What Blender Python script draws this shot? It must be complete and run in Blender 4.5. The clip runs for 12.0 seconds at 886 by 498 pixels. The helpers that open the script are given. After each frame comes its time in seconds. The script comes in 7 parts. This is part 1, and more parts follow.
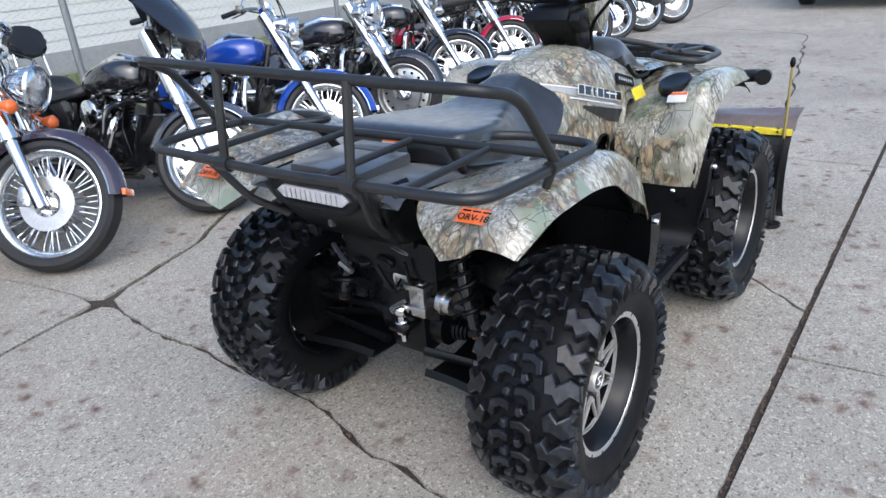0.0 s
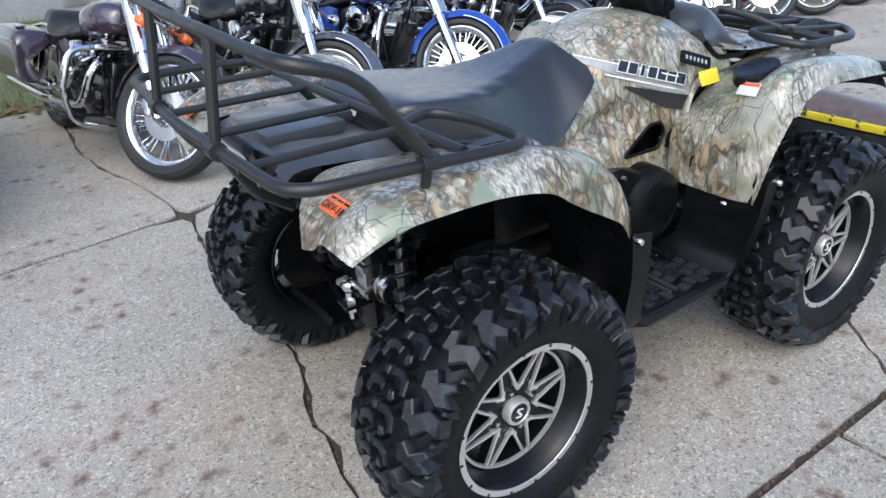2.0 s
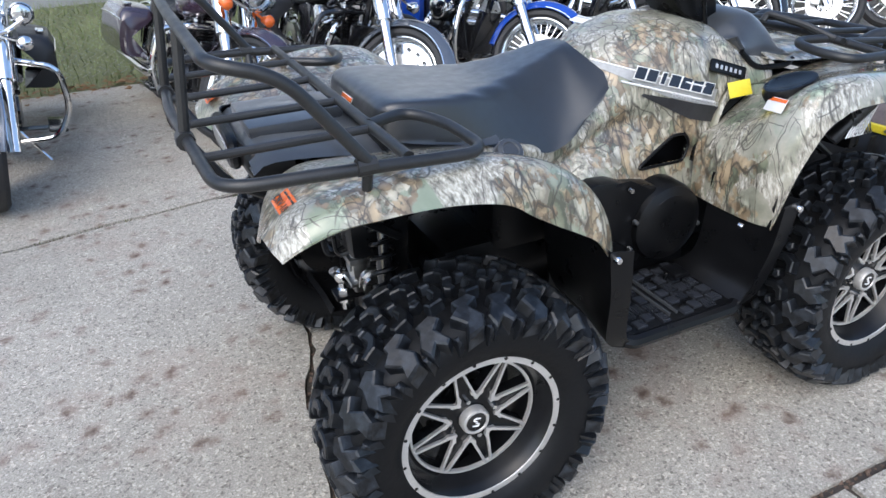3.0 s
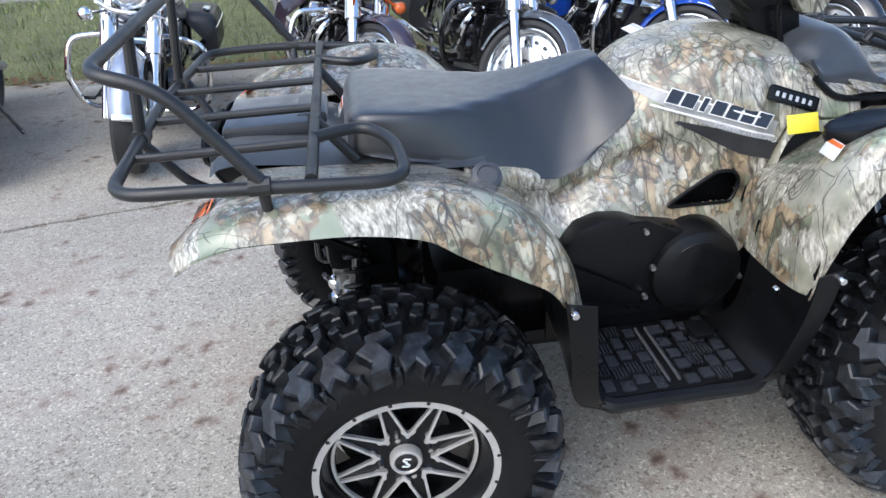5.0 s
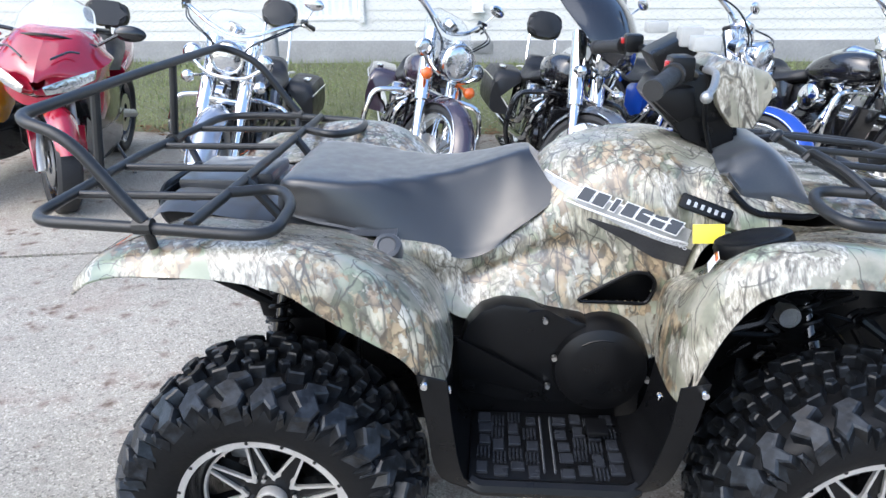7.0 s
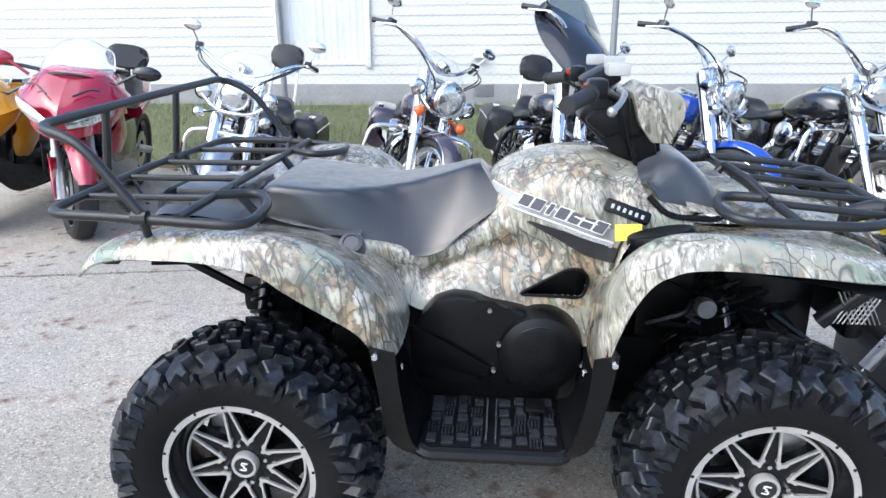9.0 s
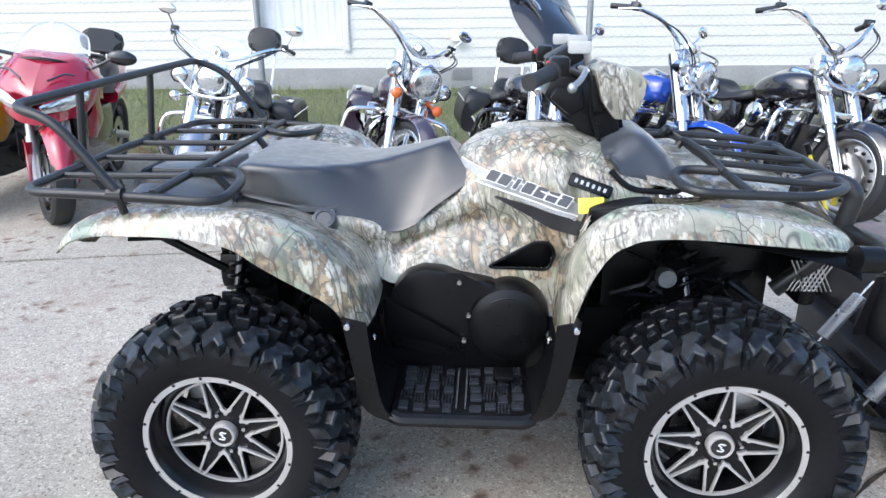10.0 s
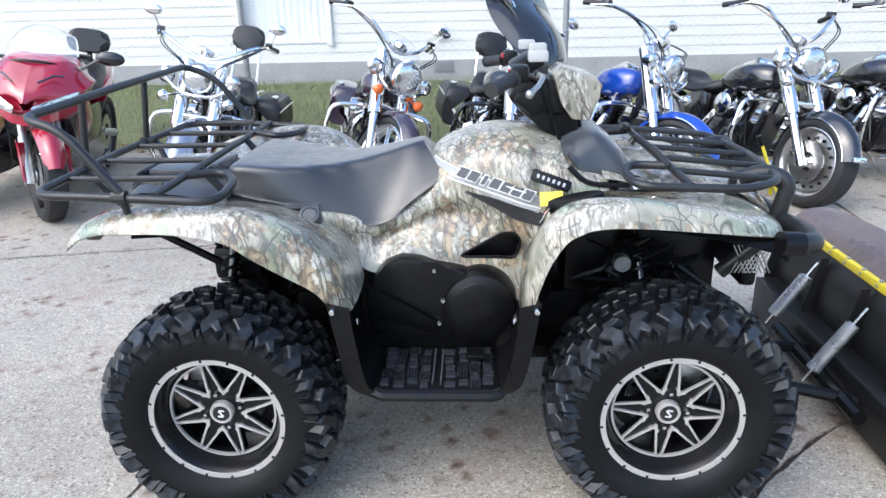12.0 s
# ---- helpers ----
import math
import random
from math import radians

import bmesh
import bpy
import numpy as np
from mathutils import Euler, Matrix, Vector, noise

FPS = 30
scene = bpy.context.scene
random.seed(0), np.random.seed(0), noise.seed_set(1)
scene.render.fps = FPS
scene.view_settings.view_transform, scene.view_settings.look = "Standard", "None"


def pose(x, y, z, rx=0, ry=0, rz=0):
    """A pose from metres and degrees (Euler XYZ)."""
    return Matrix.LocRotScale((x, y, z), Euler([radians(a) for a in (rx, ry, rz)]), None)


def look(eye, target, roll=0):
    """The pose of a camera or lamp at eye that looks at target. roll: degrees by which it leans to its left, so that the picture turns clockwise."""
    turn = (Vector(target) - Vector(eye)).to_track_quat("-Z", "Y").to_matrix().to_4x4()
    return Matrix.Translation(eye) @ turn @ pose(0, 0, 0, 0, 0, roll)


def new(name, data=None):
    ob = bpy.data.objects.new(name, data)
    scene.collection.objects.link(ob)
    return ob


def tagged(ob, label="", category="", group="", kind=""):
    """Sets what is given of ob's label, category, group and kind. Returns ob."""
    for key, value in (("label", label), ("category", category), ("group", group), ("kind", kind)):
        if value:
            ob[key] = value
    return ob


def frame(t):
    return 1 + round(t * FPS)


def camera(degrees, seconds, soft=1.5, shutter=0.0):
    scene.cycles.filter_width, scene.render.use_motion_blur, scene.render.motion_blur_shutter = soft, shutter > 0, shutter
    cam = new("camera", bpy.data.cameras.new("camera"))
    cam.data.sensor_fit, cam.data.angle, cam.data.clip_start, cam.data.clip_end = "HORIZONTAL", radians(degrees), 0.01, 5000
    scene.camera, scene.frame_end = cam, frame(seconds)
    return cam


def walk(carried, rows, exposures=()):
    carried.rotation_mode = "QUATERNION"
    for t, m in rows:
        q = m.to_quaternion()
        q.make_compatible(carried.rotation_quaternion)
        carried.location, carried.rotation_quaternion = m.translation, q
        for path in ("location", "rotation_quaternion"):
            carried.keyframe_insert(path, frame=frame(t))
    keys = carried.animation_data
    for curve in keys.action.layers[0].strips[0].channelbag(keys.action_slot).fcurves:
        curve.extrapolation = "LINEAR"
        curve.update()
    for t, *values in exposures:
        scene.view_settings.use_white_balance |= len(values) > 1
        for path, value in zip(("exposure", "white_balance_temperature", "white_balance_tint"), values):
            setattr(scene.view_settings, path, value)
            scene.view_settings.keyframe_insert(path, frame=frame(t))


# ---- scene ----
cam = camera(65.2, 12.0)
PATH = [
    (0, (-1.419, -1.202, 1.395), (0.026, -0.078, 0.592), -4.9),
    (0.5, (-1.281, -1.341, 1.389), (0.054, -0.1, 0.566), -4.8),
    (1, (-1.15, -1.469, 1.393), (0.052, -0.118, 0.538), -3.8),
    (1.5, (-0.967, -1.503, 1.373), (0.122, -0.071, 0.499), -3.8),
    (2, (-0.793, -1.5, 1.37), (0.186, -0.016, 0.454), -2.9),
    (2.5, (-0.669, -1.529, 1.374), (0.169, 0.01, 0.411), -3.6),
    (3, (-0.521, -1.629, 1.387), (0.184, -0.01, 0.448), -2.6),
    (4.8, (-0.046, -1.636, 1.393), (0.171, 0.101, 0.425), -3.7),
    (5, (-0.016, -1.63, 1.394), (0.182, 0.115, 0.437), -3.6),
    (5.5, (0.116, -1.638, 1.399), (0.203, 0.153, 0.512), -1.7),
    (6, (0.298, -1.697, 1.412), (0.261, 0.116, 0.567), 0.2),
    (6.5, (0.391, -1.7, 1.409), (0.256, 0.127, 0.607), -0.2),
    (7, (0.471, -1.745, 1.401), (0.333, 0.107, 0.66), -0.5),
    (7.2, (0.524, -1.777, 1.402), (0.36, 0.087, 0.694), -0.1),
    (8.8, (0.635, -1.967, 1.374), (0.468, -0.076, 0.745), -0.5),
    (9, (0.638, -1.995, 1.371), (0.458, -0.102, 0.751), -0.5),
    (9.5, (0.665, -2.044, 1.367), (0.497, -0.156, 0.727), -0.5),
    (10, (0.679, -2.059, 1.361), (0.547, -0.175, 0.701), -0.7),
    (10.5, (0.69, -2.096, 1.371), (0.582, -0.213, 0.707), -1.4),
    (11, (0.705, -2.154, 1.392), (0.568, -0.282, 0.701), -1.5),
    (11.5, (0.72, -2.195, 1.413), (0.61, -0.327, 0.707), -1.2),
    (12, (0.73, -2.23, 1.428), (0.631, -0.356, 0.738), -1.4),
]
walk(cam, [(t, look(eye, target, roll)) for t, eye, target, roll in PATH], [(0.0, 0.93, 5880, 8), (3.0, 1.04, 5880, 8), (5.0, 1.15, 5880, 8), (7.0, 1.38, 5880, 8), (12.0, 1.40, 5880, 8)])

# ---------------------------------------------------------------- light
world = bpy.data.worlds.new("sky")
scene.world = world
world.use_nodes = True
wn = world.node_tree.nodes
sky = wn.new("ShaderNodeTexSky")
sky.sky_type = "NISHITA"
sky.sun_disc = False
sky.sun_elevation = radians(48)
sky.sun_rotation = radians(226)
sky.air_density, sky.dust_density, sky.ozone_density = 1.0, 2.6, 1.1
bg = wn["Background"]
world.node_tree.links.new(sky.outputs[0], bg.inputs[0])
bg.inputs[1].default_value = 0.15
sun_data = bpy.data.lights.new("sun", "SUN")
sun_data.energy, sun_data.angle, sun_data.color = 0.65, radians(85), (1.0, 0.95, 0.88)
sun = new("sun", sun_data)
sun.matrix_world = look((-4.0, -3.9, 6.2), (0.0, 0.0, 0.0))


# ---------------------------------------------------------------- materials
def material(name):
    m = bpy.data.materials.new(name)
    m.use_nodes = True
    return m, m.node_tree.nodes, m.node_tree.links, m.node_tree.nodes["Principled BSDF"]


def ramp(nodes, stops, mode="LINEAR"):
    r = nodes.new("ShaderNodeValToRGB")
    r.color_ramp.interpolation = mode
    el = r.color_ramp.elements
    while len(el) < len(stops):
        el.new(0.5)
    for e, (p, c) in zip(el, stops):
        e.position = p
        e.color = (c, c, c, 1) if isinstance(c, (int, float)) else (*c, 1)
    return r


def coords(nodes, links, scale=(1, 1, 1), rot=(0, 0, 0), where="Object"):
    tc = nodes.new("ShaderNodeTexCoord")
    mp = nodes.new("ShaderNodeMapping")
    mp.inputs["Scale"].default_value = scale
    mp.inputs["Rotation"].default_value = rot
    links.new(tc.outputs[where], mp.inputs[0])
    return mp


def noise_tex(nodes, links, vec, scale, detail=4, rough=0.55, dist=0.0):
    n = nodes.new("ShaderNodeTexNoise")
    n.inputs["Scale"].default_value = scale
    n.inputs["Detail"].default_value = detail
    n.inputs["Roughness"].default_value = rough
    n.inputs["Distortion"].default_value = dist
    links.new(vec.outputs[0], n.inputs["Vector"])
    return n


def mix(nodes, links, fac, a, b, mode="MIX"):
    m = nodes.new("ShaderNodeMix")
    m.data_type, m.blend_type = "RGBA", mode
    for sock, v in ((m.inputs["Factor"], fac), (m.inputs[6], a), (m.inputs[7], b)):
        if isinstance(v, (int, float)):
            sock.default_value = v if sock.type == "VALUE" else (v, v, v, 1)
        elif isinstance(v, tuple):
            sock.default_value = (*v, 1)
        else:
            links.new(v, sock)
    return m.outputs[2]


def bump(nodes, links, bsdf, height, strength=0.3, dist=0.01):
    b = nodes.new("ShaderNodeBump")
    b.inputs["Strength"].default_value = strength
    b.inputs["Distance"].default_value = dist
    links.new(height, b.inputs["Height"])
    links.new(b.outputs[0], bsdf.inputs["Normal"])
    return b


def plain(name, color, rough=0.5, metal=0.0, grain=60.0, vary=0.25, relief=0.1, coat=0.0, depth=0.002, spec=0.5):
    """A surface of one colour with soft variation at two scales and a fine relief."""
    m, n, l, b = material(name)
    v = coords(n, l)
    fine = noise_tex(n, l, v, grain, 5)
    broad = noise_tex(n, l, v, grain / 14, 3)
    both = mix(n, l, 0.5, fine.outputs[0], broad.outputs[0])
    dark = tuple(c * (1 - vary) for c in color)
    light = tuple(min(1, c * (1 + vary)) for c in color)
    r = ramp(n, [(0.3, dark), (0.7, light)])
    l.new(both, r.inputs[0])
    l.new(r.outputs[0], b.inputs["Base Color"])
    rr = ramp(n, [(0.3, max(0.02, rough * 0.8)), (0.7, min(1, rough * 1.2))])
    l.new(broad.outputs[0], rr.inputs[0])
    l.new(rr.outputs[0], b.inputs["Roughness"])
    b.inputs["Metallic"].default_value = metal
    b.inputs["Coat Weight"].default_value = coat
    b.inputs["Specular IOR Level"].default_value = spec
    if relief:
        bump(n, l, b, fine.outputs[0], relief, depth)
    return m


def camo_material():
    """Printed woodland pattern: pale bark ground, grass streaks, leaf clusters and thin dark twigs under a gloss coat."""
    m, n, l, b = material("camo_print")
    v = coords(n, l, (1, 1, 1), (0.12, 0.2, 0.3))

    def warped(scale, amount):
        w = noise_tex(n, l, v, scale, 3)
        add = n.new("ShaderNodeMixRGB")
        add.blend_type, add.inputs[0].default_value = "LINEAR_LIGHT", amount
        l.new(v.outputs[0], add.inputs[1])
        l.new(w.outputs["Color"], add.inputs[2])
        return add

    soft, rough = warped(12, 0.012), warped(45, 0.010)

    def turned(rot, scale, src=None):
        mp = n.new("ShaderNodeMapping")
        mp.inputs["Rotation"].default_value = rot
        mp.inputs["Scale"].default_value = scale
        l.new((src or soft).outputs[0], mp.inputs[0])
        return mp

    def mask(scale, lo, hi, detail=3, vec=None, top=1.0):
        t = noise_tex(n, l, vec or v, scale, detail)
        r = ramp(n, [(lo, 0.0), (hi, top)])
        l.new(t.outputs[0], r.inputs[0])
        return r.outputs[0]

    def cells(vec, scale, feature="F1"):
        c = n.new("ShaderNodeTexVoronoi")
        c.feature = feature
        c.inputs["Scale"].default_value = scale
        l.new(vec.outputs[0], c.inputs["Vector"])
        return c

    def times(a, c):
        return mix(n, l, 1.0, a, c, "MULTIPLY")

    big = noise_tex(n, l, soft, 7, 5, 0.6)
    base = ramp(n, [(0.30, (0.15, 0.155, 0.12)), (0.41, (0.24, 0.24, 0.19)), (0.50, (0.32, 0.305, 0.25)), (0.60, (0.40, 0.385, 0.33)), (0.72, (0.27, 0.25, 0.205))])
    l.new(big.outputs[0], base.inputs[0])
    col = base.outputs[0]
    col = mix(n, l, mask(7.0, 0.52, 0.60, 4, soft, 0.75), col, (0.17, 0.225, 0.15))
    col = mix(n, l, mask(5.0, 0.52, 0.68, 4, rough, 0.45), col, (0.30, 0.235, 0.165))
    # grass and bark streaks in three directions
    for rot, msk, k in (((0.0, 0.30, 0.0), mask(4.5, 0.53, 0.58, 4), 90), ((0.3, -0.65, 0.2), mask(5.0, 0.53, 0.58, 4), 110), ((0.1, 1.05, 0.1), mask(5.5, 0.53, 0.58, 4), 95)):
        st = noise_tex(n, l, turned(rot, (1, 1, 0.06)), k, 3, 0.6)
        sr = ramp(n, [(0.36, 0.38), (0.45, 0.80), (0.55, 1.06), (0.64, 1.5)])
        l.new(st.outputs[0], sr.inputs[0])
        col = mix(n, l, msk, col, times(col, sr.outputs[0]))
    # pale limbs with bark
    for sc, rot, w in ((3.6, (0.2, 0.35, 0.4), 0.026), (4.6, (0.5, -0.6, 0.9), 0.022), (4.0, (0.1, 1.2, 0.3), 0.022)):
        t = noise_tex(n, l, turned(rot, (1, 1, 0.16)), sc, 1)
        r = ramp(n, [(0.5 - w, 0.0), (0.5 - w * 0.85, 0.9), (0.5 + w * 0.85, 0.9), (0.5 + w, 0.0)])
        l.new(t.outputs[0], r.inputs[0])
        bark = noise_tex(n, l, turned(rot, (1, 1, 0.22)), 120, 4, 0.7)
        br = ramp(n, [(0.34, (0.09, 0.08, 0.065)), (0.50, (0.34, 0.32, 0.275)), (0.66, (0.66, 0.64, 0.58))])
        l.new(bark.outputs[0], br.inputs[0])
        col = mix(n, l, r.outputs[0], col, br.outputs[0])
    # leaf clusters: small torn leaves of many tones with dark gaps
    tones = [(0.0, (0.21, 0.155, 0.095)), (0.18, (0.40, 0.31, 0.195)), (0.38, (0.19, 0.205, 0.14)), (0.52, (0.46, 0.425, 0.34)), (0.70, (0.29, 0.215, 0.14)), (0.84, (0.27, 0.285, 0.215)), (0.95, (0.55, 0.52, 0.44))]
    zone = mask(4.6, 0.505, 0.535, 5, rough)
    for sc, rot, ms, lo in ((46, (0.3, 0.9, 0.2), 16.0, 0.44), (58, (1.1, -0.6, 0.7), 20.0, 0.48), (38, (0.5, 1.5, 0.3), 14.0, 0.50)):
        leaf = cells(turned(rot, (1, 1, 0.34), rough), sc)
        sep = n.new("ShaderNodeSeparateColor")
        l.new(leaf.outputs["Color"], sep.inputs[0])
        cr = ramp(n, tones, "CONSTANT")
        l.new(sep.outputs[0], cr.inputs[0])
        vein = ramp(n, [(0.0, 1.2), (0.30, 1.0), (0.50, 0.80), (0.66, 0.40)])
        l.new(leaf.outputs["Distance"], vein.inputs[0])
        col = mix(n, l, times(zone, mask(ms, lo, lo + 0.03, 5, rough, 0.95)), col, times(cr.outputs[0], vein.outputs[0]))
    # twigs: long dark strands, and small forked ones in patches
    for sc, rot, st, w, ms, lo in ((8, (0.1, 0.30, 0.0), 0.14, 0.0055, 3.0, 0.42), (10, (0.4, 0.95, 0.3), 0.12, 0.0065, 4.0, 0.47), (9, (0.2, -0.7, 0.5), 0.13, 0.006, 4.5, 0.46), (14, (0.3, 1.5, 0.2), 0.16, 0.008, 5.0, 0.50)):
        t = noise_tex(n, l, turned(rot, (1, 1, st)), sc, 1)
        r = ramp(n, [(0.5 - w, 0.0), (0.5 - w * 0.5, 0.85), (0.5 + w * 0.5, 0.85), (0.5 + w, 0.0)])
        l.new(t.outputs[0], r.inputs[0])
        col = mix(n, l, times(r.outputs[0], mask(ms, lo, lo + 0.04, 3)), col, (0.045, 0.04, 0.033))
    for sc, rot, st, w, ms, lo, k in ((10, (0.1, 0.25, 0.0), 0.4, 0.008, 4.0, 0.50, 0.75), (20, (0.2, -0.7, 0.5), 0.35, 0.022, 6.0, 0.55, 0.75)):
        e = cells(turned(rot, (1, 1, st)), sc, "DISTANCE_TO_EDGE")
        r = ramp(n, [(0.0, k), (w * 0.55, k), (w, 0.0)])
        l.new(e.outputs["Distance"], r.inputs[0])
        col = mix(n, l, times(r.outputs[0], mask(ms, lo, lo + 0.04, 3)), col, (0.045, 0.04, 0.033))
    col = times(col, (1.02, 1.0, 0.94))
    l.new(col, b.inputs["Base Color"])
    b.inputs["Roughness"].default_value = 0.45
    b.inputs["Coat Weight"].default_value = 1.0
    b.inputs["Coat Roughness"].default_value = 0.10
    fine = noise_tex(n, l, v, 300, 2)
    bump(n, l, b, fine.outputs[0], 0.03, 0.001)
    return m


def concrete_material():
    m, n, l, b = material("concrete")
    v = coords(n, l)
    grit = noise_tex(n, l, v, 190, 4, 0.75)
    speck = n.new("ShaderNodeTexVoronoi")
    speck.inputs["Scale"].default_value = 130
    l.new(v.outputs[0], speck.inputs["Vector"])
    broad = noise_tex(n, l, v, 0.9, 5, 0.6)
    mid = noise_tex(n, l, v, 1.9, 5, 0.7)
    base = ramp(n, [(0.28, (0.17, 0.158, 0.142)), (0.5, (0.38, 0.357, 0.317)), (0.72, (0.60, 0.575, 0.535))])
    l.new(grit.outputs[0], base.inputs[0])
    sep = n.new("ShaderNodeSeparateColor")
    l.new(speck.outputs["Color"], sep.inputs[0])
    sr = ramp(n, [(0.0, 0.45), (0.20, 0.93), (0.80, 1.0), (1.0, 1.5)])
    l.new(sep.outputs[0], sr.inputs[0])
    col = mix(n, l, 0.9, base.outputs[0], sr.outputs[0], "MULTIPLY")
    br = ramp(n, [(0.3, 0.78), (0.7, 1.12)])
    l.new(broad.outputs[0], br.inputs[0])
    col = mix(n, l, 1.0, col, br.outputs[0], "MULTIPLY")
    # rusty pitted stains, small and scattered
    dots = n.new("ShaderNodeTexVoronoi")
    dots.inputs["Scale"].default_value = 10.5
    dots.inputs["Randomness"].default_value = 1.0
    warp = noise_tex(n, l, v, 22, 3)
    add = n.new("ShaderNodeMixRGB")
    add.blend_type, add.inputs[0].default_value = "LINEAR_LIGHT", 0.035
    l.new(v.outputs[0], add.inputs[1])
    l.new(warp.outputs["Color"], add.inputs[2])
    l.new(add.outputs[0], dots.inputs["Vector"])
    dr = ramp(n, [(0.05, 0.9), (0.33, 0.0)])
    l.new(dots.outputs["Distance"], dr.inputs[0])
    area = ramp(n, [(0.46, 0.0), (0.56, 1.0)])
    l.new(mid.outputs[0], area.inputs[0])
    halo = ramp(n, [(0.10, 0.5), (0.52, 0.0)])
    l.new(dots.outputs["Distance"], halo.inputs[0])
    col = mix(n, l, mix(n, l, 1.0, halo.outputs[0], area.outputs[0], "MULTIPLY"), col, (0.26, 0.185, 0.155))
    fac = mix(n, l, 1.0, dr.outputs[0], area.outputs[0], "MULTIPLY")
    col = mix(n, l, fac, col, (0.085, 0.055, 0.04))
    # broad reddish and grey blotches
    blot = noise_tex(n, l, v, 1.7, 4, 0.6)
    b2 = ramp(n, [(0.55, 0.0), (0.72, 0.4)])
    l.new(blot.outputs[0], b2.inputs[0])
    col = mix(n, l, b2.outputs[0], col, (0.27, 0.19, 0.16))
    col = mix(n, l, 1.0, col, (1.0, 0.975, 0.915), "MULTIPLY")
    l.new(col, b.inputs["Base Color"])
    b.inputs["Roughness"].default_value = 0.85
    b.inputs["Specular IOR Level"].default_value = 0.3
    h = mix(n, l, 0.5, grit.outputs[0], sep.outputs[1])
    bump(n, l, b, h, 0.35, 0.004)
    return m


CAMO = camo_material()
CONCRETE = concrete_material()
RUBBER = plain("tyre_rubber", (0.0055, 0.0058, 0.0066), 0.5, grain=90, vary=0.5, relief=0.35, spec=0.2)
# lug rubber bluer than the carcass: sky reflection put into its colour
TREAD = plain("sky_tinted_tread_rubber", (0.006, 0.0068, 0.0082), 0.32, grain=40, vary=0.8, relief=0.8, spec=0.36)


def dust_and_sheen_on(m, color, lo, hi, top):
    """Blotches of dry dust, tinted to carry a painted sheen of the sky as well."""
    n, l = m.node_tree.nodes, m.node_tree.links
    b = n["Principled BSDF"]
    old = b.inputs["Base Color"].links[0].from_socket
    t = noise_tex(n, l, coords(n, l), 26, 5, 0.65)
    r = ramp(n, [(lo, 0.0), (hi, top)])
    l.new(t.outputs[0], r.inputs[0])
    l.new(mix(n, l, r.outputs[0], old, color), b.inputs["Base Color"])


dust_and_sheen_on(TREAD, (0.040, 0.047, 0.058), 0.48, 0.68, 0.7)
BLACK_PLASTIC = plain("black_plastic", (0.0044, 0.0045, 0.0050), 0.32, grain=240, vary=0.3, relief=0.12, depth=0.001, spec=0.25)
DARK_PLASTIC = plain("satin_dark_plastic", (0.028, 0.031, 0.036), 0.40, grain=260, vary=0.2, relief=0.12, depth=0.001, coat=0.5)
TUBE_BLACK = plain("powder_coat_black", (0.017, 0.017, 0.017), 0.38, grain=200, vary=0.35, relief=0.2, depth=0.001)
VINYL = plain("seat_vinyl", (0.011, 0.0115, 0.0125), 0.46, grain=420, vary=0.05, relief=0.05, depth=0.0003, spec=0.45, coat=1.0)
MACHINED = plain("machined_aluminium", (0.62, 0.60, 0.57), 0.34, 0.6, grain=150, vary=0.12, relief=0.08)
vb = VINYL.node_tree.nodes["Principled BSDF"]
vb.inputs["Coat Roughness"].default_value = 0.27
# warm sheen imitates the pale house wall mirrored along the seat top
vb.inputs["Sheen Weight"].default_value = 0.4
vb.inputs["Sheen Roughness"].default_value = 0.30
vb.inputs["Sheen Tint"].default_value = (1.0, 0.93, 0.87, 1)
deck = DARK_PLASTIC.node_tree.nodes["Principled BSDF"]
# sheen here imitates the same wall reflection on the rear deck
deck.inputs["Sheen Weight"].default_value = 0.35
deck.inputs["Sheen Roughness"].default_value = 0.45
GLOSS_BLACK = plain("gloss_black", (0.008, 0.008, 0.009), 0.18, grain=40, vary=0.3, relief=0.0, coat=0.6)
RIM_BLACK = plain("gloss_rim_black", (0.006, 0.0062, 0.007), 0.26, grain=60, vary=0.3, relief=0.0, spec=0.3)
DARK_STEEL = plain("dark_disc_steel", (0.10, 0.10, 0.10), 0.4, 0.9, grain=120, vary=0.3, relief=0.1)
CHROME = plain("chrome", (0.78, 0.78, 0.78), 0.08, 1.0, grain=30, vary=0.08, relief=0.0)
STEEL = plain("zinc_steel", (0.55, 0.54, 0.52), 0.32, 1.0, grain=120, vary=0.2, relief=0.1)
ZINC = plain("bright_zinc", (0.72, 0.73, 0.75), 0.28, 0.85, grain=120, vary=0.12, relief=0.05)
CAST_ALU = plain("cast_aluminium", (0.45, 0.45, 0.44), 0.5, 0.9, grain=160, vary=0.25, relief=0.3)
ORANGE = plain("orange_reflector", (0.75, 0.14, 0.02), 0.25, grain=60, vary=0.15, relief=0.0, coat=0.5)
RED_LENS = plain("red_lens", (0.45, 0.02, 0.02), 0.2, grain=60, vary=0.15, relief=0.0, coat=0.5)
YELLOW = plain("yellow_paint", (0.72, 0.58, 0.03), 0.45, grain=80, vary=0.15, relief=0.05)
WHITE_PAINT = plain("white_paint", (0.78, 0.77, 0.74), 0.55, grain=50, vary=0.08, relief=0.1)
SILVER_PRINT = plain("silver_print", (0.50, 0.50, 0.50), 0.4, 0.2, grain=80, vary=0.15, relief=0.0)
MILKY = plain("milky_plastic", (0.42, 0.42, 0.40), 0.35, grain=40, vary=0.15, relief=0.0)
CREAM = plain("white_paper", (0.8, 0.78, 0.74), 0.6, grain=80, vary=0.06, relief=0.0)


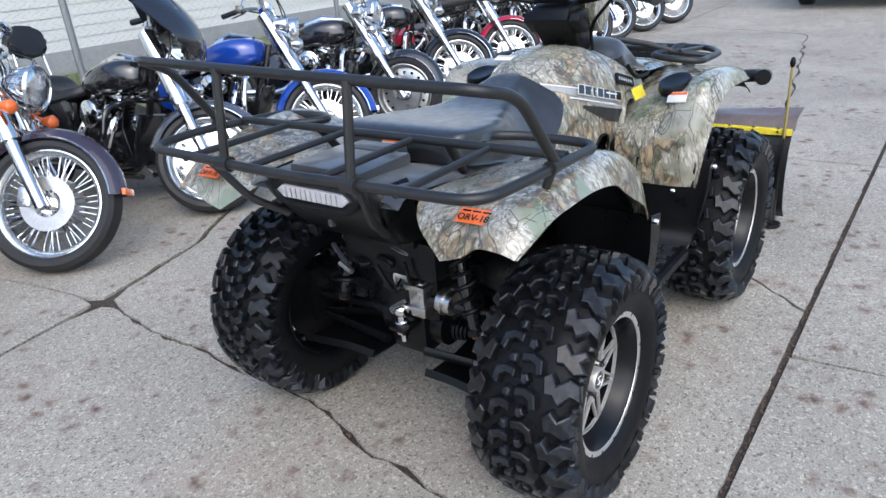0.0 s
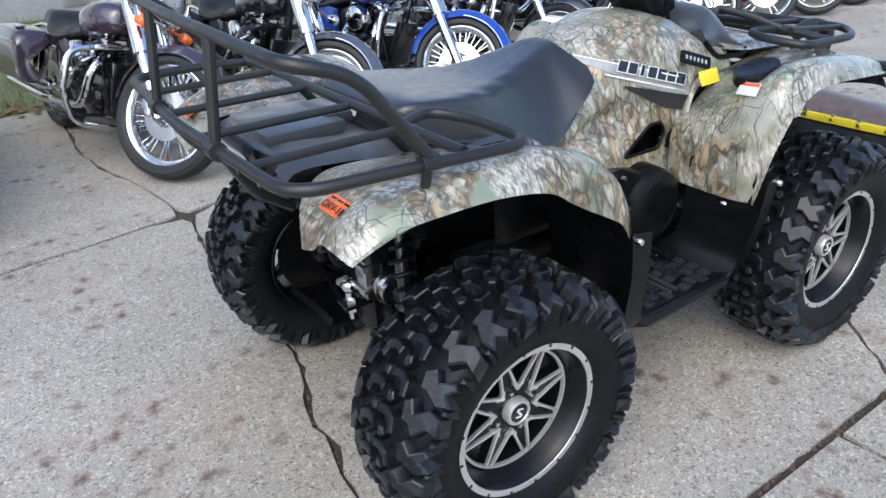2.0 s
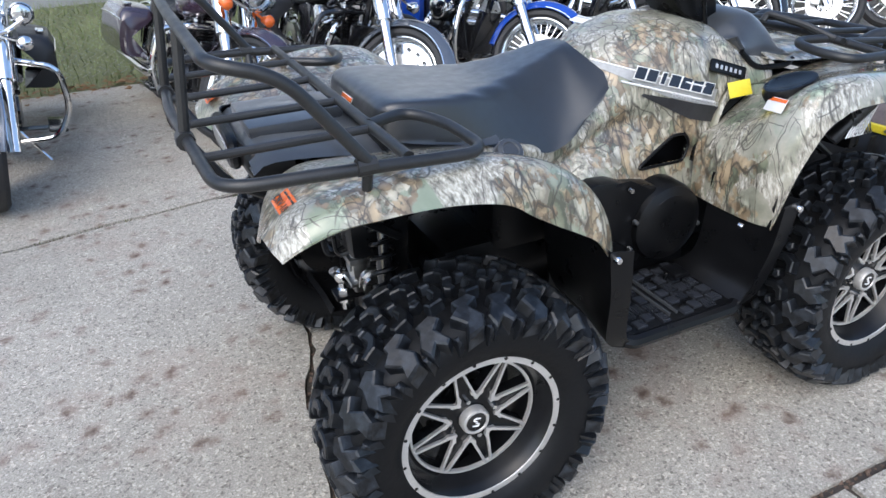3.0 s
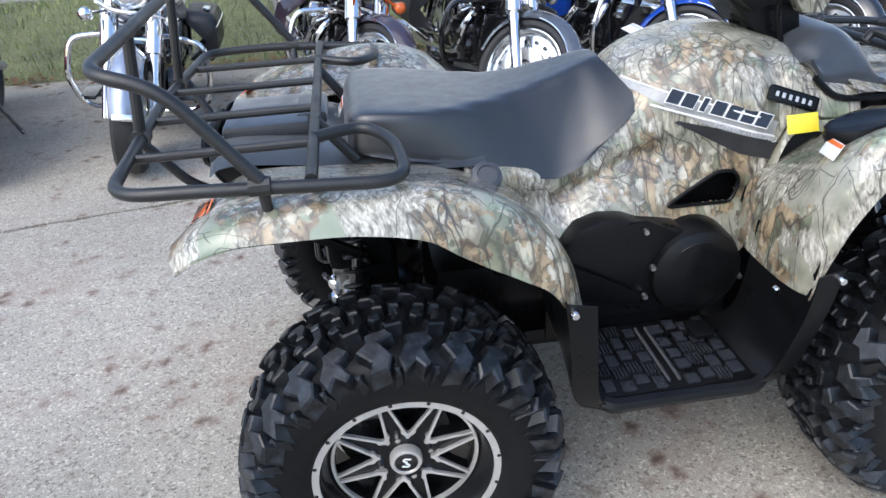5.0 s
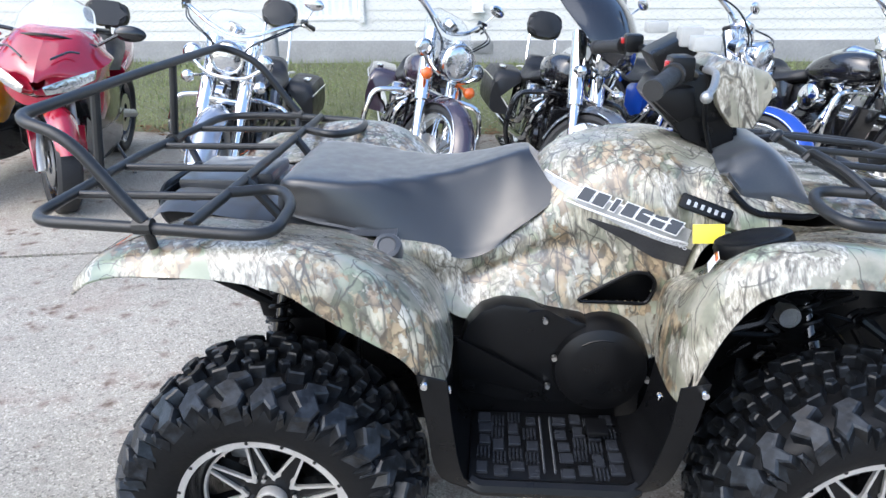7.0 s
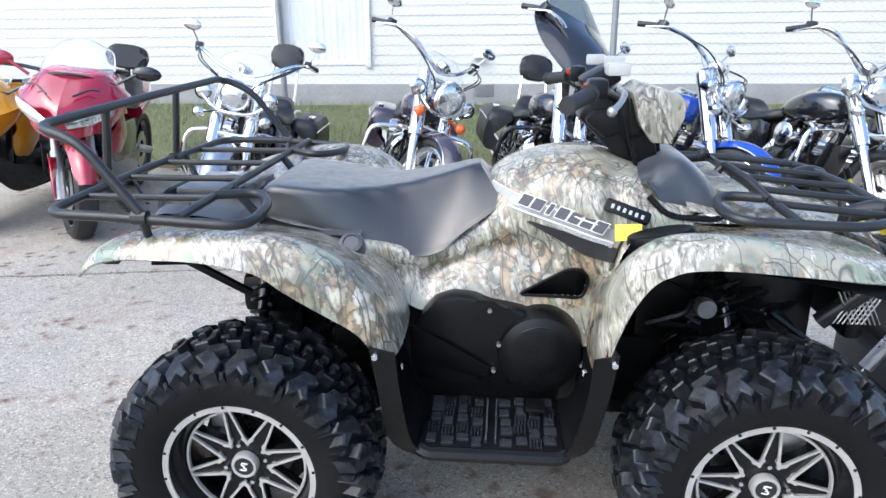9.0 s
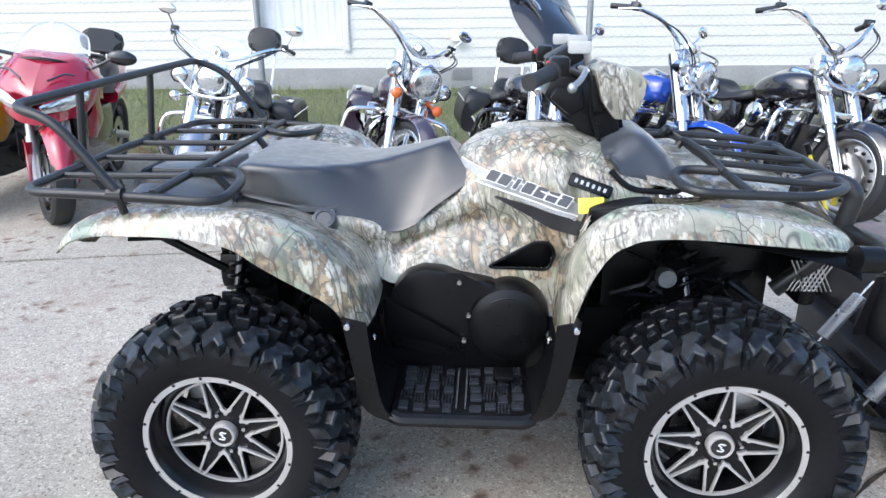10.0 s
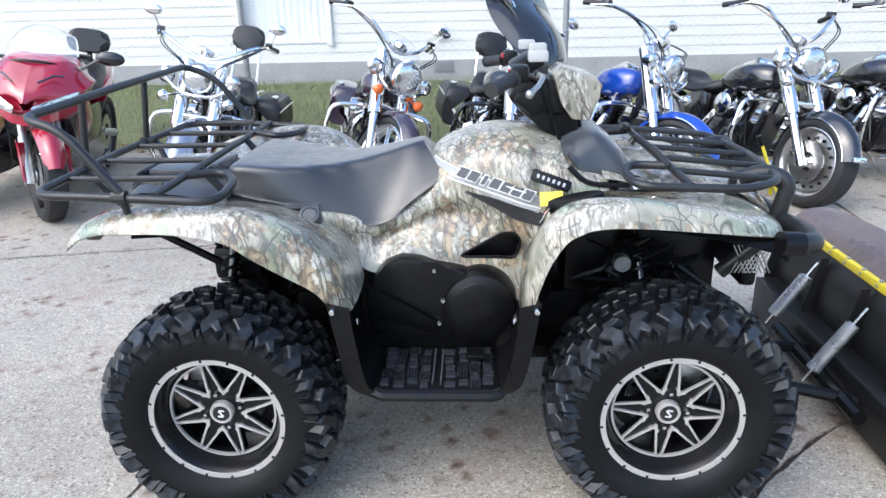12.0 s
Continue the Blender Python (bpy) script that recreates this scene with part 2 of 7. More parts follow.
# ---------------------------------------------------------------- mesh tools
def part(name, bm, mat, parent=None, label="", smooth=35, m=None):
    """Links a bmesh as one mesh object, under a thing or a part."""
    me = bpy.data.meshes.new(name)
    bmesh.ops.recalc_face_normals(bm, faces=bm.faces)
    bm.to_mesh(me)
    bm.free()
    for mm in (mat if isinstance(mat, (list, tuple)) else [mat]):
        me.materials.append(mm)
    if smooth:
        me.shade_smooth()
        me.set_sharp_from_angle(angle=radians(smooth))
    ob = new(name, me)
    if parent is not None:
        ob.parent = parent
    if m is not None:
        ob.matrix_basis = m
    if label:
        ob["label"] = label
    return ob


def again(ob, m, parent=None):
    """One more object on the same mesh."""
    o = ob.copy()
    scene.collection.objects.link(o)
    o.parent = parent if parent is not None else ob.parent
    o.matrix_basis = m
    return o


def thing(name, label, category, m=None, group=""):
    e = new(name)
    e.empty_display_size = 0.1
    if m is not None:
        e.matrix_basis = m
    return tagged(e, label, category, group)


def V(*a):
    return Vector(a)


def box(bm, c, s, bevel=0.0, rot=None, seg=2):
    m = Matrix.Translation(c) @ (rot.to_4x4() if rot is not None else Matrix.Identity(4)) @ Matrix.Diagonal((*s, 1))
    geo = bmesh.ops.create_cube(bm, size=1, matrix=m)
    if bevel:
        es = list({e for v in geo["verts"] for e in v.link_edges})
        bmesh.ops.bevel(bm, geom=es, offset=bevel, segments=seg, affect="EDGES", profile=0.6)
    return bm


def cyl(bm, p0, p1, r0, r1=None, seg=16, caps=True):
    p0, p1 = Vector(p0), Vector(p1)
    d = p1 - p0
    m = Matrix.Translation((p0 + p1) / 2) @ d.to_track_quat("Z", "Y").to_matrix().to_4x4()
    bmesh.ops.create_cone(bm, cap_ends=caps, segments=seg, radius1=r0, radius2=r0 if r1 is None else r1, depth=d.length, matrix=m)
    return bm


def ball(bm, c, r, scale=(1, 1, 1), u=16, v=10):
    bmesh.ops.create_uvsphere(bm, u_segments=u, v_segments=v, radius=r, matrix=Matrix.Translation(c) @ Matrix.Diagonal((*scale, 1)))
    return bm


def rounded(points, radius=0.05, closed=False, n=5):
    """A polyline with its corners rounded off."""
    pts = [Vector(p) for p in points]
    out = []
    k = len(pts)
    for i, p in enumerate(pts):
        if not closed and i in (0, k - 1):
            out.append(p)
            continue
        a, b = pts[i - 1], pts[(i + 1) % k]
        da, db = a - p, b - p
        r = min(radius, da.length * 0.48, db.length * 0.48)
        s, e = p + da.normalized() * r, p + db.normalized() * r
        for j in range(n + 1):
            t = j / n
            out.append(s * (1 - t) ** 2 + p * 2 * t * (1 - t) + e * t * t)
    return out


def tube(bm, points, r, closed=False, seg=10, radii=None):
    pts = [Vector(p) for p in points]
    k = len(pts)
    rings = []
    up = None
    for i, p in enumerate(pts):
        if closed:
            d = (pts[(i + 1) % k] - pts[i - 1]).normalized()
        else:
            d = (pts[min(i + 1, k - 1)] - pts[max(i - 1, 0)]).normalized()
        if up is None:
            up = d.orthogonal().normalized()
        else:
            up = (up - d * up.dot(d))
            up = up.normalized() if up.length > 1e-6 else d.orthogonal().normalized()
        side = d.cross(up)
        rr = radii[i] if radii else r
        rings.append([bm.verts.new(p + (up * math.cos(2 * math.pi * j / seg) + side * math.sin(2 * math.pi * j / seg)) * rr) for j in range(seg)])
    for i in range(k if closed else k - 1):
        a, b = rings[i], rings[(i + 1) % k]
        for j in range(seg):
            bm.faces.new((a[j], a[(j + 1) % seg], b[(j + 1) % seg], b[j]))
    if not closed:
        bm.faces.new(rings[0][::-1])
        bm.faces.new(rings[-1])
    return bm


def revolve(bm, profile, seg=32, m=None, closed=False):
    """Turns a profile of (along, radius) about the local y axis."""
    m = m or Matrix.Identity(4)
    rings = []
    for a, r in profile:
        if r < 1e-6:
            rings.append([bm.verts.new(m @ V(0, a, 0))] * seg)
        else:
            rings.append([bm.verts.new(m @ V(r * math.cos(2 * math.pi * j / seg), a, r * math.sin(2 * math.pi * j / seg))) for j in range(seg)])
    k = len(rings)
    for i in range(k if closed else k - 1):
        a, b = rings[i], rings[(i + 1) % k]
        for j in range(seg):
            vs = []
            for v in (a[j], a[(j + 1) % seg], b[(j + 1) % seg], b[j]):
                if v not in vs:
                    vs.append(v)
            if len(vs) > 2:
                bm.faces.new(vs)
    return bm


def smooth_curve(pts, n):
    """n points evenly spread along a Catmull-Rom curve through pts (numpy rows)."""
    p = np.array(pts, float)
    p = np.vstack([2 * p[0] - p[1], p, 2 * p[-1] - p[-2]])
    out = []
    for i in range(1, len(p) - 2):
        for t in np.linspace(0, 1, 12, endpoint=False):
            a, b, c, d = p[i - 1], p[i], p[i + 1], p[i + 2]
            out.append(0.5 * (2 * b + (c - a) * t + (2 * a - 5 * b + 4 * c - d) * t ** 2 + (3 * b - a - 3 * c + d) * t ** 3))
    out.append(p[-2])
    out = np.array(out)
    s = np.concatenate([[0], np.cumsum(np.linalg.norm(np.diff(out, axis=0), axis=1))])
    q = np.linspace(0, s[-1], n)
    return np.stack([np.interp(q, s, out[:, j]) for j in range(out.shape[1])], 1)


def loft(bm, sections, nu=40, nv=24, closed_v=False, mirror=False, ends=False, mat=0):
    """A smooth skin through sections, each a row of (x, y, z)."""
    rows = [smooth_curve(s, nv) for s in sections]
    grid = np.stack([smooth_curve([r[j] for r in rows], nu) for j in range(nv)], 1)
    if mirror:
        grid = np.concatenate([grid, (grid * [1, -1, 1])[:, ::-1][:, 1:]], 1)
    vs = [[bm.verts.new(p) for p in row] for row in grid]
    for i in range(len(vs) - 1):
        for j in range(len(vs[0]) - 1):
            f = bm.faces.new((vs[i][j], vs[i + 1][j], vs[i + 1][j + 1], vs[i][j + 1]))
            f.material_index = mat
    if ends:
        for row in (vs[0], vs[-1]):
            c = bm.verts.new(sum((v.co for v in row), Vector()) / len(row))
            for j in range(len(row) - 1):
                bm.faces.new((row[j], row[j + 1], c))
    return grid


def thicken(bm, t):
    bmesh.ops.recalc_face_normals(bm, faces=bm.faces)
    bmesh.ops.solidify(bm, geom=bm.faces[:], thickness=t)
    return bm


def prism(bm, outline, depth, axis="y", at=0.0, bevel=0.0):
    """An outline of 2D points pushed along an axis."""
    def put(a, b, d):
        return {"y": (a, d, b), "x": (d, a, b), "z": (a, b, d)}[axis]
    lo = [bm.verts.new(put(a, b, at)) for a, b in outline]
    hi = [bm.verts.new(put(a, b, at + depth)) for a, b in outline]
    n = len(outline)
    f = [bm.faces.new(lo), bm.faces.new(hi[::-1])]
    for i in range(n):
        f.append(bm.faces.new((lo[i], hi[i], hi[(i + 1) % n], lo[(i + 1) % n])))
    if bevel:
        bmesh.ops.bevel(bm, geom=list({e for q in f for e in q.edges}), offset=bevel, segments=2, affect="EDGES", profile=0.6)
    return bm


def cushion(bm, c, w, h, d, tilt):
    """A rounded upright pad: w across, h high, d thick, leaning back by tilt degrees."""
    out = []
    for k in range(28):
        a = 2 * math.pi * k / 28
        out.append((math.copysign(abs(math.cos(a)) ** 0.62, math.cos(a)) * w / 2, math.copysign(abs(math.sin(a)) ** 0.62, math.sin(a)) * h / 2))
    sub = prism(bmesh.new(), out, d, "x", -d / 2, d * 0.34)
    sub.transform(Matrix.Translation(c) @ Matrix.Rotation(radians(-tilt), 4, "Y"))
    me = bpy.data.meshes.new("cushion")
    sub.to_mesh(me)
    sub.free()
    bm.from_mesh(me)
    bpy.data.meshes.remove(me)
    return bm


def words(name, text, size, mat, m, parent=None, label="", depth=0.0006, shear=0.0, spacing=1.0, bold=0.0):
    cu = bpy.data.curves.new(name, "FONT")
    cu.body, cu.size, cu.extrude, cu.shear, cu.offset = text, size, depth, shear, bold
    cu.align_x, cu.align_y, cu.space_character = "CENTER", "CENTER", spacing
    tmp = bpy.data.objects.new(name, cu)
    me = bpy.data.meshes.new_from_object(tmp)
    bpy.data.objects.remove(tmp)
    bpy.data.curves.remove(cu)
    me.materials.append(mat)
    ob = new(name, me)
    ob.matrix_basis = m
    if parent is not None:
        ob.parent = parent
    if label:
        ob["label"] = label
    return ob


def frame_at(p, along, out):
    """A pose at p whose x runs along and whose z points out."""
    x = Vector(along).normalized()
    z = Vector(out)
    z = (z - x * z.dot(x)).normalized()
    y = z.cross(x)
    m = Matrix((x, y, z)).transposed().to_4x4()
    m.translation = p
    return m


# ---------------------------------------------------------------- ground, grass, fence, house
rng = random.Random(7)
DIRT = plain("joint_dirt", (0.05, 0.04, 0.032), 0.95, grain=120, vary=0.5, relief=0.5, depth=0.01)
bm = bmesh.new()
box(bm, (0, 0, -0.55), (900, 900, 1.0))
tagged(part("ground", bm, CONCRETE, smooth=0), "flat worn grey concrete ground reaching the horizon", "ground", kind="structure")
bm = bmesh.new()
box(bm, (0, -3.2, -0.028), (32, 15.7, 0.03))
tagged(part("joint_filling", bm, DIRT, smooth=0), "dark dirt and moss in the slab joints", "dirt", kind="structure")


def jag(p, q, amp, n, seed):
    r = random.Random(seed)
    p, q = Vector((*p, 0)), Vector((*q, 0))
    side = Vector((-(q - p).y, (q - p).x, 0)).normalized()
    out, drift = [], 0.0
    for i in range(n + 1):
        t = i / n
        drift = drift * 0.75 + r.uniform(-amp, amp)
        out.append(p.lerp(q, t) + side * (drift if 0 < i < n else 0))
    return out


def chain(points, amp, step, seed):
    out = []
    for i in range(len(points) - 1):
        a, b = points[i], points[i + 1]
        n = max(2, int(math.dist(a, b) / step))
        seg = jag(a, b, amp, n, seed * 31 + i)
        out += seg if i == 0 else seg[1:]
    return out


SOUTH, NORTH = -11.0, 4.66
J0 = -0.88
LINE_A = [(-16, -0.2), (-4, 1.2), (-2.12, 1.52), (-1.16, 1.69), (-0.59, 1.78), (-0.106, 1.84)]
LINE_B = [(-0.106, 1.84), (0.56, 2.04), (1.26, 2.50), (2.2, 2.62), (3.22, 2.6)]
CUT = [(-0.106, 1.84), (-0.138, 1.0), (-0.152, 0.522), (-0.248, -0.02), (-0.33, -0.45), (-0.40, J0)]
CUT_F = [(1.22, J0), (1.56, -0.485), (1.88, -0.2), (2.07, -0.08), (3.2, 0.62)]
line_a, line_b = chain(LINE_A, 0.008, 0.09, 1), chain(LINE_B, 0.010, 0.07, 2)
cut, cut_f = chain(CUT, 0.012, 0.05, 3), chain(CUT_F, 0.011, 0.06, 4)
joint_w = [Vector((x, J0, 0)) for x in np.linspace(-16, -0.40, 120)]
joint_m = [Vector((x, J0, 0)) for x in np.linspace(-0.40, 1.22, 50)]
joint_e = [Vector((x, J0, 0)) for x in np.linspace(1.22, 3.2, 50)]
cross = chain([(3.2, 0.62), (3.2, 1.85), (3.22, 2.6)], 0.006, 0.12, 5)
east1 = chain([(3.22, 2.6), (6.4, 2.75), (9.6, 2.4), (16, 2.6)], 0.02, 0.15, 6)
e_k = min(range(len(east1)), key=lambda k: abs(east1[k].x - 9.4))
ne = chain([(3.2, -0.35), (3.70, -0.21), (6.3, 0.15), (8.58, 0.54), tuple(east1[e_k].xy)], 0.03, 0.14, 7)
side_crack = chain([(3.2, -2.1), (4.6, -1.7), (6.5, -1.9), (9.0, -1.2), (16, -1.5)], 0.03, 0.14, 8)
mossy = {(round(p.x, 4), round(p.y, 4)) for p in line_a + line_b}
SLABS = [
    joint_w + cut[::-1] + line_a[::-1],
    joint_m + cut_f + cross + line_b[::-1] + cut[1:],
    joint_e + [Vector((3.2, 0.62, 0))] + cut_f[::-1][1:-1],
    line_a + chain([(-0.106, 1.84), (-0.35, 3.2), (-0.3, NORTH)], 0.012, 0.1, 9)[1:] + [Vector((-16, NORTH, 0))],
    line_b + [Vector((3.22, NORTH, 0)), Vector((-0.3, NORTH, 0))] + chain([(-0.106, 1.84), (-0.35, 3.2), (-0.3, NORTH)], 0.012, 0.1, 9)[::-1][1:-1],
    [Vector((-16, SOUTH, 0)), Vector((0.85, SOUTH, 0))] + chain([(0.85, -4.0), (0.95, -2.2), (0.88, J0)], 0.008, 0.1, 10) + [Vector((-0.4, J0, 0)), Vector((-16, J0, 0))],
    chain([(0.88, J0), (0.95, -2.2), (0.85, -4.0)], 0.008, 0.1, 10)[::-1][::-1] + [Vector((0.85, SOUTH, 0)), Vector((3.2, SOUTH, 0)), Vector((3.2, J0, 0)), Vector((1.22, J0, 0))],
    [Vector((3.2, SOUTH, 0)), Vector((16, SOUTH, 0))] + side_crack[::-1],
    side_crack + [Vector((16, J0, 0)), Vector((3.2, J0, 0))],
    [Vector((3.2, J0, 0)), Vector((16, J0, 0))] + east1[e_k:][::-1] + ne[::-1][1:],
    ne + east1[:e_k][::-1] + cross[::-1][1:-1] + [Vector((3.2, 0.62, 0))],
    east1 + [Vector((16, NORTH, 0)), Vector((3.22, NORTH, 0))],
]
pavement = tagged(new("pavement"), "worn speckled concrete slabs with cracked mossy joints", "pavement", kind="structure")
for outline in SLABS:
    bm = bmesh.new()
    clean = []
    for p in outline:
        if not clean or (p - clean[-1]).length > 0.004:
            clean.append(p)
    if (clean[0] - clean[-1]).length < 0.004:
        clean.pop()
    n = len(clean)
    area = sum(clean[k - 1].x * clean[k].y - clean[k].x * clean[k - 1].y for k in range(n))
    if area < 0:
        clean.reverse()
    inner = []
    for k in range(n):
        a, p, b = clean[k - 1], clean[k], clean[(k + 1) % n]
        na, nb = (p - a).normalized(), (b - p).normalized()
        na, nb = V(-na.y, na.x, 0), V(-nb.y, nb.x, 0)
        mid = (na + nb)
        mid = mid.normalized() / max(0.6, math.sqrt(max(0.0, (1 + na.dot(nb)) / 2))) if mid.length > 0.1 else na
        key = random.Random(int((p.x * 37.1 + p.y * 91.7) * 40))
        if abs(p.y - J0) < 0.001:
            wide = 0.012 + key.uniform(-0.003, 0.003)
        elif (round(p.x, 4), round(p.y, 4)) in mossy:
            wide = 0.015 + key.uniform(-0.006, 0.006)
        else:
            wide = key.choice((0.005, 0.006, 0.007, 0.008, 0.011, 0.015))
        gap = math.dist((p.x, p.y), (-0.106, 1.84))
        wide += max(0.0, 0.026 - 0.2 * gap)
        inner.append(p + mid * (wide + rng.uniform(-0.001, 0.0015)))
    rings = [[bm.verts.new(p + V(0, 0, z)) for p in row] for row, z in ((inner, 0.0), (inner, -0.04))]
    for k in range(n):
        bm.faces.new((rings[0][k], rings[1][k], rings[1][(k + 1) % n], rings[0][(k + 1) % n]))
    bm.faces.new(rings[0])
    part("slab", bm, CONCRETE, pavement, smooth=0)

# loose dirt and leaf bits lying in the joints
bm = bmesh.new()
for line, wide, dense in ((cut, 0.010, 60), (cut_f, 0.010, 60), (line_a[60:], 0.010, 70), (line_b, 0.010, 80), (joint_m, 0.020, 150), (joint_e, 0.020, 110), (joint_w[-25:], 0.020, 110)):
    for p, q in zip(line, line[1:]):
        for _ in range(max(1, int((q - p).length * dense))):
            c = p.lerp(q, rng.random()) + V(rng.gauss(0, wide * 0.55), rng.gauss(0, wide * 0.55), 0)
            r = rng.uniform(0.002, 0.009)
            ring = [bm.verts.new(c + V(r * math.cos(k * 1.57 + 0.4), r * rng.uniform(0.5, 1.3) * math.sin(k * 1.57 + 0.4), -0.012)) for k in range(4)]
            tip = bm.verts.new(c + V(rng.uniform(-r, r) * 0.4, rng.uniform(-r, r) * 0.4, rng.uniform(-0.010, 0.002)))
            for k in range(4):
                bm.faces.new((ring[k], ring[(k + 1) % 4], tip))
tagged(part("joint_debris", bm, plain("leaf_dirt", (0.11, 0.075, 0.055), 0.95, grain=60, vary=0.75, relief=0.3), smooth=0), "brown leaf crumbs and dirt in the joints", "dirt", kind="stuff")
bm = bmesh.new()
for line, dense in ((line_a[60:], 110), (line_b, 160)):
    for p, q in zip(line, line[1:]):
        if rng.random() < 0.35:
            continue
        for _ in range(max(1, int((q - p).length * dense))):
            c = p.lerp(q, rng.random()) + V(rng.gauss(0, 0.008), rng.gauss(0, 0.008), -0.015)
            a, h = rng.uniform(0, 6.28), rng.uniform(0.012, 0.03)
            w = V(math.cos(a), math.sin(a), 0) * 0.003
            bm.faces.new([bm.verts.new(k) for k in (c - w, c + w, c + V(rng.uniform(-0.01, 0.01), rng.uniform(-0.01, 0.01), h))])
tagged(part("joint_moss", bm, plain("moss", (0.10, 0.11, 0.035), 0.9, grain=30, vary=0.6, relief=0.0), smooth=0), "green moss and tufts in the slab joints", "moss", kind="stuff")
GRASS_SOIL = plain("grass_soil", (0.12, 0.13, 0.06), 0.95, grain=30, vary=0.5, relief=0.6, depth=0.02)
GRASS = plain("grass_blade", (0.20, 0.24, 0.09), 0.6, grain=6, vary=0.55, relief=0.0)
LEAF = plain("dead_leaf", (0.16, 0.085, 0.035), 0.8, grain=12, vary=0.6, relief=0.2)
HOUSE_Y, BANK = 6.7, 0.42


def bank_z(y):
    t = min(1, max(0, (y - NORTH) / (HOUSE_Y - NORTH)))
    return BANK * (t * t * (3 - 2 * t)) - 0.01


bm = bmesh.new()
cols = 60
grid = []
for i in range(cols + 1):
    x = -16 + 40 * i / cols
    grid.append([bm.verts.new((x, NORTH + 0.01 + (HOUSE_Y - NORTH) * j / 12, bank_z(NORTH + (HOUSE_Y - NORTH) * j / 12) + rng.uniform(-0.015, 0.015))) for j in range(13)])
for i in range(cols):
    for j in range(12):
        bm.faces.new((grid[i][j], grid[i + 1][j], grid[i + 1][j + 1], grid[i][j + 1]))
tagged(part("lawn", bm, GRASS_SOIL), "strip of mossy soil rising to the house", "lawn", kind="structure")
bm = bmesh.new()
for _ in range(16000):
    x, y = rng.uniform(-6, 7), NORTH + 0.02 + rng.random() ** 0.8 * (HOUSE_Y - NORTH - 0.05)
    z, a, h, w = bank_z(y) - 0.01, rng.uniform(0, 6.28), rng.uniform(0.03, 0.11), rng.uniform(0.003, 0.006)
    lean = V(math.cos(a + 1.5), math.sin(a + 1.5), 0) * h * rng.uniform(0.1, 0.8)
    c, s = V(math.cos(a) * w, math.sin(a) * w, 0), V(x, y, z)
    bm.faces.new([bm.verts.new(p) for p in (s - c, s + c, s + V(0, 0, h) + lean)])
tagged(part("grass", bm, GRASS, smooth=0), "short green grass along the fence", "grass", kind="stuff")
bm = bmesh.new()
for _ in range(1500):
    x, y = rng.uniform(-5, 6), NORTH + rng.gauss(0.05, 0.12)
    z = max(0.0, bank_z(y)) + rng.uniform(0.004, 0.03)
    a, w, b = rng.uniform(0, 6.28), rng.uniform(0.012, 0.03), rng.uniform(-0.012, 0.012)
    c, s = V(math.cos(a), math.sin(a), 0), V(-math.sin(a), math.cos(a), 0)
    p = V(x, y, z)
    bm.faces.new([bm.verts.new(q) for q in (p - c * w * 1.4, p + s * w * 0.7 + V(0, 0, b), p + c * w * 1.4, p - s * w * 0.7 + V(0, 0, -b * 0.3))])
tagged(part("dead_leaves", bm, LEAF, smooth=0), "brown dead leaves along the grass edge", "leaves", kind="stuff")

# chain-link fence
GALV = plain("galvanised_steel", (0.30, 0.31, 0.31), 0.5, 0.6, grain=60, vary=0.2, relief=0.1)
fence = thing("chain_link_fence", "galvanised chain-link fence between lawn and house", "fence", pose(0, 4.86, 0))
bm = bmesh.new()
cyl(bm, (0, 0, 0), (0, 0, 2.15), 0.03, seg=12)
ball(bm, (0, 0, 2.16), 0.034, (1, 1, 0.7), 10, 6)
post = part("post", bm, GALV, fence, m=pose(-1.58, 0, 0.0))
for x in (1.6, -4.7, 4.75, 7.9, -7.8):
    again(post, pose(x, 0, 0.0))
bm = bmesh.new()
cyl(bm, (-8, 0, 2.1), (8, 0, 2.1), 0.02, seg=10)
part("top_rail", bm, GALV, fence)
bm = bmesh.new()
n_w = 190
for i in range(n_w):
    x0 = -7.0 + 14.0 * i / n_w
    step = 14.0 / n_w
    pts = []
    for k in range(57):
        pts.append((x0 + (step if k % 2 else 0) * 1.02, (0.002 if k % 2 else -0.002), 0.06 + 0.0355 * k))
    tube(bm, pts, 0.0019, seg=3)
tagged(part("wire_mesh", bm, GALV, fence, smooth=0), "woven diamond wire mesh")

# house
SIDING = plain("white_siding", (0.66, 0.655, 0.61), 0.6, grain=30, vary=0.06, relief=0.15)
FOUNDATION = plain("foundation_concrete", (0.30, 0.30, 0.29), 0.9, grain=50, vary=0.2, relief=0.4)
house = thing("house", "white sided house on a grey concrete foundation", "house", pose(0, HOUSE_Y, 0))
WX0, WX1, WZ0, WZ1 = -2.16, -1.12, 0.93, 1.95
SID0 = 0.66
bm = bmesh.new()
for x0, x1, z0, z1 in ((-16, WX0, 0, 3.42), (WX1, 18, 0, 3.42), (WX0, WX1, 0, WZ0), (WX0, WX1, WZ1, 3.42)):
    box(bm, ((x0 + x1) / 2, 0.13, (z0 + z1) / 2), (x1 - x0, 0.2, z1 - z0))
part("wall", bm, SIDING, house, smooth=0)
bm = bmesh.new()
box(bm, (1, 0.02, 0.33), (34, 0.06, 0.66), 0.004)
part("foundation", bm, FOUNDATION, house, "grey concrete foundation")
course = 0.115
row = 0
z = SID0
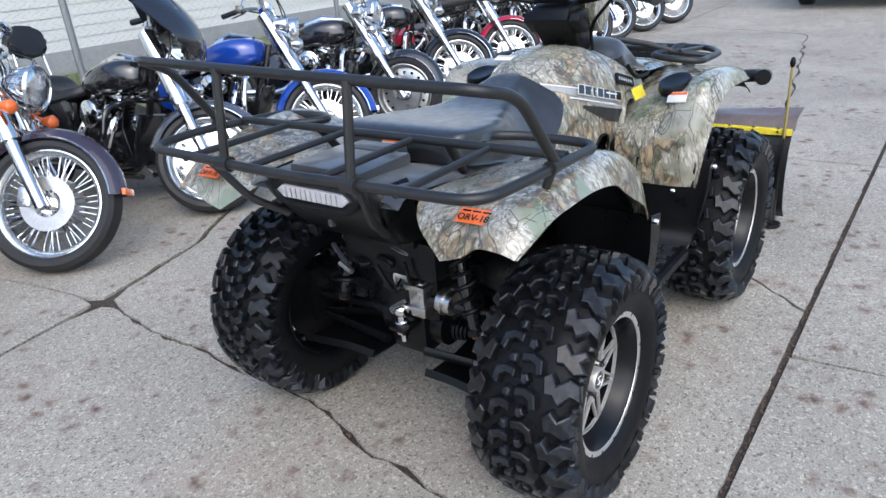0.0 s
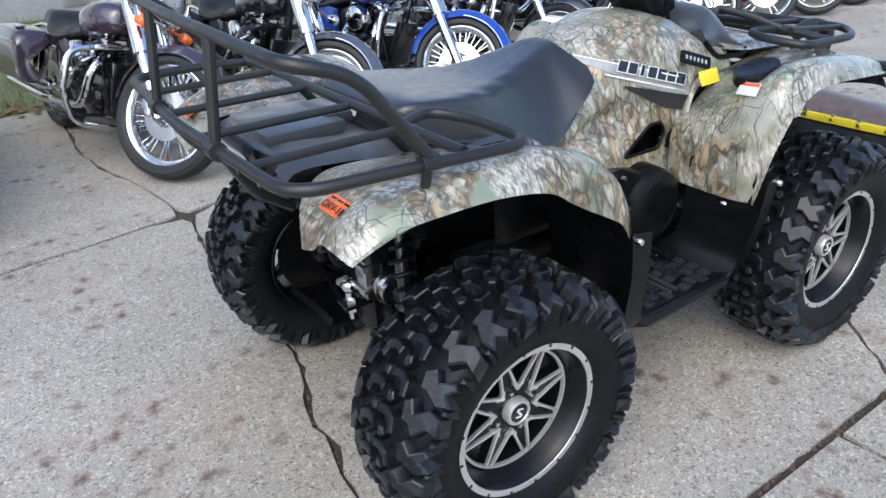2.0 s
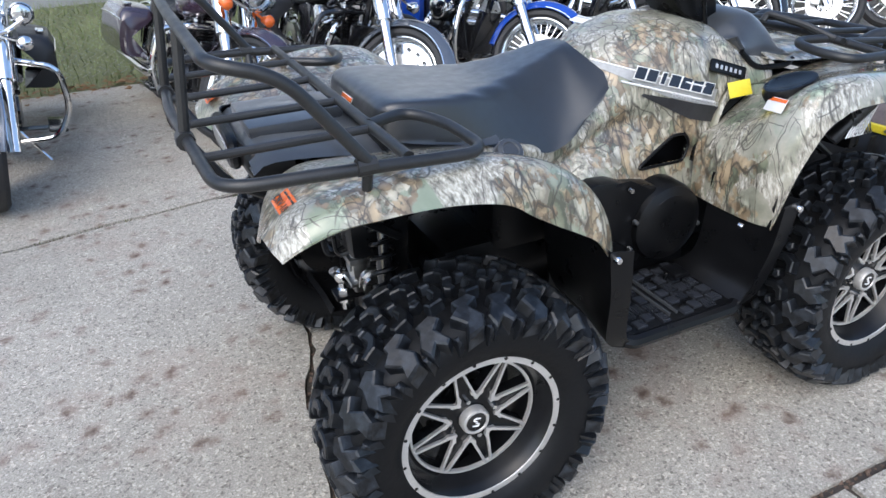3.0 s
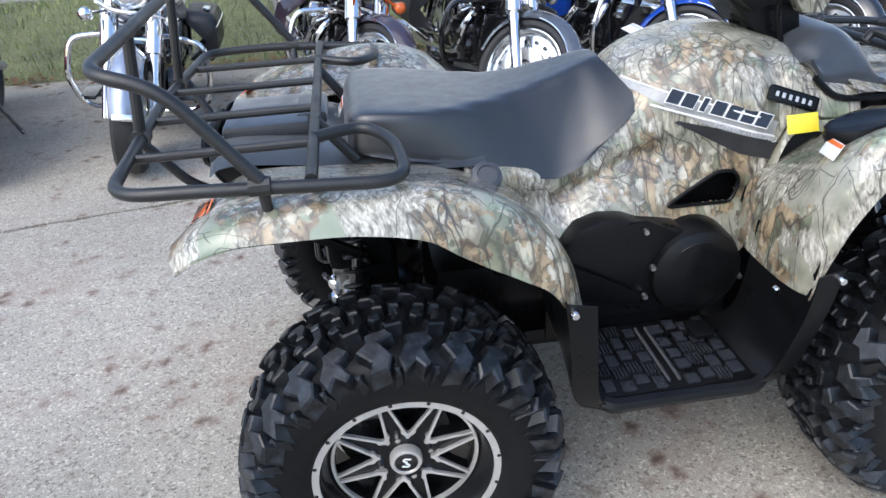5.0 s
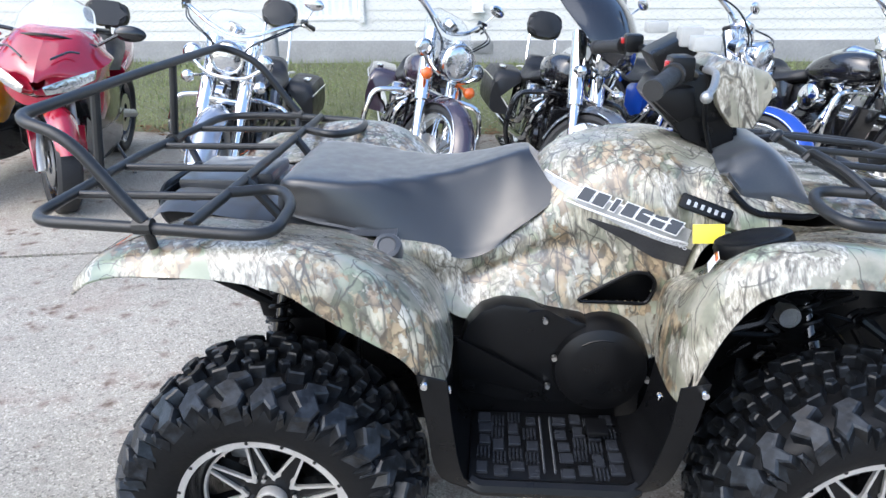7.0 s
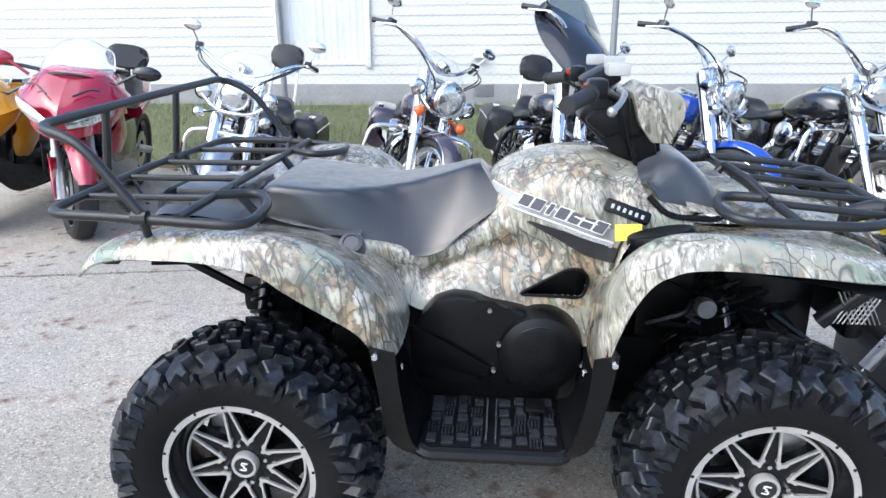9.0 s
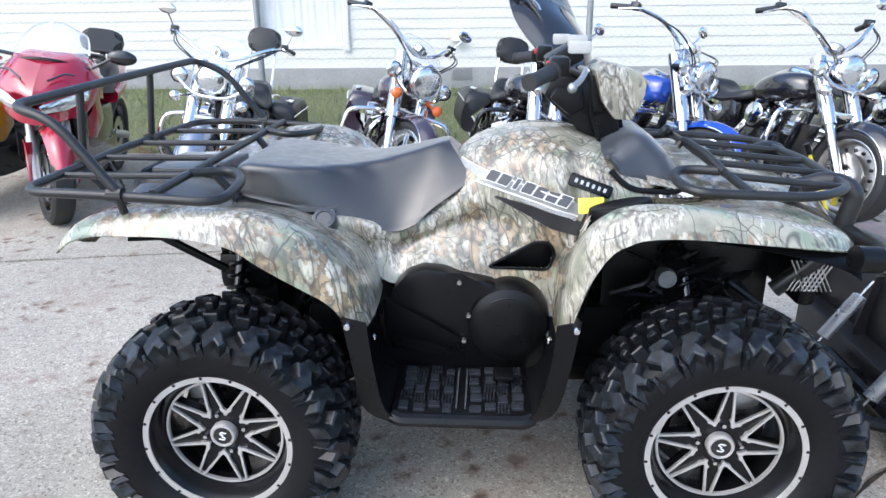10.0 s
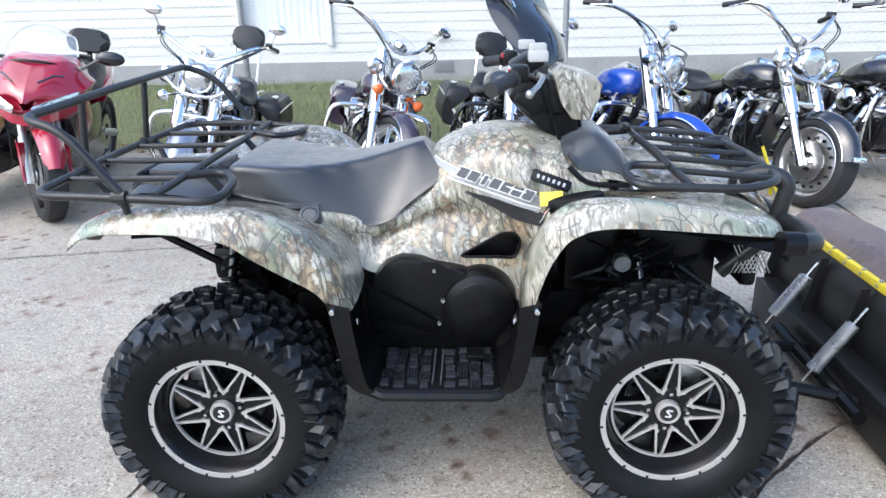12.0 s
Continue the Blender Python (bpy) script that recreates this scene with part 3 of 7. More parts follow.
def board(x0, x1, h):
    b = bmesh.new()
    pts = [(0.03, 0), (0.0145, 0), (0.022, h), (0.03, h)]
    lo = [b.verts.new((x0, y, q)) for y, q in pts]
    hi = [b.verts.new((x1, y, q)) for y, q in pts]
    for i in range(4):
        b.faces.new((lo[i], lo[(i + 1) % 4], hi[(i + 1) % 4], hi[i]))
    b.faces.new(lo[::-1]); b.faces.new(hi)
    return b
boards = {}
while z < 3.32:
    spans = [(-16.0, 18.0)] if z + course < WZ0 or z > WZ1 else [(-16.0, WX0), (WX1, 18.0)]
    for sp in spans:
        if sp not in boards:
            boards[sp] = part("siding_board", board(*sp, course + 0.004), SIDING, house, smooth=0, m=pose(0, 0, z))
        else:
            again(boards[sp], pose(0, 0, z))
    z += course
bm = bmesh.new()
prism(bm, [(-0.25, 3.40), (-0.25, 3.50), (4.0, 4.6), (8.4, 3.50), (8.4, 3.40)], 34.6, "x", -16.3)
part("roof", bm, plain("roof_grey", (0.12, 0.12, 0.12), 0.9), house)
window = part("window", box(bmesh.new(), ((WX0 + WX1) / 2, 0.07, WZ0 - 0.02), (WX1 - WX0 + 0.16, 0.12, 0.05), 0.006), WHITE_PAINT, house, "white framed window with lace curtain")
for c, s in ((((WX0 - 0.035), 0.0, (WZ0 + WZ1) / 2), (0.07, 0.05, WZ1 - WZ0 + 0.14)), (((WX1 + 0.035), 0.0, (WZ0 + WZ1) / 2), (0.07, 0.05, WZ1 - WZ0 + 0.14)), (((WX0 + WX1) / 2, 0.0, WZ1 + 0.035), (WX1 - WX0, 0.05, 0.07))):
    part("window_frame", box(bmesh.new(), c, s, 0.006), WHITE_PAINT, window)
GLASS, gn, gl, gb = material("window_glass")
gb.inputs["Base Color"].default_value = (0.9, 0.93, 0.95, 1)
gb.inputs["Roughness"].default_value = 0.03
gb.inputs["Transmission Weight"].default_value = 0.9
pane = part("pane", box(bmesh.new(), ((WX0 + WX1) / 2, 0.06, (WZ0 + WZ1) / 2), (WX1 - WX0, 0.006, WZ1 - WZ0)), GLASS, window, smooth=0)
pane.visible_shadow = False
CURTAIN = plain("lace_curtain", (0.72, 0.74, 0.78), 0.9, grain=40, vary=0.18, relief=0.2)
bm = bmesh.new()
prev = None
for i in range(61):
    x = WX0 + (WX1 - WX0) * i / 60
    y = 0.13 + 0.012 * math.sin(i * 1.3) + 0.006 * math.sin(i * 0.47)
    a, b2 = bm.verts.new((x, y, WZ0)), bm.verts.new((x, y, WZ1))
    if prev:
        bm.faces.new((prev[0], a, b2, prev[1]))
    prev = (a, b2)
thicken(bm, 0.002)
part("curtain", bm, CURTAIN, window)
vent = part("foundation_vent", box(bmesh.new(), (0.32, -0.012, 0.585), (0.26, 0.012, 0.15), 0.003), FOUNDATION, house, "louvred foundation vent")
for i in range(9):
    part("louvre", box(bmesh.new(), (0.22 + i * 0.026, -0.024, 0.585), (0.008, 0.014, 0.13)), FOUNDATION, vent, smooth=0)
bm = bmesh.new()
box(bm, (0.27, -0.02, 1.03), (0.13, 0.06, 0.09), 0.012)
box(bm, (0.27, -0.05, 0.98), (0.15, 0.08, 0.02), 0.006)
part("wall_vent_hood", bm, WHITE_PAINT, house, "small white vent hood")


# ---------------------------------------------------------------- the quad bike
atv = thing("quad_bike", "camouflage four-wheel quad bike with black racks standing on concrete", "quad bike")
HUB_Z = 0.332
TRACK = 0.503
WB = 1.253


def tyre_profile():
    """(across, radius) of the carcass, outer side positive."""
    return [(0.105, 0.190), (0.122, 0.203), (0.133, 0.235), (0.134, 0.265), (0.124, 0.291), (0.103, 0.306), (0.06, 0.313), (0, 0.315),
            (-0.06, 0.313), (-0.103, 0.306), (-0.124, 0.291), (-0.134, 0.265), (-0.133, 0.235), (-0.122, 0.203), (-0.105, 0.190)]


def surf(a):
    """The radius of the tread at a across, in metres from the middle."""
    prof = [(-0.140, 0.245), (-0.130, 0.286), (-0.105, 0.306), (-0.06, 0.313), (0, 0.315), (0.06, 0.313), (0.105, 0.306), (0.130, 0.286), (0.140, 0.245)]
    xs = [p[0] for p in prof]
    r = float(np.interp(a, xs, [p[1] for p in prof]))
    return r


def inset(outline, d):
    """The outline drawn in by d metres, on the unrolled tread."""
    k = 0.0055
    p = [(a, t * k) for a, t in outline]
    n = len(p)
    turn = 1 if sum(p[i - 1][0] * p[i][1] - p[i][0] * p[i - 1][1] for i in range(n)) > 0 else -1
    out = []
    for i in range(n):
        (ax, ay), (bx, by), (cx, cy) = p[i - 1], p[i], p[(i + 1) % n]
        n1, n2 = Vector((ay - by, bx - ax)).normalized() * turn, Vector((by - cy, cx - bx)).normalized() * turn
        mid = n1 + n2
        mid = mid / max(0.6, mid.length_squared / 2) if mid.length > 0.2 else n1
        out.append((bx + mid.x * d, (by + mid.y * d) / k))
    return out


def lug(outline, height, base=0.01):
    """One tread block: an outline of (across, angle in degrees) raised from the carcass with worn round edges."""
    b = bmesh.new()
    n = len(outline)
    rows = []
    outline = [(a, t * 22 / PITCH) for a, t in outline]
    for lift, draw in ((-base, -0.003), (height * 0.55, 0.0), (height * 0.88, 0.0012), (height, 0.0042)):
        ring = []
        for aa, tt in inset(outline, draw):
            over = max(0.0, abs(aa) - 0.10)
            r = surf(aa) + lift * (1 - min(0.75, over * 12))
            push = math.copysign(min(0.02, over * 0.5), aa) * min(1.0, lift / height) if lift > 0 else 0
            th = math.radians(tt)
            ring.append(b.verts.new((r * math.sin(th), aa + push, r * math.cos(th))))
        rows.append(ring)
    for i in range(3):
        for j in range(n):
            b.faces.new((rows[i][j], rows[i][(j + 1) % n], rows[i + 1][(j + 1) % n], rows[i + 1][j]))
    b.faces.new(rows[3])
    return b


PITCH = 26
STEP = 360 / PITCH


def flip(outline):
    return [(-a, t) for a, t in outline]


# hooked centre blocks, forked and plain shoulder blocks, small side knobs
HOOK = [(0.002, -5.6), (0.032, -6.6), (0.056, -4.0), (0.062, 2.6), (0.045, 4.2), (0.040, -0.4), (0.026, -2.0), (0.004, -1.0)]
SPUR = [(0.010, 2.4), (0.026, 1.6), (0.034, 4.8), (0.024, 7.2), (0.010, 6.4)]
FORK = [(0.066, -5.6), (0.082, -8.2), (0.098, -3.4), (0.115, -7.6), (0.131, -5.4), (0.134, 3.4), (0.120, 1.6), (0.106, 6.8), (0.092, 2.2), (0.074, 2.6)]
SHORT = [(0.074, -3.6), (0.094, -7.0), (0.108, -2.8), (0.124, -6.6), (0.131, -3.6), (0.123, 0.2), (0.133, 4.8), (0.117, 7.6), (0.099, 3.4), (0.084, 4.0)]
SIDE_KNOB = [(0.124, 6.6), (0.132, 6.2), (0.1345, 9.0), (0.124, 9.6)]


def wheel(x, side, front):
    """Tyre with its blocks and the alloy rim, the outer face towards side (-1: right)."""
    m = pose(x, side * TRACK, HUB_Z if front else HUB_Z - 0.008, 0, 0, 180 if side < 0 else 0)
    bm = bmesh.new()
    revolve(bm, tyre_profile(), 96)
    tyre = part("tyre", bm, RUBBER, atv, "knobbly black mud tyre", m=m)
    firsts = "blocks" not in LUGS
    if firsts:
        LUGS["blocks"] = [part("tread_block", lug(o, h), TREAD, tyre, smooth=28) for o, h in ((HOOK, 0.026), (flip(HOOK), 0.026), (FORK, 0.027), (flip(FORK), 0.027), (SIDE_KNOB, 0.014), (flip(SIDE_KNOB), 0.014), (SHORT, 0.024), (flip(SHORT), 0.024), (SPUR, 0.022), (flip(SPUR), 0.022))]
    for k, ob in enumerate(LUGS["blocks"]):
        off = (0, 0.5, 0.5, 0, 0.5, 0, 0.5, 0, 0.12, 0.62)[k] * STEP
        pick = {2: range(0, PITCH, 2), 3: range(0, PITCH, 2), 6: range(1, PITCH, 2), 7: range(1, PITCH, 2)}.get(k, range(PITCH))
        for i in pick:
            mm = pose(0, 0, 0, 0, i * STEP + off, 0)
            if i == pick[0] and firsts:
                ob.matrix_basis = mm
            else:
                again(ob, mm, tyre)

    def ring_of(key, make, count, start=0.0):
        """count alike pieces round the hub, on one mesh."""
        for i in range(count):
            mm = pose(0, 0, 0, 0, start + i * 360 / count, 0)
            if key not in LUGS:
                LUGS[key] = make()
                LUGS[key].matrix_basis = mm
            else:
                again(LUGS[key], mm, rim)

    # rim: deep black barrel with a machined lip
    bm = bmesh.new()
    revolve(bm, [(0.046, 0.148), (0.050, 0.157), (0.080, 0.168), (0.100, 0.1765), (0.1045, 0.181), (0.106, 0.197), (0.098, 0.200), (-0.10, 0.196), (-0.105, 0.185), (-0.09, 0.172), (-0.02, 0.160), (0.02, 0.148)], 72, closed=True)
    rim = part("rim", bm, RIM_BLACK, atv, "gloss black alloy rim with machined spokes", m=m)
    bm = bmesh.new()
    revolve(bm, [(0.1055, 0.1775), (0.1082, 0.1785), (0.1082, 0.1978), (0.1055, 0.1985)], 72, closed=True)
    part("rim_lip", bm, MACHINED, rim, "machined silver lip")
    ring_of("rivet", lambda: part("lip_bolt", cyl(bmesh.new(), (0.1885, 0.107, 0), (0.1885, 0.1092, 0), 0.0042, seg=8), GLOSS_BLACK, rim), 16, 6)
    q = radians(22.5)
    ri, ro = 0.056, 0.150
    turned_by = -5 if front else 14

    def bars():
        """A machined V: two thin bars that meet at the ring."""
        b = bmesh.new()
        for s in (-1, 1):
            p0, p1 = V(ri * math.cos(q), 0.054, s * ri * math.sin(q)), V(ro, 0.054, s * 0.0075)
            d = (p1 - p0).normalized()
            box(b, (p0 + p1) / 2, ((p1 - p0).length + 0.004, 0.009, 0.0064), 0.0012, Matrix((d, V(0, 1, 0), d.cross(V(0, 1, 0)))).transposed())
        for s in (-1, 1):
            c, z = ri * math.cos(q), s * ri * math.sin(q)
            prism(b, [(c - 0.004, z + 0.002 * s), (c + 0.016, z - s * 0.0095), (c + 0.022, z - s * 0.0075), (c + 0.013, z + 0.0035 * s), (c + 0.004, z + 0.0035 * s)], 0.0086, "y", 0.0497)
        return part("spoke", b, MACHINED, rim, "machined V-shaped spoke")

    def webs():
        b = bmesh.new()
        prism(b, [(0.028, -0.011), (ri * math.cos(q), -ri * math.sin(q) - 0.002), (ro + 0.004, -0.011), (ro + 0.004, 0.011), (ri * math.cos(q), ri * math.sin(q) + 0.002), (0.028, 0.011)], 0.026, "y", 0.023)
        return part("spoke_web", b, RIM_BLACK, rim)

    ring_of("bar", bars, 8, turned_by)
    ring_of("web", webs, 8, turned_by)
    bm = bmesh.new()
    revolve(bm, [(0.048, 0.1475), (0.0565, 0.1485), (0.0565, 0.1545), (0.048, 0.1565)], 64, closed=True)
    part("inner_ring", bm, MACHINED, rim)
    bm = bmesh.new()
    revolve(bm, [(0.0, 0.0), (0.0, 0.066), (0.022, 0.060), (0.040, 0.040), (0.050, 0.036), (0.056, 0.030), (0.056, 0.0)], 32)
    part("hub", bm, RIM_BLACK, rim)
    bm = bmesh.new()
    revolve(bm, [(0.05, 0.0), (0.05, 0.034), (0.068, 0.034), (0.0735, 0.031), (0.0735, 0.026), (0.071, 0.0245), (0.071, 0.0)], 32)
    part("centre_cap", bm, MACHINED, rim, "silver centre cap")
    bm = bmesh.new()
    revolve(bm, [(0.0712, 0.0), (0.0722, 0.0), (0.0722, 0.0238), (0.071, 0.0242)], 24)
    part("cap_face", bm, GLOSS_BLACK, rim)
    bm = bmesh.new()
    for s in (1, -1):
        tube(bm, rounded([(-s * 0.010, 0.0728, s * 0.008), (s * 0.003, 0.0728, s * 0.011), (s * 0.007, 0.0728, s * 0.006), (-s * 0.002, 0.0728, s * 0.0015)], 0.004), 0.0019, seg=6)
    part("cap_mark", bm, WHITE_PAINT, rim)
    ring_of("nut", lambda: part("lug_nut", cyl(bmesh.new(), (0.054, 0.045, 0), (0.054, 0.062, 0), 0.0075, 0.0055, seg=6), CHROME, rim), 4, turned_by)
    bm = bmesh.new()
    revolve(bm, [(-0.022, 0.04), (-0.016, 0.04), (-0.016, 0.104), (-0.022, 0.104)], 40, closed=True)
    part("brake_disc", bm, DARK_STEEL, rim, "drilled steel brake disc")
    # added black backing, stands in for the dark inside of the wheel
    bm = bmesh.new()
    revolve(bm, [(-0.055, 0.02), (-0.050, 0.02), (-0.046, 0.10), (-0.040, 0.143), (-0.046, 0.143), (-0.052, 0.10)], 40, closed=True)
    part("dark_backing", bm, BLACK_PLASTIC, rim, "black backing disc added to darken the wheel openings")
    ring_of("hole", lambda: part("disc_hole", cyl(bmesh.new(), (0.088, -0.024, 0), (0.088, -0.014, 0), 0.008, seg=8), GLOSS_BLACK, rim), 14)


LUGS = {}
for wx, front in ((0.0, False), (WB, True)):
    for sd in (-1, 1):
        wheel(wx, sd, front)

# seat
bm = bmesh.new()
S = []
for xt, zt, wt, xl, zl, wl in ((-0.048, 0.905, 0.14, -0.048, 0.885, 0.15), (-0.036, 0.938, 0.175, -0.042, 0.877, 0.19), (-0.005, 0.953, 0.200, -0.005, 0.870, 0.214), (0.06, 0.950, 0.208, 0.06, 0.855, 0.222), (0.13, 0.943, 0.203, 0.12, 0.845, 0.224), (0.20, 0.938, 0.182, 0.21, 0.822, 0.222), (0.28, 0.936, 0.142, 0.30, 0.797, 0.218), (0.36, 0.943, 0.108, 0.37, 0.774, 0.214), (0.44, 0.960, 0.085, 0.42, 0.765, 0.211), (0.495, 0.974, 0.067, 0.48, 0.793, 0.206), (0.535, 0.985, 0.055, 0.555, 0.853, 0.19), (0.562, 0.989, 0.040, 0.630, 0.905, 0.160)):
    def side(k, out=0.0):
        return (xt + (xl - xt) * k, wt + (wl - wt) * k + out, zt + (zl - zt) * k)
    S.append([(xt, 0, zt + 0.003), (xt, wt * 0.5, zt + 0.003), (xt, wt * 0.86, zt + 0.002), (xt, wt * 0.96, zt), side(0.03, 0.001), side(0.08, 0.003), side(0.2, 0.004), side(0.5, 0.005), side(0.86, 0.003), side(0.97), (xl, wl - 0.015, zl - 0.004), (xl, 0, zl - 0.004)])
seat_skin = loft(bm, S, 80, 60, mirror=True, ends=True).reshape(-1, 3)
part("seat", bm, VINYL, atv, "black vinyl saddle", smooth=50)


# centre body: tank cover and side panels
def low_edge(x):
    return float(np.interp(x, [-0.1, 0.32, 0.36, 0.42, 0.46, 0.51, 0.61, 0.72, 0.80, 0.84, 0.87, 0.90, 0.94, 1.06], [0.76, 0.745, 0.565, 0.615, 0.65, 0.668, 0.645, 0.605, 0.56, 0.50, 0.48, 0.62, 0.80, 0.82]))


bm = bmesh.new()
S = []
for x, zt, ys, zs, ym, zm in ((0.20, 0.84, 0.20, 0.83, 0.24, 0.80), (0.34, 0.82, 0.20, 0.80, 0.225, 0.76), (0.42, 0.80, 0.17, 0.78, 0.20, 0.745), (0.50, 0.86, 0.15, 0.83, 0.195, 0.765), (0.56, 0.93, 0.13, 0.885, 0.19, 0.80), (0.62, 0.990, 0.135, 0.93, 0.19, 0.83), (0.69, 1.020, 0.150, 0.963, 0.195, 0.85), (0.78, 1.038, 0.170, 0.985, 0.21, 0.86), (0.88, 1.036, 0.185, 0.98, 0.235, 0.862), (0.95, 1.018, 0.19, 0.965, 0.24, 0.862), (1.04, 0.985, 0.19, 0.94, 0.24, 0.86), (1.12, 0.95, 0.18, 0.92, 0.24, 0.85)):
    zl = low_edge(x)
    S.append([(x, 0, zt), (x, ys * 0.55, zt - (zt - zs) * 0.18), (x, ys, zs), (x, (ys + ym) / 2 + 0.012, (zs + zm) / 2 + 0.008), (x, ym, zm), (x, ym - 0.008, zm - 0.06 * (zm - zl) / 0.25), (x, 0.216, zm + (zl - zm) * 0.55), (x, 0.236, zl + 0.03), (x, 0.246, zl)])
grid_body = loft(bm, S, 150, 70, mirror=True)
VENT = [(0.673, 0.669), (0.74, 0.702), (0.808, 0.738), (0.846, 0.738), (0.864, 0.71), (0.848, 0.657), (0.79, 0.662)]


def inside(px, pz, poly):
    c = False
    for i in range(len(poly)):
        (x0, z0), (x1, z1) = poly[i - 1], poly[i]
        if (z0 > pz) != (z1 > pz) and px < (x1 - x0) * (pz - z0) / (z1 - z0) + x0:
            c = not c
    return c


holes = [f for f in bm.faces if inside(f.calc_center_median().x, f.calc_center_median().z, VENT)]
bmesh.ops.delete(bm, geom=holes, context="FACES")
thicken(bm, 0.003)
part("body_panel", bm, CAMO, atv, "camouflage tank cover and side panels", smooth=45)
flat_y = grid_body.reshape(-1, 3)


def body_y(x, z):
    """Half width of the body at x, z."""
    p = flat_y[(flat_y[:, 1] > 0.05)]
    d = (p[:, 0] - x) ** 2 + (p[:, 2] - z) ** 2
    return float(p[d.argmin(), 1])


for s in (-1, 1):
    bm = bmesh.new()
    tube(bm, rounded([(x, s * (body_y(x, z) + 0.001), z) for x, z in VENT], 0.02, True, 4), 0.0045, True, 8)
    part("vent_rim", bm, BLACK_PLASTIC, atv)
bm = bmesh.new()
box(bm, (0.62, 0, 0.64), (0.72, 0.32, 0.34), 0.05)
part("inner_frame_cover", bm, BLACK_PLASTIC, atv)


# fenders
SKIN = {}


def fender(name, crown, inner, outer, drop, side, label, sink=None):
    """A skin swept along its crown line; rows of crown (x, z), inner and outer half widths, and depth of the outer lip."""
    b = bmesh.new()
    c = np.array(crown, float)
    sink = sink or [0] * len(c)
    if side > 0 and name == "rear_fender":
        c[:, 1] += np.interp(c[:, 0], [-0.25, 0.0, 0.2, 0.34], [0, 0.040, 0.040, 0])
    t = np.gradient(c, axis=0)
    t /= np.linalg.norm(t, axis=1)[:, None]
    nrm = np.stack([t[:, 1], -t[:, 0]], 1)
    S = []
    for (x, z), (nx, nz), yi, yo, d, sk in zip(c, nrm, inner, outer, drop, sink):
        yc = yo - 0.045
        S.append([(x + nx * 0.008, side * yi, z + nz * 0.008 - sk), (x, side * (yi * 0.6 + yc * 0.4), z - sk * 0.68), (x, side * (yc - 0.04), z - sk * 0.06), (x + nx * 0.010, side * (yc + 0.012), z + nz * 0.010), (x + nx * (0.02 + d * 0.35), side * (yo - 0.010), z + nz * (0.02 + d * 0.35)), (x + nx * d, side * yo, z + nz * d)])
    SKIN[name, side] = loft(b, S, 70, 30)
    thicken(b, 0.004 * (1 if side > 0 else -1))
    return part(name, b, CAMO, atv, label, smooth=45)


REAR = [(-0.372, 0.832), (-0.328, 0.869), (-0.268, 0.897), (-0.20, 0.909), (-0.05, 0.916), (0.08, 0.910), (0.17, 0.888), (0.25, 0.848), (0.315, 0.788), (0.358, 0.714), (0.385, 0.62)]
FRONT = [(0.852, 0.57), (0.858, 0.68), (0.872, 0.775), (0.905, 0.86), (0.96, 0.912), (1.03, 0.930), (1.13, 0.927), (1.28, 0.908), (1.41, 0.882), (1.50, 0.856), (1.545, 0.830)]
RSINK = [0.046, 0.030, 0.028, 0.034, 0.055, 0.065, 0.065, 0.055, 0.03, 0.01, 0]
FSINK = [0, 0.01, 0.05, 0.115, 0.14, 0.12, 0.07, 0.03, 0, 0, 0]
for sd in (-1, 1):
    fender("rear_fender", REAR, [0.375, 0.29, 0.25, 0.24, 0.23, 0.22, 0.21, 0.21, 0.22, 0.24, 0.26], [0.56, 0.575, 0.58, 0.578, 0.575, 0.575, 0.575, 0.575, 0.575, 0.57, 0.56], [0.022, 0.030, 0.038, 0.046, 0.057, 0.074, 0.098, 0.104, 0.09, 0.06, 0.03], sd, "camouflage rear fender", RSINK)
    fender("front_fender", FRONT, [0.25, 0.24, 0.235, 0.23, 0.225, 0.22, 0.22, 0.22, 0.22, 0.22, 0.24], [0.53, 0.545, 0.555, 0.56, 0.565, 0.565, 0.565, 0.56, 0.55, 0.52, 0.48], [0.012, 0.03, 0.05, 0.065, 0.072, 0.068, 0.062, 0.055, 0.042, 0.03, 0.015], sd, "camouflage front fender", FSINK)
# black inner wheel arches
for cx, crown, nm in ((0.0, REAR, "rear_inner_arch"), (WB, FRONT, "front_inner_arch")):
    for sd in (-1, 1):
        bm = bmesh.new()
        S = []
        for n_, (x, z) in list(enumerate(crown))[3 if crown is REAR else 1:]:
            k = 0.02 / max(0.05, math.hypot(x - cx, z - HUB_Z))
            sk = FSINK[n_] if crown is FRONT else RSINK[n_]
            S.append([(x + (cx - x) * k, sd * y, z + (HUB_Z - z) * k - w_ * sk - dz_) for y, w_, dz_ in ((0.18, 1.2, 0), (0.27, 1.1, 0), (0.36, 0.75, 0), (0.44, 0.25, 0), (0.49, 0, 0.012), (0.525, 0, 0.055))])
        loft(bm, S, 40, 8)
        thicken(bm, 0.003)
        part(nm, bm, BLACK_PLASTIC, atv)

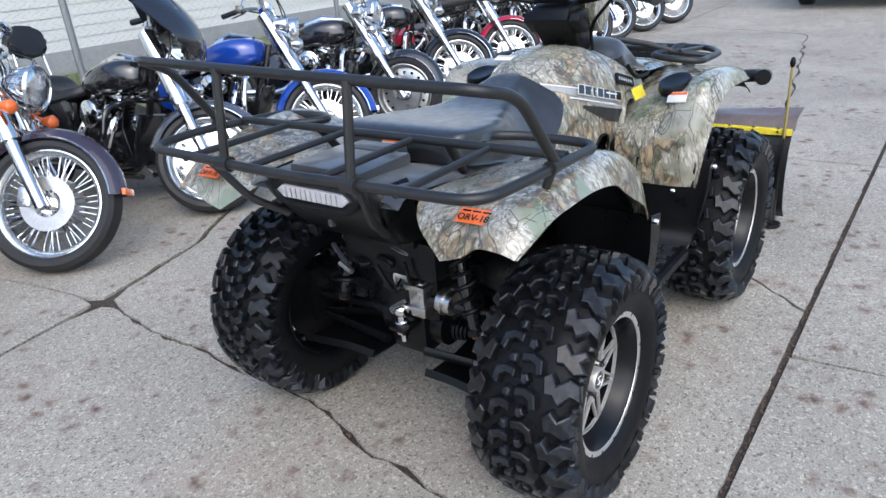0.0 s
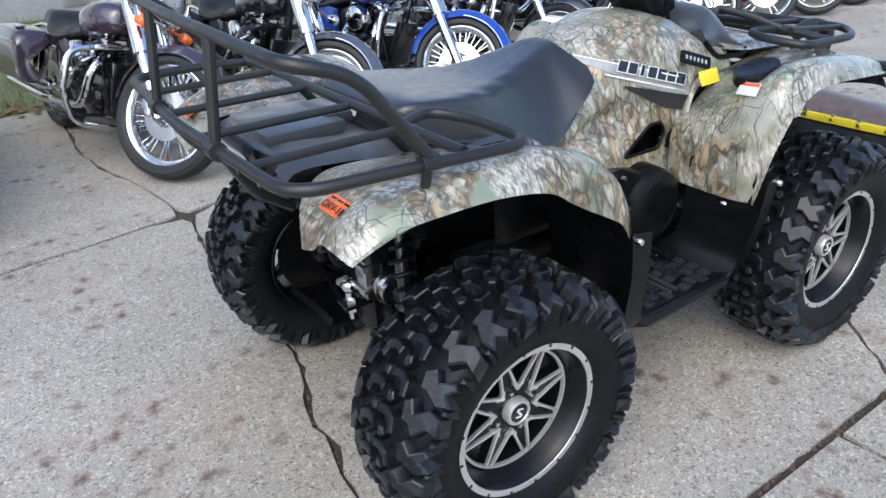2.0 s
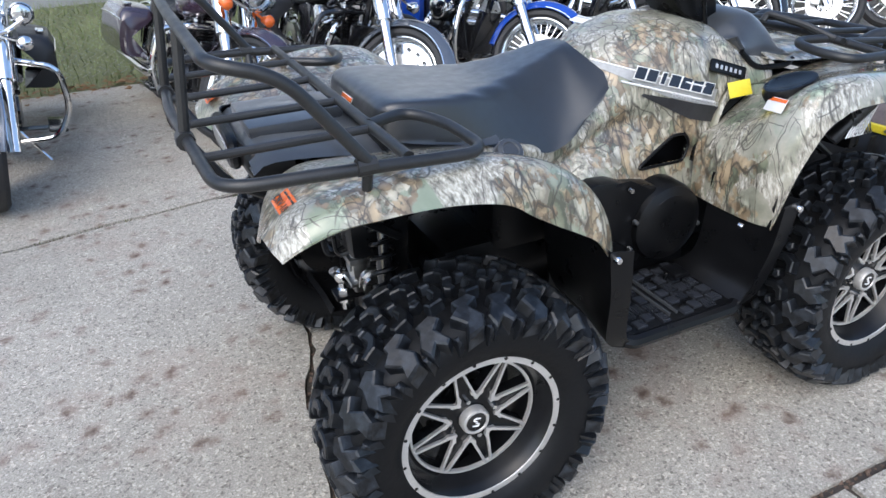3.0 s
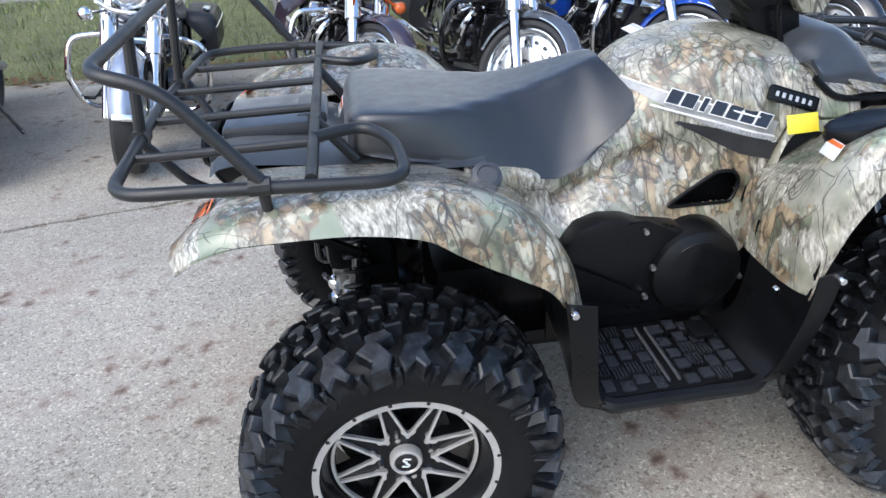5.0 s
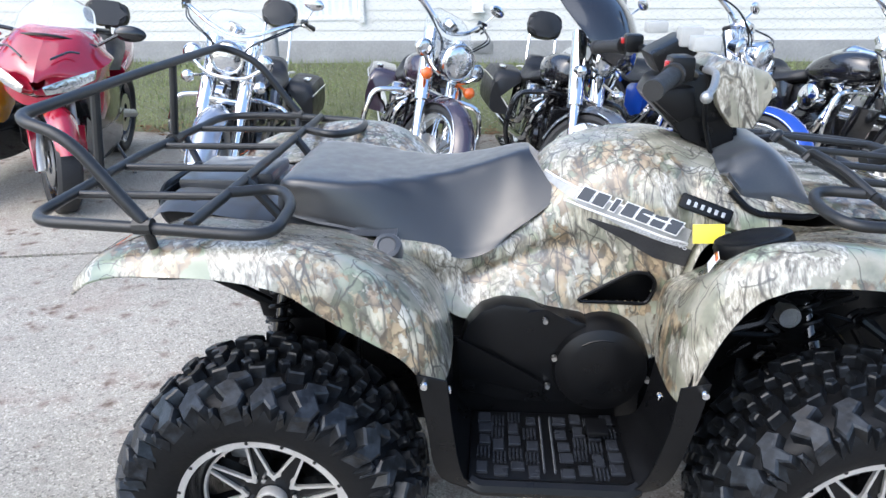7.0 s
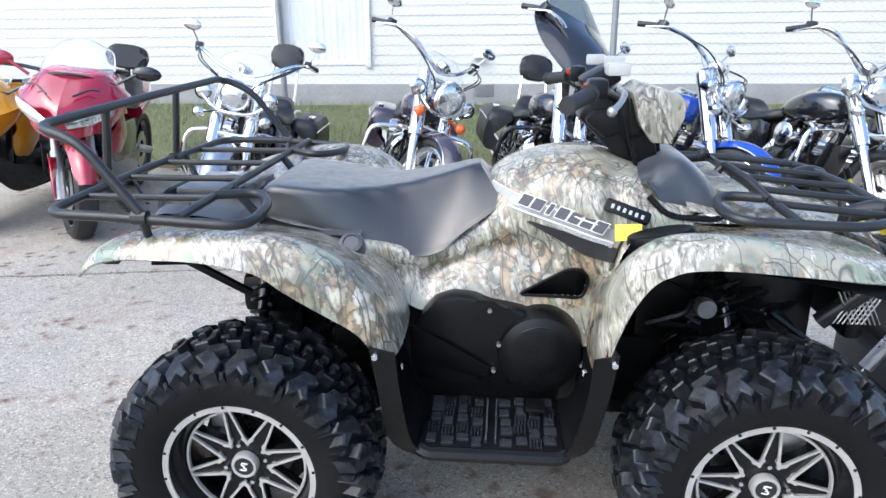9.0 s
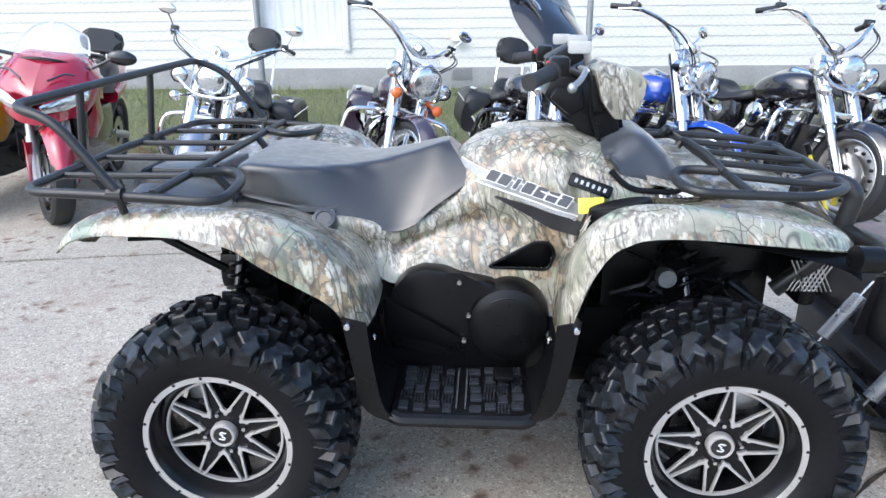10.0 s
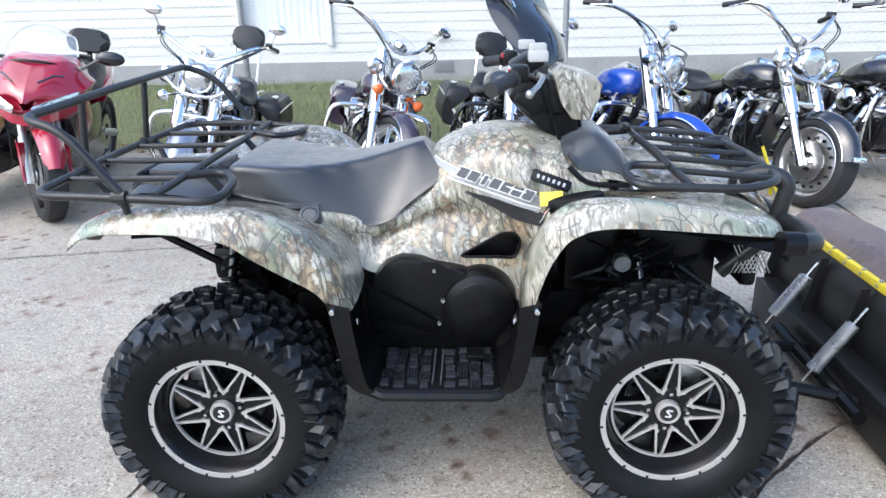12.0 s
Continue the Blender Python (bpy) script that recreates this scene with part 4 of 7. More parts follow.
# racks
RZ = 0.958
rear_rack = part("rear_rack", tube(bmesh.new(), rounded([(-0.105, -0.33, RZ), (-0.005, -0.27, RZ - 0.005), (0.048, -0.36, RZ - 0.012), (0.057, -0.545, RZ - 0.02), (-0.25, -0.55, RZ), (-0.435, -0.53, RZ), (-0.46, 0.0, RZ), (-0.435, 0.53, RZ), (-0.25, 0.55, RZ), (0.057, 0.545, RZ - 0.02), (0.048, 0.36, RZ - 0.012), (-0.005, 0.27, RZ - 0.005), (-0.105, 0.33, RZ)], 0.07, n=7), 0.0119, seg=12), TUBE_BLACK, atv, "black tubular steel rear rack")
part("cross_tube", tube(bmesh.new(), [(-0.105, -0.54, RZ - 0.002), (-0.105, 0.54, RZ - 0.002)], 0.0112, seg=12), TUBE_BLACK, rear_rack)
for y in (-0.345, -0.115, 0.115, 0.345):
    part("rack_bar", tube(bmesh.new(), [(-0.455, y, RZ - 0.004), (-0.105, y, RZ - 0.004)], 0.0091, seg=10), TUBE_BLACK, rear_rack)
part("hoop_rail", tube(bmesh.new(), rounded([(-0.185, -0.552, RZ + 0.01), (-0.31, -0.545, 1.13), (-0.415, -0.53, 1.158), (-0.425, 0.0, 1.172), (-0.415, 0.53, 1.185), (-0.31, 0.545, 1.14), (-0.185, 0.552, RZ + 0.01)], 0.09, n=8), 0.0119, seg=12), TUBE_BLACK, rear_rack, "raised rail across the back")
for y, zt in ((-0.225, 1.165), (0.185, 1.175)):
    part("upright", tube(bmesh.new(), [(-0.425, y, zt), (-0.452, y, RZ)], 0.0112, seg=10), TUBE_BLACK, rear_rack)
    part("clamp", tube(bmesh.new(), [(-0.452, y - 0.02, RZ), (-0.452, y + 0.02, RZ)], 0.019, seg=10), TUBE_BLACK, rear_rack)
for sd in (-1, 1):
    part("clamp", tube(bmesh.new(), [(-0.205, sd * 0.551, RZ), (-0.17, sd * 0.551, RZ)], 0.0165, seg=10), TUBE_BLACK, rear_rack)
    part("rack_foot", tube(bmesh.new(), [(-0.185, sd * 0.55, RZ), (-0.185, sd * 0.53, 0.905)], 0.010, seg=10), TUBE_BLACK, rear_rack)
    part("rack_leg", tube(bmesh.new(), rounded([(-0.450, sd * 0.245, RZ), (-0.385, sd * 0.205, 0.845), (-0.30, sd * 0.17, 0.78)], 0.03), 0.0105, seg=10), TUBE_BLACK, rear_rack)
    part("rack_leg", tube(bmesh.new(), [(-0.105, sd * 0.22, RZ), (-0.03, sd * 0.21, 0.86)], 0.012, seg=10), TUBE_BLACK, rear_rack)
FZ = 0.955
front_rack = part("front_rack", tube(bmesh.new(), rounded([(1.27, -0.27, FZ), (1.17, -0.24, FZ), (1.135, -0.34, FZ - 0.005), (1.16, -0.435, FZ - 0.015), (1.45, -0.42, FZ - 0.03), (1.57, -0.33, FZ - 0.03), (1.60, 0.0, FZ - 0.03), (1.57, 0.33, FZ - 0.03), (1.45, 0.42, FZ - 0.03), (1.16, 0.435, FZ - 0.015), (1.135, 0.34, FZ - 0.005), (1.17, 0.24, FZ), (1.27, 0.27, FZ)], 0.06, n=7), 0.0119, seg=12), TUBE_BLACK, atv, "black tubular steel front rack")
part("cross_tube", tube(bmesh.new(), rounded([(1.30, -0.43, FZ - 0.02), (1.265, -0.2, FZ + 0.01), (1.265, 0.2, FZ + 0.01), (1.30, 0.43, FZ - 0.02)], 0.1), 0.0112, seg=12), TUBE_BLACK, front_rack)
for y in (-0.32, -0.16, 0.0, 0.16, 0.32):
    part("rack_bar", tube(bmesh.new(), [(1.27, y, FZ), (1.585 - abs(y) * 0.05, y, FZ - 0.03)], 0.0091, seg=10), TUBE_BLACK, front_rack)
for sd in (-1, 1):
    part("rack_hoop", tube(bmesh.new(), rounded([(1.20, sd * 0.10, 0.985), (1.215, sd * 0.10, 1.005), (1.25, sd * 0.20, 0.985), (1.275, sd * 0.29, FZ)], 0.02), 0.011, seg=10), TUBE_BLACK, front_rack)
    part("rack_leg", tube(bmesh.new(), [(1.45, sd * 0.30, FZ - 0.03), (1.45, sd * 0.28, 0.86)], 0.012, seg=10), TUBE_BLACK, front_rack)

# front hood and dash cover
bm = bmesh.new()
loft(bm, [[(x, 0, z + 0.012), (x, 0.10, z + 0.008), (x, 0.19, z), (x, 0.26, z - 0.025)] for x, z in ((1.10, 0.93), (1.20, 0.915), (1.35, 0.905), (1.48, 0.885), (1.57, 0.85), (1.60, 0.80))], 30, 14, mirror=True)
thicken(bm, 0.003)
part("front_hood", bm, CAMO, atv, "camouflage front hood under the rack")
bm = bmesh.new()
loft(bm, [[(x, 0, zt), (x, 0.12, zt - 0.004), (x, w, zt - 0.03), (x + 0.01, w + 0.035, zl + 0.03), (x + 0.015, w + 0.03, zl)] for x, zt, w, zl in ((0.985, 1.00, 0.17, 0.955), (1.03, 1.022, 0.175, 0.905), (1.09, 1.035, 0.17, 0.885), (1.14, 1.005, 0.175, 0.885), (1.185, 0.955, 0.18, 0.885), (1.215, 0.90, 0.17, 0.875))], 30, 18, mirror=True)
thicken(bm, 0.003)
part("dash_cover", bm, DARK_PLASTIC, atv, "satin dark grey dash cover")
for sd in (-1, 1):
    bm = bmesh.new()
    tube(bm, rounded([(1.0, sd * 0.225, 0.945), (1.05, sd * 0.235, 0.895), (1.17, sd * 0.235, 0.888), (1.20, sd * 0.225, 0.90)], 0.04), 0.008, seg=10)
    part("dash_trim", bm, BLACK_PLASTIC, atv)
    # oval cap on the front fender
    bm = bmesh.new()
    revolve(bm, [(0, 0), (0.014, 0.0), (0.017, 0.045), (0.020, 0.052), (0.018, 0.060), (0.0, 0.064), (-0.02, 0.060)], 32, Matrix.Translation((1.0, sd * 0.400, 0.888)) @ Matrix.Rotation(radians(4 * sd), 4, "X") @ Matrix.Rotation(radians(-12), 4, "Y") @ Matrix.Diagonal((1.25, 0.85, 0.8, 1)) @ Matrix.Rotation(radians(90), 4, "X"))
    part("oval_cap", bm, BLACK_PLASTIC, atv, "black oval storage cap")
    # round plug near the seat
    bm = bmesh.new()
    revolve(bm, [(0.0, 0.0), (0.005, 0.0), (0.005, 0.019), (0.008, 0.022), (0.006, 0.031), (0.0, 0.034), (-0.03, 0.035)], 24, Matrix.Translation((0.237, sd * 0.302, 0.827)) @ Matrix.Rotation(radians(-42 * sd), 4, "X") @ Matrix.Rotation(radians(90), 4, "X"))
    part("round_plug", bm, DARK_PLASTIC, atv, "round dark plug")

# decals
DECAL_BASE = plain("decal_base", (0.30, 0.30, 0.29), 0.35, grain=60, vary=0.3, relief=0.0, coat=0.3)
GREY_DECAL = plain("decal_grey", (0.025, 0.025, 0.027), 0.4, grain=300, vary=0.4, relief=0.0)
for sd in (-1, 1):
    def on(x, z, off=0.003):
        return V(x, sd * (body_y(x, z) + off), z)
    bm = bmesh.new()
    rows = []
    for i in range(25):
        t = i / 24
        x = 0.600 + 0.325 * t
        zt = 0.952 - 0.098 * t
        h = 0.010 + 0.036 * min(1, t * 1.8)
        rows.append([bm.verts.new(on(x - 0.01 * k, zt - h * k, 0.0035)) for k in (0, 0.33, 0.66, 1)])
    for a, b in zip(rows, rows[1:]):
        for k in range(3):
            bm.faces.new((a[k], a[k + 1], b[k + 1], b[k]))
    thicken(bm, 0.001)
    part("name_decal", bm, DECAL_BASE, atv, "silver name decal on the tank side", smooth=60)
    bm = bmesh.new()
    rows = []
    for i in range(25):
        t = i / 24
        x, zt = 0.70 + 0.23 * t, 0.868 - 0.062 * t
        h = 0.004 + 0.040 * min(1, t * 1.5)
        rows.append([bm.verts.new(on(x - 0.008 * k, zt - h * k, 0.004)) for k in (0, 0.5, 1)])
    for a, b in zip(rows, rows[1:]):
        for k in range(2):
            bm.faces.new((a[k], a[k + 1], b[k + 1], b[k]))
    thicken(bm, 0.001)
    part("carbon_strip", bm, GREY_DECAL, atv, "dark mesh-pattern decal strip", smooth=60)
    bm = bmesh.new()
    tube(bm, [on(0.60 + 0.325 * t, 0.953 - 0.098 * t, 0.004) for t in np.linspace(0, 0.95, 16)], 0.0022, seg=6)
    tube(bm, [on(0.64 + 0.28 * t, 0.905 - 0.085 * t, 0.0045) for t in np.linspace(0, 1, 16)], 0.0028, seg=6)
    part("decal_edge", bm, CREAM, atv, "white edge lines of the decal")
    along = (on(0.90, 0.858) - on(0.68, 0.925)) * (1 if sd < 0 else -1)
    out = V(0, sd * 0.92, 0.38)
    p = on(0.785, 0.893, 0.008)
    if sd < 0:
        base_m = frame_at(p, along, out)
        for lift, grow, mt, nm, lb in ((0.0, 0.0022, CREAM, "name_outline", "white outline of a plain name mark"), (0.0012, 0.0, GLOSS_BLACK, "name_mark", "plain black slanted name mark")):
            for k in range(7):
                cx, hw, hh = -0.103 + 0.0345 * k, (0.0145 if k != 2 else 0.006) + grow, 0.0155 + grow
                sl = 0.25 * hh
                shape = [(cx - hw - sl, -hh), (cx + hw - sl, -hh), (cx + hw + sl, hh), (cx - hw + sl, hh)]
                bm = prism(bmesh.new(), shape, 0.0012, "z", lift)
                bm.transform(base_m)
                part(nm, bm, mt, atv, lb, smooth=0)
        words("lettering", "POWER STEERING", 0.0165, SILVER_PRINT, frame_at(on(0.845, 0.838, 0.008), along, out), atv, "small black lettering", 0.0006, 0.2, 1.1)
        bm = bmesh.new()
        pm = frame_at(on(0.948, 0.906, 0.005), on(1.0, 0.888) - on(0.892, 0.925), V(0, sd * 0.93, 0.36))
        box(bm, (0, 0, 0), (0.118, 0.034, 0.005), 0.006)
        bm.transform(pm)
        part("maker_badge", bm, BLACK_PLASTIC, atv, "black maker badge")
        bm = bmesh.new()
        for k in range(6):
            box(bm, (-0.040 + k * 0.016, 0, 0.003), (0.0075, 0.0115, 0.0012), 0.0004)
        bm.transform(pm)
        part("badge_mark", bm, SILVER_PRINT, atv, "plain pale marks on the badge")
        bm = bmesh.new()
        box(bm, (0, 0, 0), (0.066, 0.042, 0.0015), 0.0006)
        bm.transform(frame_at((0.945, -0.290, 0.866), (1, -0.20, 0.10), (-0.1, -0.9, 0.40)))
        part("price_tag", bm, YELLOW, atv, "yellow key tag on a wire")
        g = SKIN["front_fender", sd]
        d = ((g - [0.928, -0.440, 0.845]) ** 2).sum(2)
        gi, gj = np.unravel_index(d[2:-2, 2:-2].argmin(), d[2:-2, 2:-2].shape)
        gi, gj = gi + 2, gj + 2
        tu, tv = V(*(g[gi + 2, gj] - g[gi - 2, gj])), V(*(g[gi, gj + 2] - g[gi, gj - 2]))
        nn = tu.cross(tv).normalized()
        nn = nn if nn.z > 0 else -nn
        nn = (nn + V(-0.45, -0.25, 0)).normalized()
        lm = frame_at(V(*g[gi, gj]) + nn * 0.014, tv * (-1 if tv.y > 0 else 1) + tu * 0.3, nn) @ Matrix.Rotation(radians(-28), 4, "Z")
        for off, cy, sz, mt, nm in ((0.0, 0, (0.075, 0.036), CREAM, "warning_label"), (0.0012, 0.012, (0.073, 0.009), ORANGE, "label_heading")):
            bm = bmesh.new()
            box(bm, (0, cy, off), (*sz, 0.001), 0.0003)
            bm.transform(lm)
            part(nm, bm, mt, atv, "" if off else "white warning label with red heading")
    # registration sticker on the tail of the rear fender
    g2 = SKIN["rear_fender", sd]
    d2 = ((g2 - [-0.318, sd * 0.440, 0.868]) ** 2).sum(2)[2:-2, 2:-2]
    ri, rj = np.unravel_index(d2.argmin(), d2.shape)
    ri, rj = ri + 2, rj + 2
    n2 = V(*(g2[ri + 2, rj] - g2[ri - 2, rj])).cross(V(*(g2[ri, rj + 2] - g2[ri, rj - 2]))).normalized()
    n2 = n2 if n2.z > 0 else -n2
    sm = frame_at(V(*g2[ri, rj]) + n2 * 0.007, (0, -1, 0.02), n2)
    bm = bmesh.new()
    box(bm, (0, 0, 0), (0.085, 0.040, 0.001), 0.0004)
    bm.transform(sm)
    part("permit_sticker", bm, ORANGE, atv, "orange permit sticker on the rear fender")
    words("permit_lettering", "ORV-18", 0.023, GLOSS_BLACK, sm @ pose(0, -0.007, 0.0035), atv, "", 0.0004)
    bm = bmesh.new()
    for k in range(3):
        box(bm, (-0.025 + k * 0.025, 0.012, 0.001), (0.02, 0.004, 0.0006))
    bm.transform(sm)
    part("permit_small_print", bm, GLOSS_BLACK, atv)
# label on the back of the seat
for off, sz, mt, nm in ((0.0, (0.075, 0.034), CREAM, "seat_label"), (0.0012, (0.073, 0.010), ORANGE, "seat_label_heading")):
    bm = bmesh.new()
    box(bm, (0, 0.010 if off else 0, off), (*sz, 0.001), 0.0003)
    back_x = min(p[0] for p in seat_skin if abs(p[1]) < 0.04 and 0.90 < p[2] < 0.935)
    bm.transform(frame_at((back_x - 0.006, 0.0, 0.917), (0, -1, 0), (-0.92, 0, 0.40)))
    part(nm, bm, mt, atv, "" if off else "white warning label with red heading")

# labels on the tank top
for lx, ly, tilt in ((0.70, 0.10, 0.30),):
    lm = frame_at((lx, ly, float(np.interp(lx, [0.62, 0.69, 0.78], [0.990, 1.020, 1.038])) + 0.004 - 0.010 * abs(ly) / 0.1), (0, -1, 0), (-tilt, 0.6 * ly, 0.9))
    for off, cy, sz, mt, nm in ((0.0, 0, (0.075, 0.034), CREAM, "tank_label"), (0.0012, 0.009, (0.070, 0.006), SILVER_PRINT, "tank_label_print")):
        bm = bmesh.new()
        box(bm, (0, cy, off), (*sz, 0.001), 0.0003)
        bm.transform(lm)
        part(nm, bm, mt, atv, "" if off else "small white label on the tank top")

# rear deck, tail light and tail cover
bm = bmesh.new()
loft(bm, [[(x, 0, z), (x, 0.12, z), (x, 0.20, z - 0.008), (x, 0.262, z - 0.03)] for x, z in ((-0.335, 0.885), (-0.30, 0.905), (-0.20, 0.90), (-0.10, 0.885), (0.0, 0.86), (0.25, 0.85))], 24, 14, mirror=True)
thicken(bm, 0.003)
part("rear_deck", bm, DARK_PLASTIC, atv, "black plastic rear deck")
bm = bmesh.new()
box(bm, (-0.22, 0, 0.912), (0.19, 0.24, 0.03), 0.010)
box(bm, (-0.12, 0.0, 0.918), (0.07, 0.16, 0.03), 0.010)
part("toolbox_lid", bm, DARK_PLASTIC, atv, "black toolbox lid behind the seat")
bm = bmesh.new()
loft(bm, [[(x + 0.10, w * 1.05, z), (x + 0.03, w, z), (x, w * 0.85, z), (x - 0.004, 0, z)] for x, w, z in ((-0.338, 0.185, 0.905), (-0.342, 0.205, 0.875), (-0.335, 0.200, 0.84), (-0.305, 0.175, 0.79), (-0.255, 0.15, 0.735), (-0.20, 0.13, 0.70))], 24, 16, mirror=True)
thicken(bm, 0.004)
part("tail_cover", bm, BLACK_PLASTIC, atv, "black tail cover", smooth=50)
bm = bmesh.new()
prism(bm, [(-0.122, 0.874), (-0.098, 0.889), (0.098, 0.889), (0.122, 0.874), (0.098, 0.857), (-0.098, 0.857)], 0.022, "x", -0.366, 0.004)
light = part("tail_light", bm, plain("clear_tail_lens", (0.52, 0.51, 0.52), 0.15, grain=60, vary=0.25, relief=0.4, coat=0.8), atv, "clear tail light in a black housing")
bm = bmesh.new()
tube(bm, rounded([(-0.352, -0.142, 0.873), (-0.352, -0.105, 0.902), (-0.352, 0.105, 0.902), (-0.352, 0.142, 0.873), (-0.352, 0.105, 0.845), (-0.352, -0.105, 0.845)], 0.02, True), 0.014, True, 8)
part("light_housing", bm, BLACK_PLASTIC, light)
bm = bmesh.new()
for k in range(11):
    box(bm, (-0.3672, -0.085 + 0.017 * k, 0.873), (0.002, 0.0012, 0.028))
part("lens_rib", bm, CAST_ALU, light)
bm = bmesh.new()
box(bm, (-0.303, 0.01, 0.785), (0.012, 0.016, 0.030), 0.004)
part("latch", bm, DARK_PLASTIC, atv)

# frame, suspension, drive
for nm, c, z, bv, lb in (("engine_block", (0.62, 0, 0.42), (1.0, 0.30, 0.20), 0.05, "black engine and gearbox mass"), ("skid_plate", (0.62, 0, 0.33), (0.9, 0.44, 0.05), 0.015, "black plastic skid plate"), ("front_frame", (1.25, 0, 0.62), (0.5, 0.28, 0.34), 0.06, "black front frame"), ("rear_frame", (0.02, 0, 0.72), (0.34, 0.24, 0.14), 0.04, "black rear frame")):
    part(nm, box(bmesh.new(), c, z, bv), BLACK_PLASTIC, atv, lb)
for ax, s_ in ((0.0, -1), (WB, 1)):
    bm = bmesh.new()
    box(bm, (ax, 0, 0.36), (0.16, 0.14, 0.16), 0.03)
    cyl(bm, (ax, -0.11, 0.36), (ax, 0.11, 0.36), 0.06, seg=20)
    part("differential", bm, BLACK_PLASTIC, atv, "black differential housing")
    for sd in (-1, 1):
        bm = bmesh.new()
        cyl(bm, (ax, sd * 0.10, 0.36), (ax, sd * 0.47, 0.335), 0.016, seg=12)
        for k in range(6):
            cyl(bm, (ax, sd * (0.13 + k * 0.012), 0.358), (ax, sd * (0.138 + k * 0.012), 0.358), 0.036 - 0.003 * k, seg=16)
        part("drive_shaft", bm, BLACK_PLASTIC, atv)
        for dz, yb in ((0.27, 0.10), (0.44, 0.13)):
            bm = bmesh.new()
            tube(bm, [(ax - 0.09, sd * yb * 0.7, dz + 0.04), (ax, sd * 0.46, dz - 0.005), (ax + 0.09, sd * yb * 0.7, dz + 0.04)], 0.014, seg=8)
            part("suspension_arm", bm, BLACK_PLASTIC, atv)
        top = V(ax - 0.04 * s_ - 0.085 * (ax == 0), sd * 0.16, 0.74)
        bot = V(ax - 0.075 * (ax == 0), sd * (0.255 if ax == 0 else 0.335), 0.40)
        d = bot - top
        bm = bmesh.new()
        cyl(bm, top, bot, 0.014, seg=12)
        cyl(bm, top + d * 0.45, top + d * 0.98, 0.021, seg=14)
        shock = part("shock_absorber", bm, GLOSS_BLACK, atv, "black coil-over shock absorber")
        u = d.orthogonal().normalized()
        w = d.normalized().cross(u)
        pts = [top + d * (0.06 + 0.80 * i / 96) + (u * math.cos(i * 2 * math.pi / 12) + w * math.sin(i * 2 * math.pi / 12)) * 0.030 for i in range(97)]
        part("coil_spring", tube(bmesh.new(), pts, 0.0055, seg=6), BLACK_PLASTIC, shock)
        bm = bmesh.new()
        cyl(bm, bot - d.normalized() * 0.03, bot - d.normalized() * 0.012, 0.028, seg=14)
        part("spring_collar", bm, BLACK_PLASTIC, shock)
        part("preload_ring", cyl(bmesh.new(), bot - d.normalized() * 0.010, bot - d.normalized() * 0.006, 0.021, seg=14), ORANGE, shock, "thin orange ring")
        if ax == 0:
            # added black plate in place of the deep shade below the arms
            bm = bmesh.new()
            loft(bm, [[(-0.13, sd * y, z + 0.02), (-0.14, sd * y, z), (0.0, sd * y, z - 0.012), (0.10, sd * y, z), (0.10, sd * y, z + 0.02)] for y, z in ((0.10, 0.262), (0.20, 0.262), (0.30, 0.250), (0.40, 0.240))], 10, 10)
            thicken(bm, 0.005)
            part("arm_shade_plate", bm, BLACK_PLASTIC, atv, "black plate added for the darkness under the rear arms")
        bm = bmesh.new()
        box(bm, (ax, sd * 0.45, 0.345), (0.09, 0.05, 0.20), 0.015)
        part("wheel_knuckle", bm, BLACK_PLASTIC, atv)
        bm = bmesh.new()
        box(bm, (ax - 0.07 * s_ * -1, sd * 0.485, 0.42), (0.07, 0.05, 0.06), 0.012)
        part("brake_caliper", bm, CAST_ALU, atv)
for sd in (-1, 1):
    bm = bmesh.new()
    prof = [(0.0, 0.0)] + [(0.0165 * k, 0.044 if k % 2 else 0.030) for k in range(15)] + [(0.235, 0.0)]
    revolve(bm, prof, 16, Matrix.Translation((1.20, sd * 0.165, 0.715)) @ Matrix.Rotation(radians(-70 * sd), 4, "X") @ Matrix.Rotation(radians(0 if sd > 0 else 180), 4, "Z"))
    part("bump_bellows", bm, BLACK_PLASTIC, atv)
    bm = bmesh.new()
    revolve(bm, [(0, 0), (0.006, 0), (0.006, 0.018), (0.01, 0.018), (0.01, 0.025), (0.0, 0.027), (-0.03, 0.027)], 24, Matrix.Translation((1.171, sd * 0.240, 0.645)) @ Matrix.Rotation(radians(0 if sd > 0 else 180), 4, "Z"))
    part("steering_cap", bm, CAST_ALU, atv, "round dull metal cap in the wheel arch")
for k in range(26):
    q = random.Random(100 + k)
    p = V(1.10 + q.random() * 0.28, -0.19 - 0.04 * q.random(), 0.45 + q.random() * 0.24)
    bm = tube(bmesh.new(), rounded([p, p + V(q.uniform(-0.08, 0.08), q.uniform(-0.03, 0.0), q.uniform(-0.05, 0.05)), p + V(q.uniform(-0.14, 0.14), q.uniform(-0.02, 0.03), q.uniform(-0.1, 0.06))], 0.03), q.uniform(0.004, 0.010), seg=6)
    part("hose", bm, BLACK_PLASTIC if k % 9 else DARK_PLASTIC, atv, "black rubber hose")
for sd in (-1, 1):
    part("fender_stay", tube(bmesh.new(), [(-0.19, sd * 0.37, 0.80), (-0.05, sd * 0.295, 0.678)], 0.012, seg=8), BLACK_PLASTIC, atv, "black fender stay")
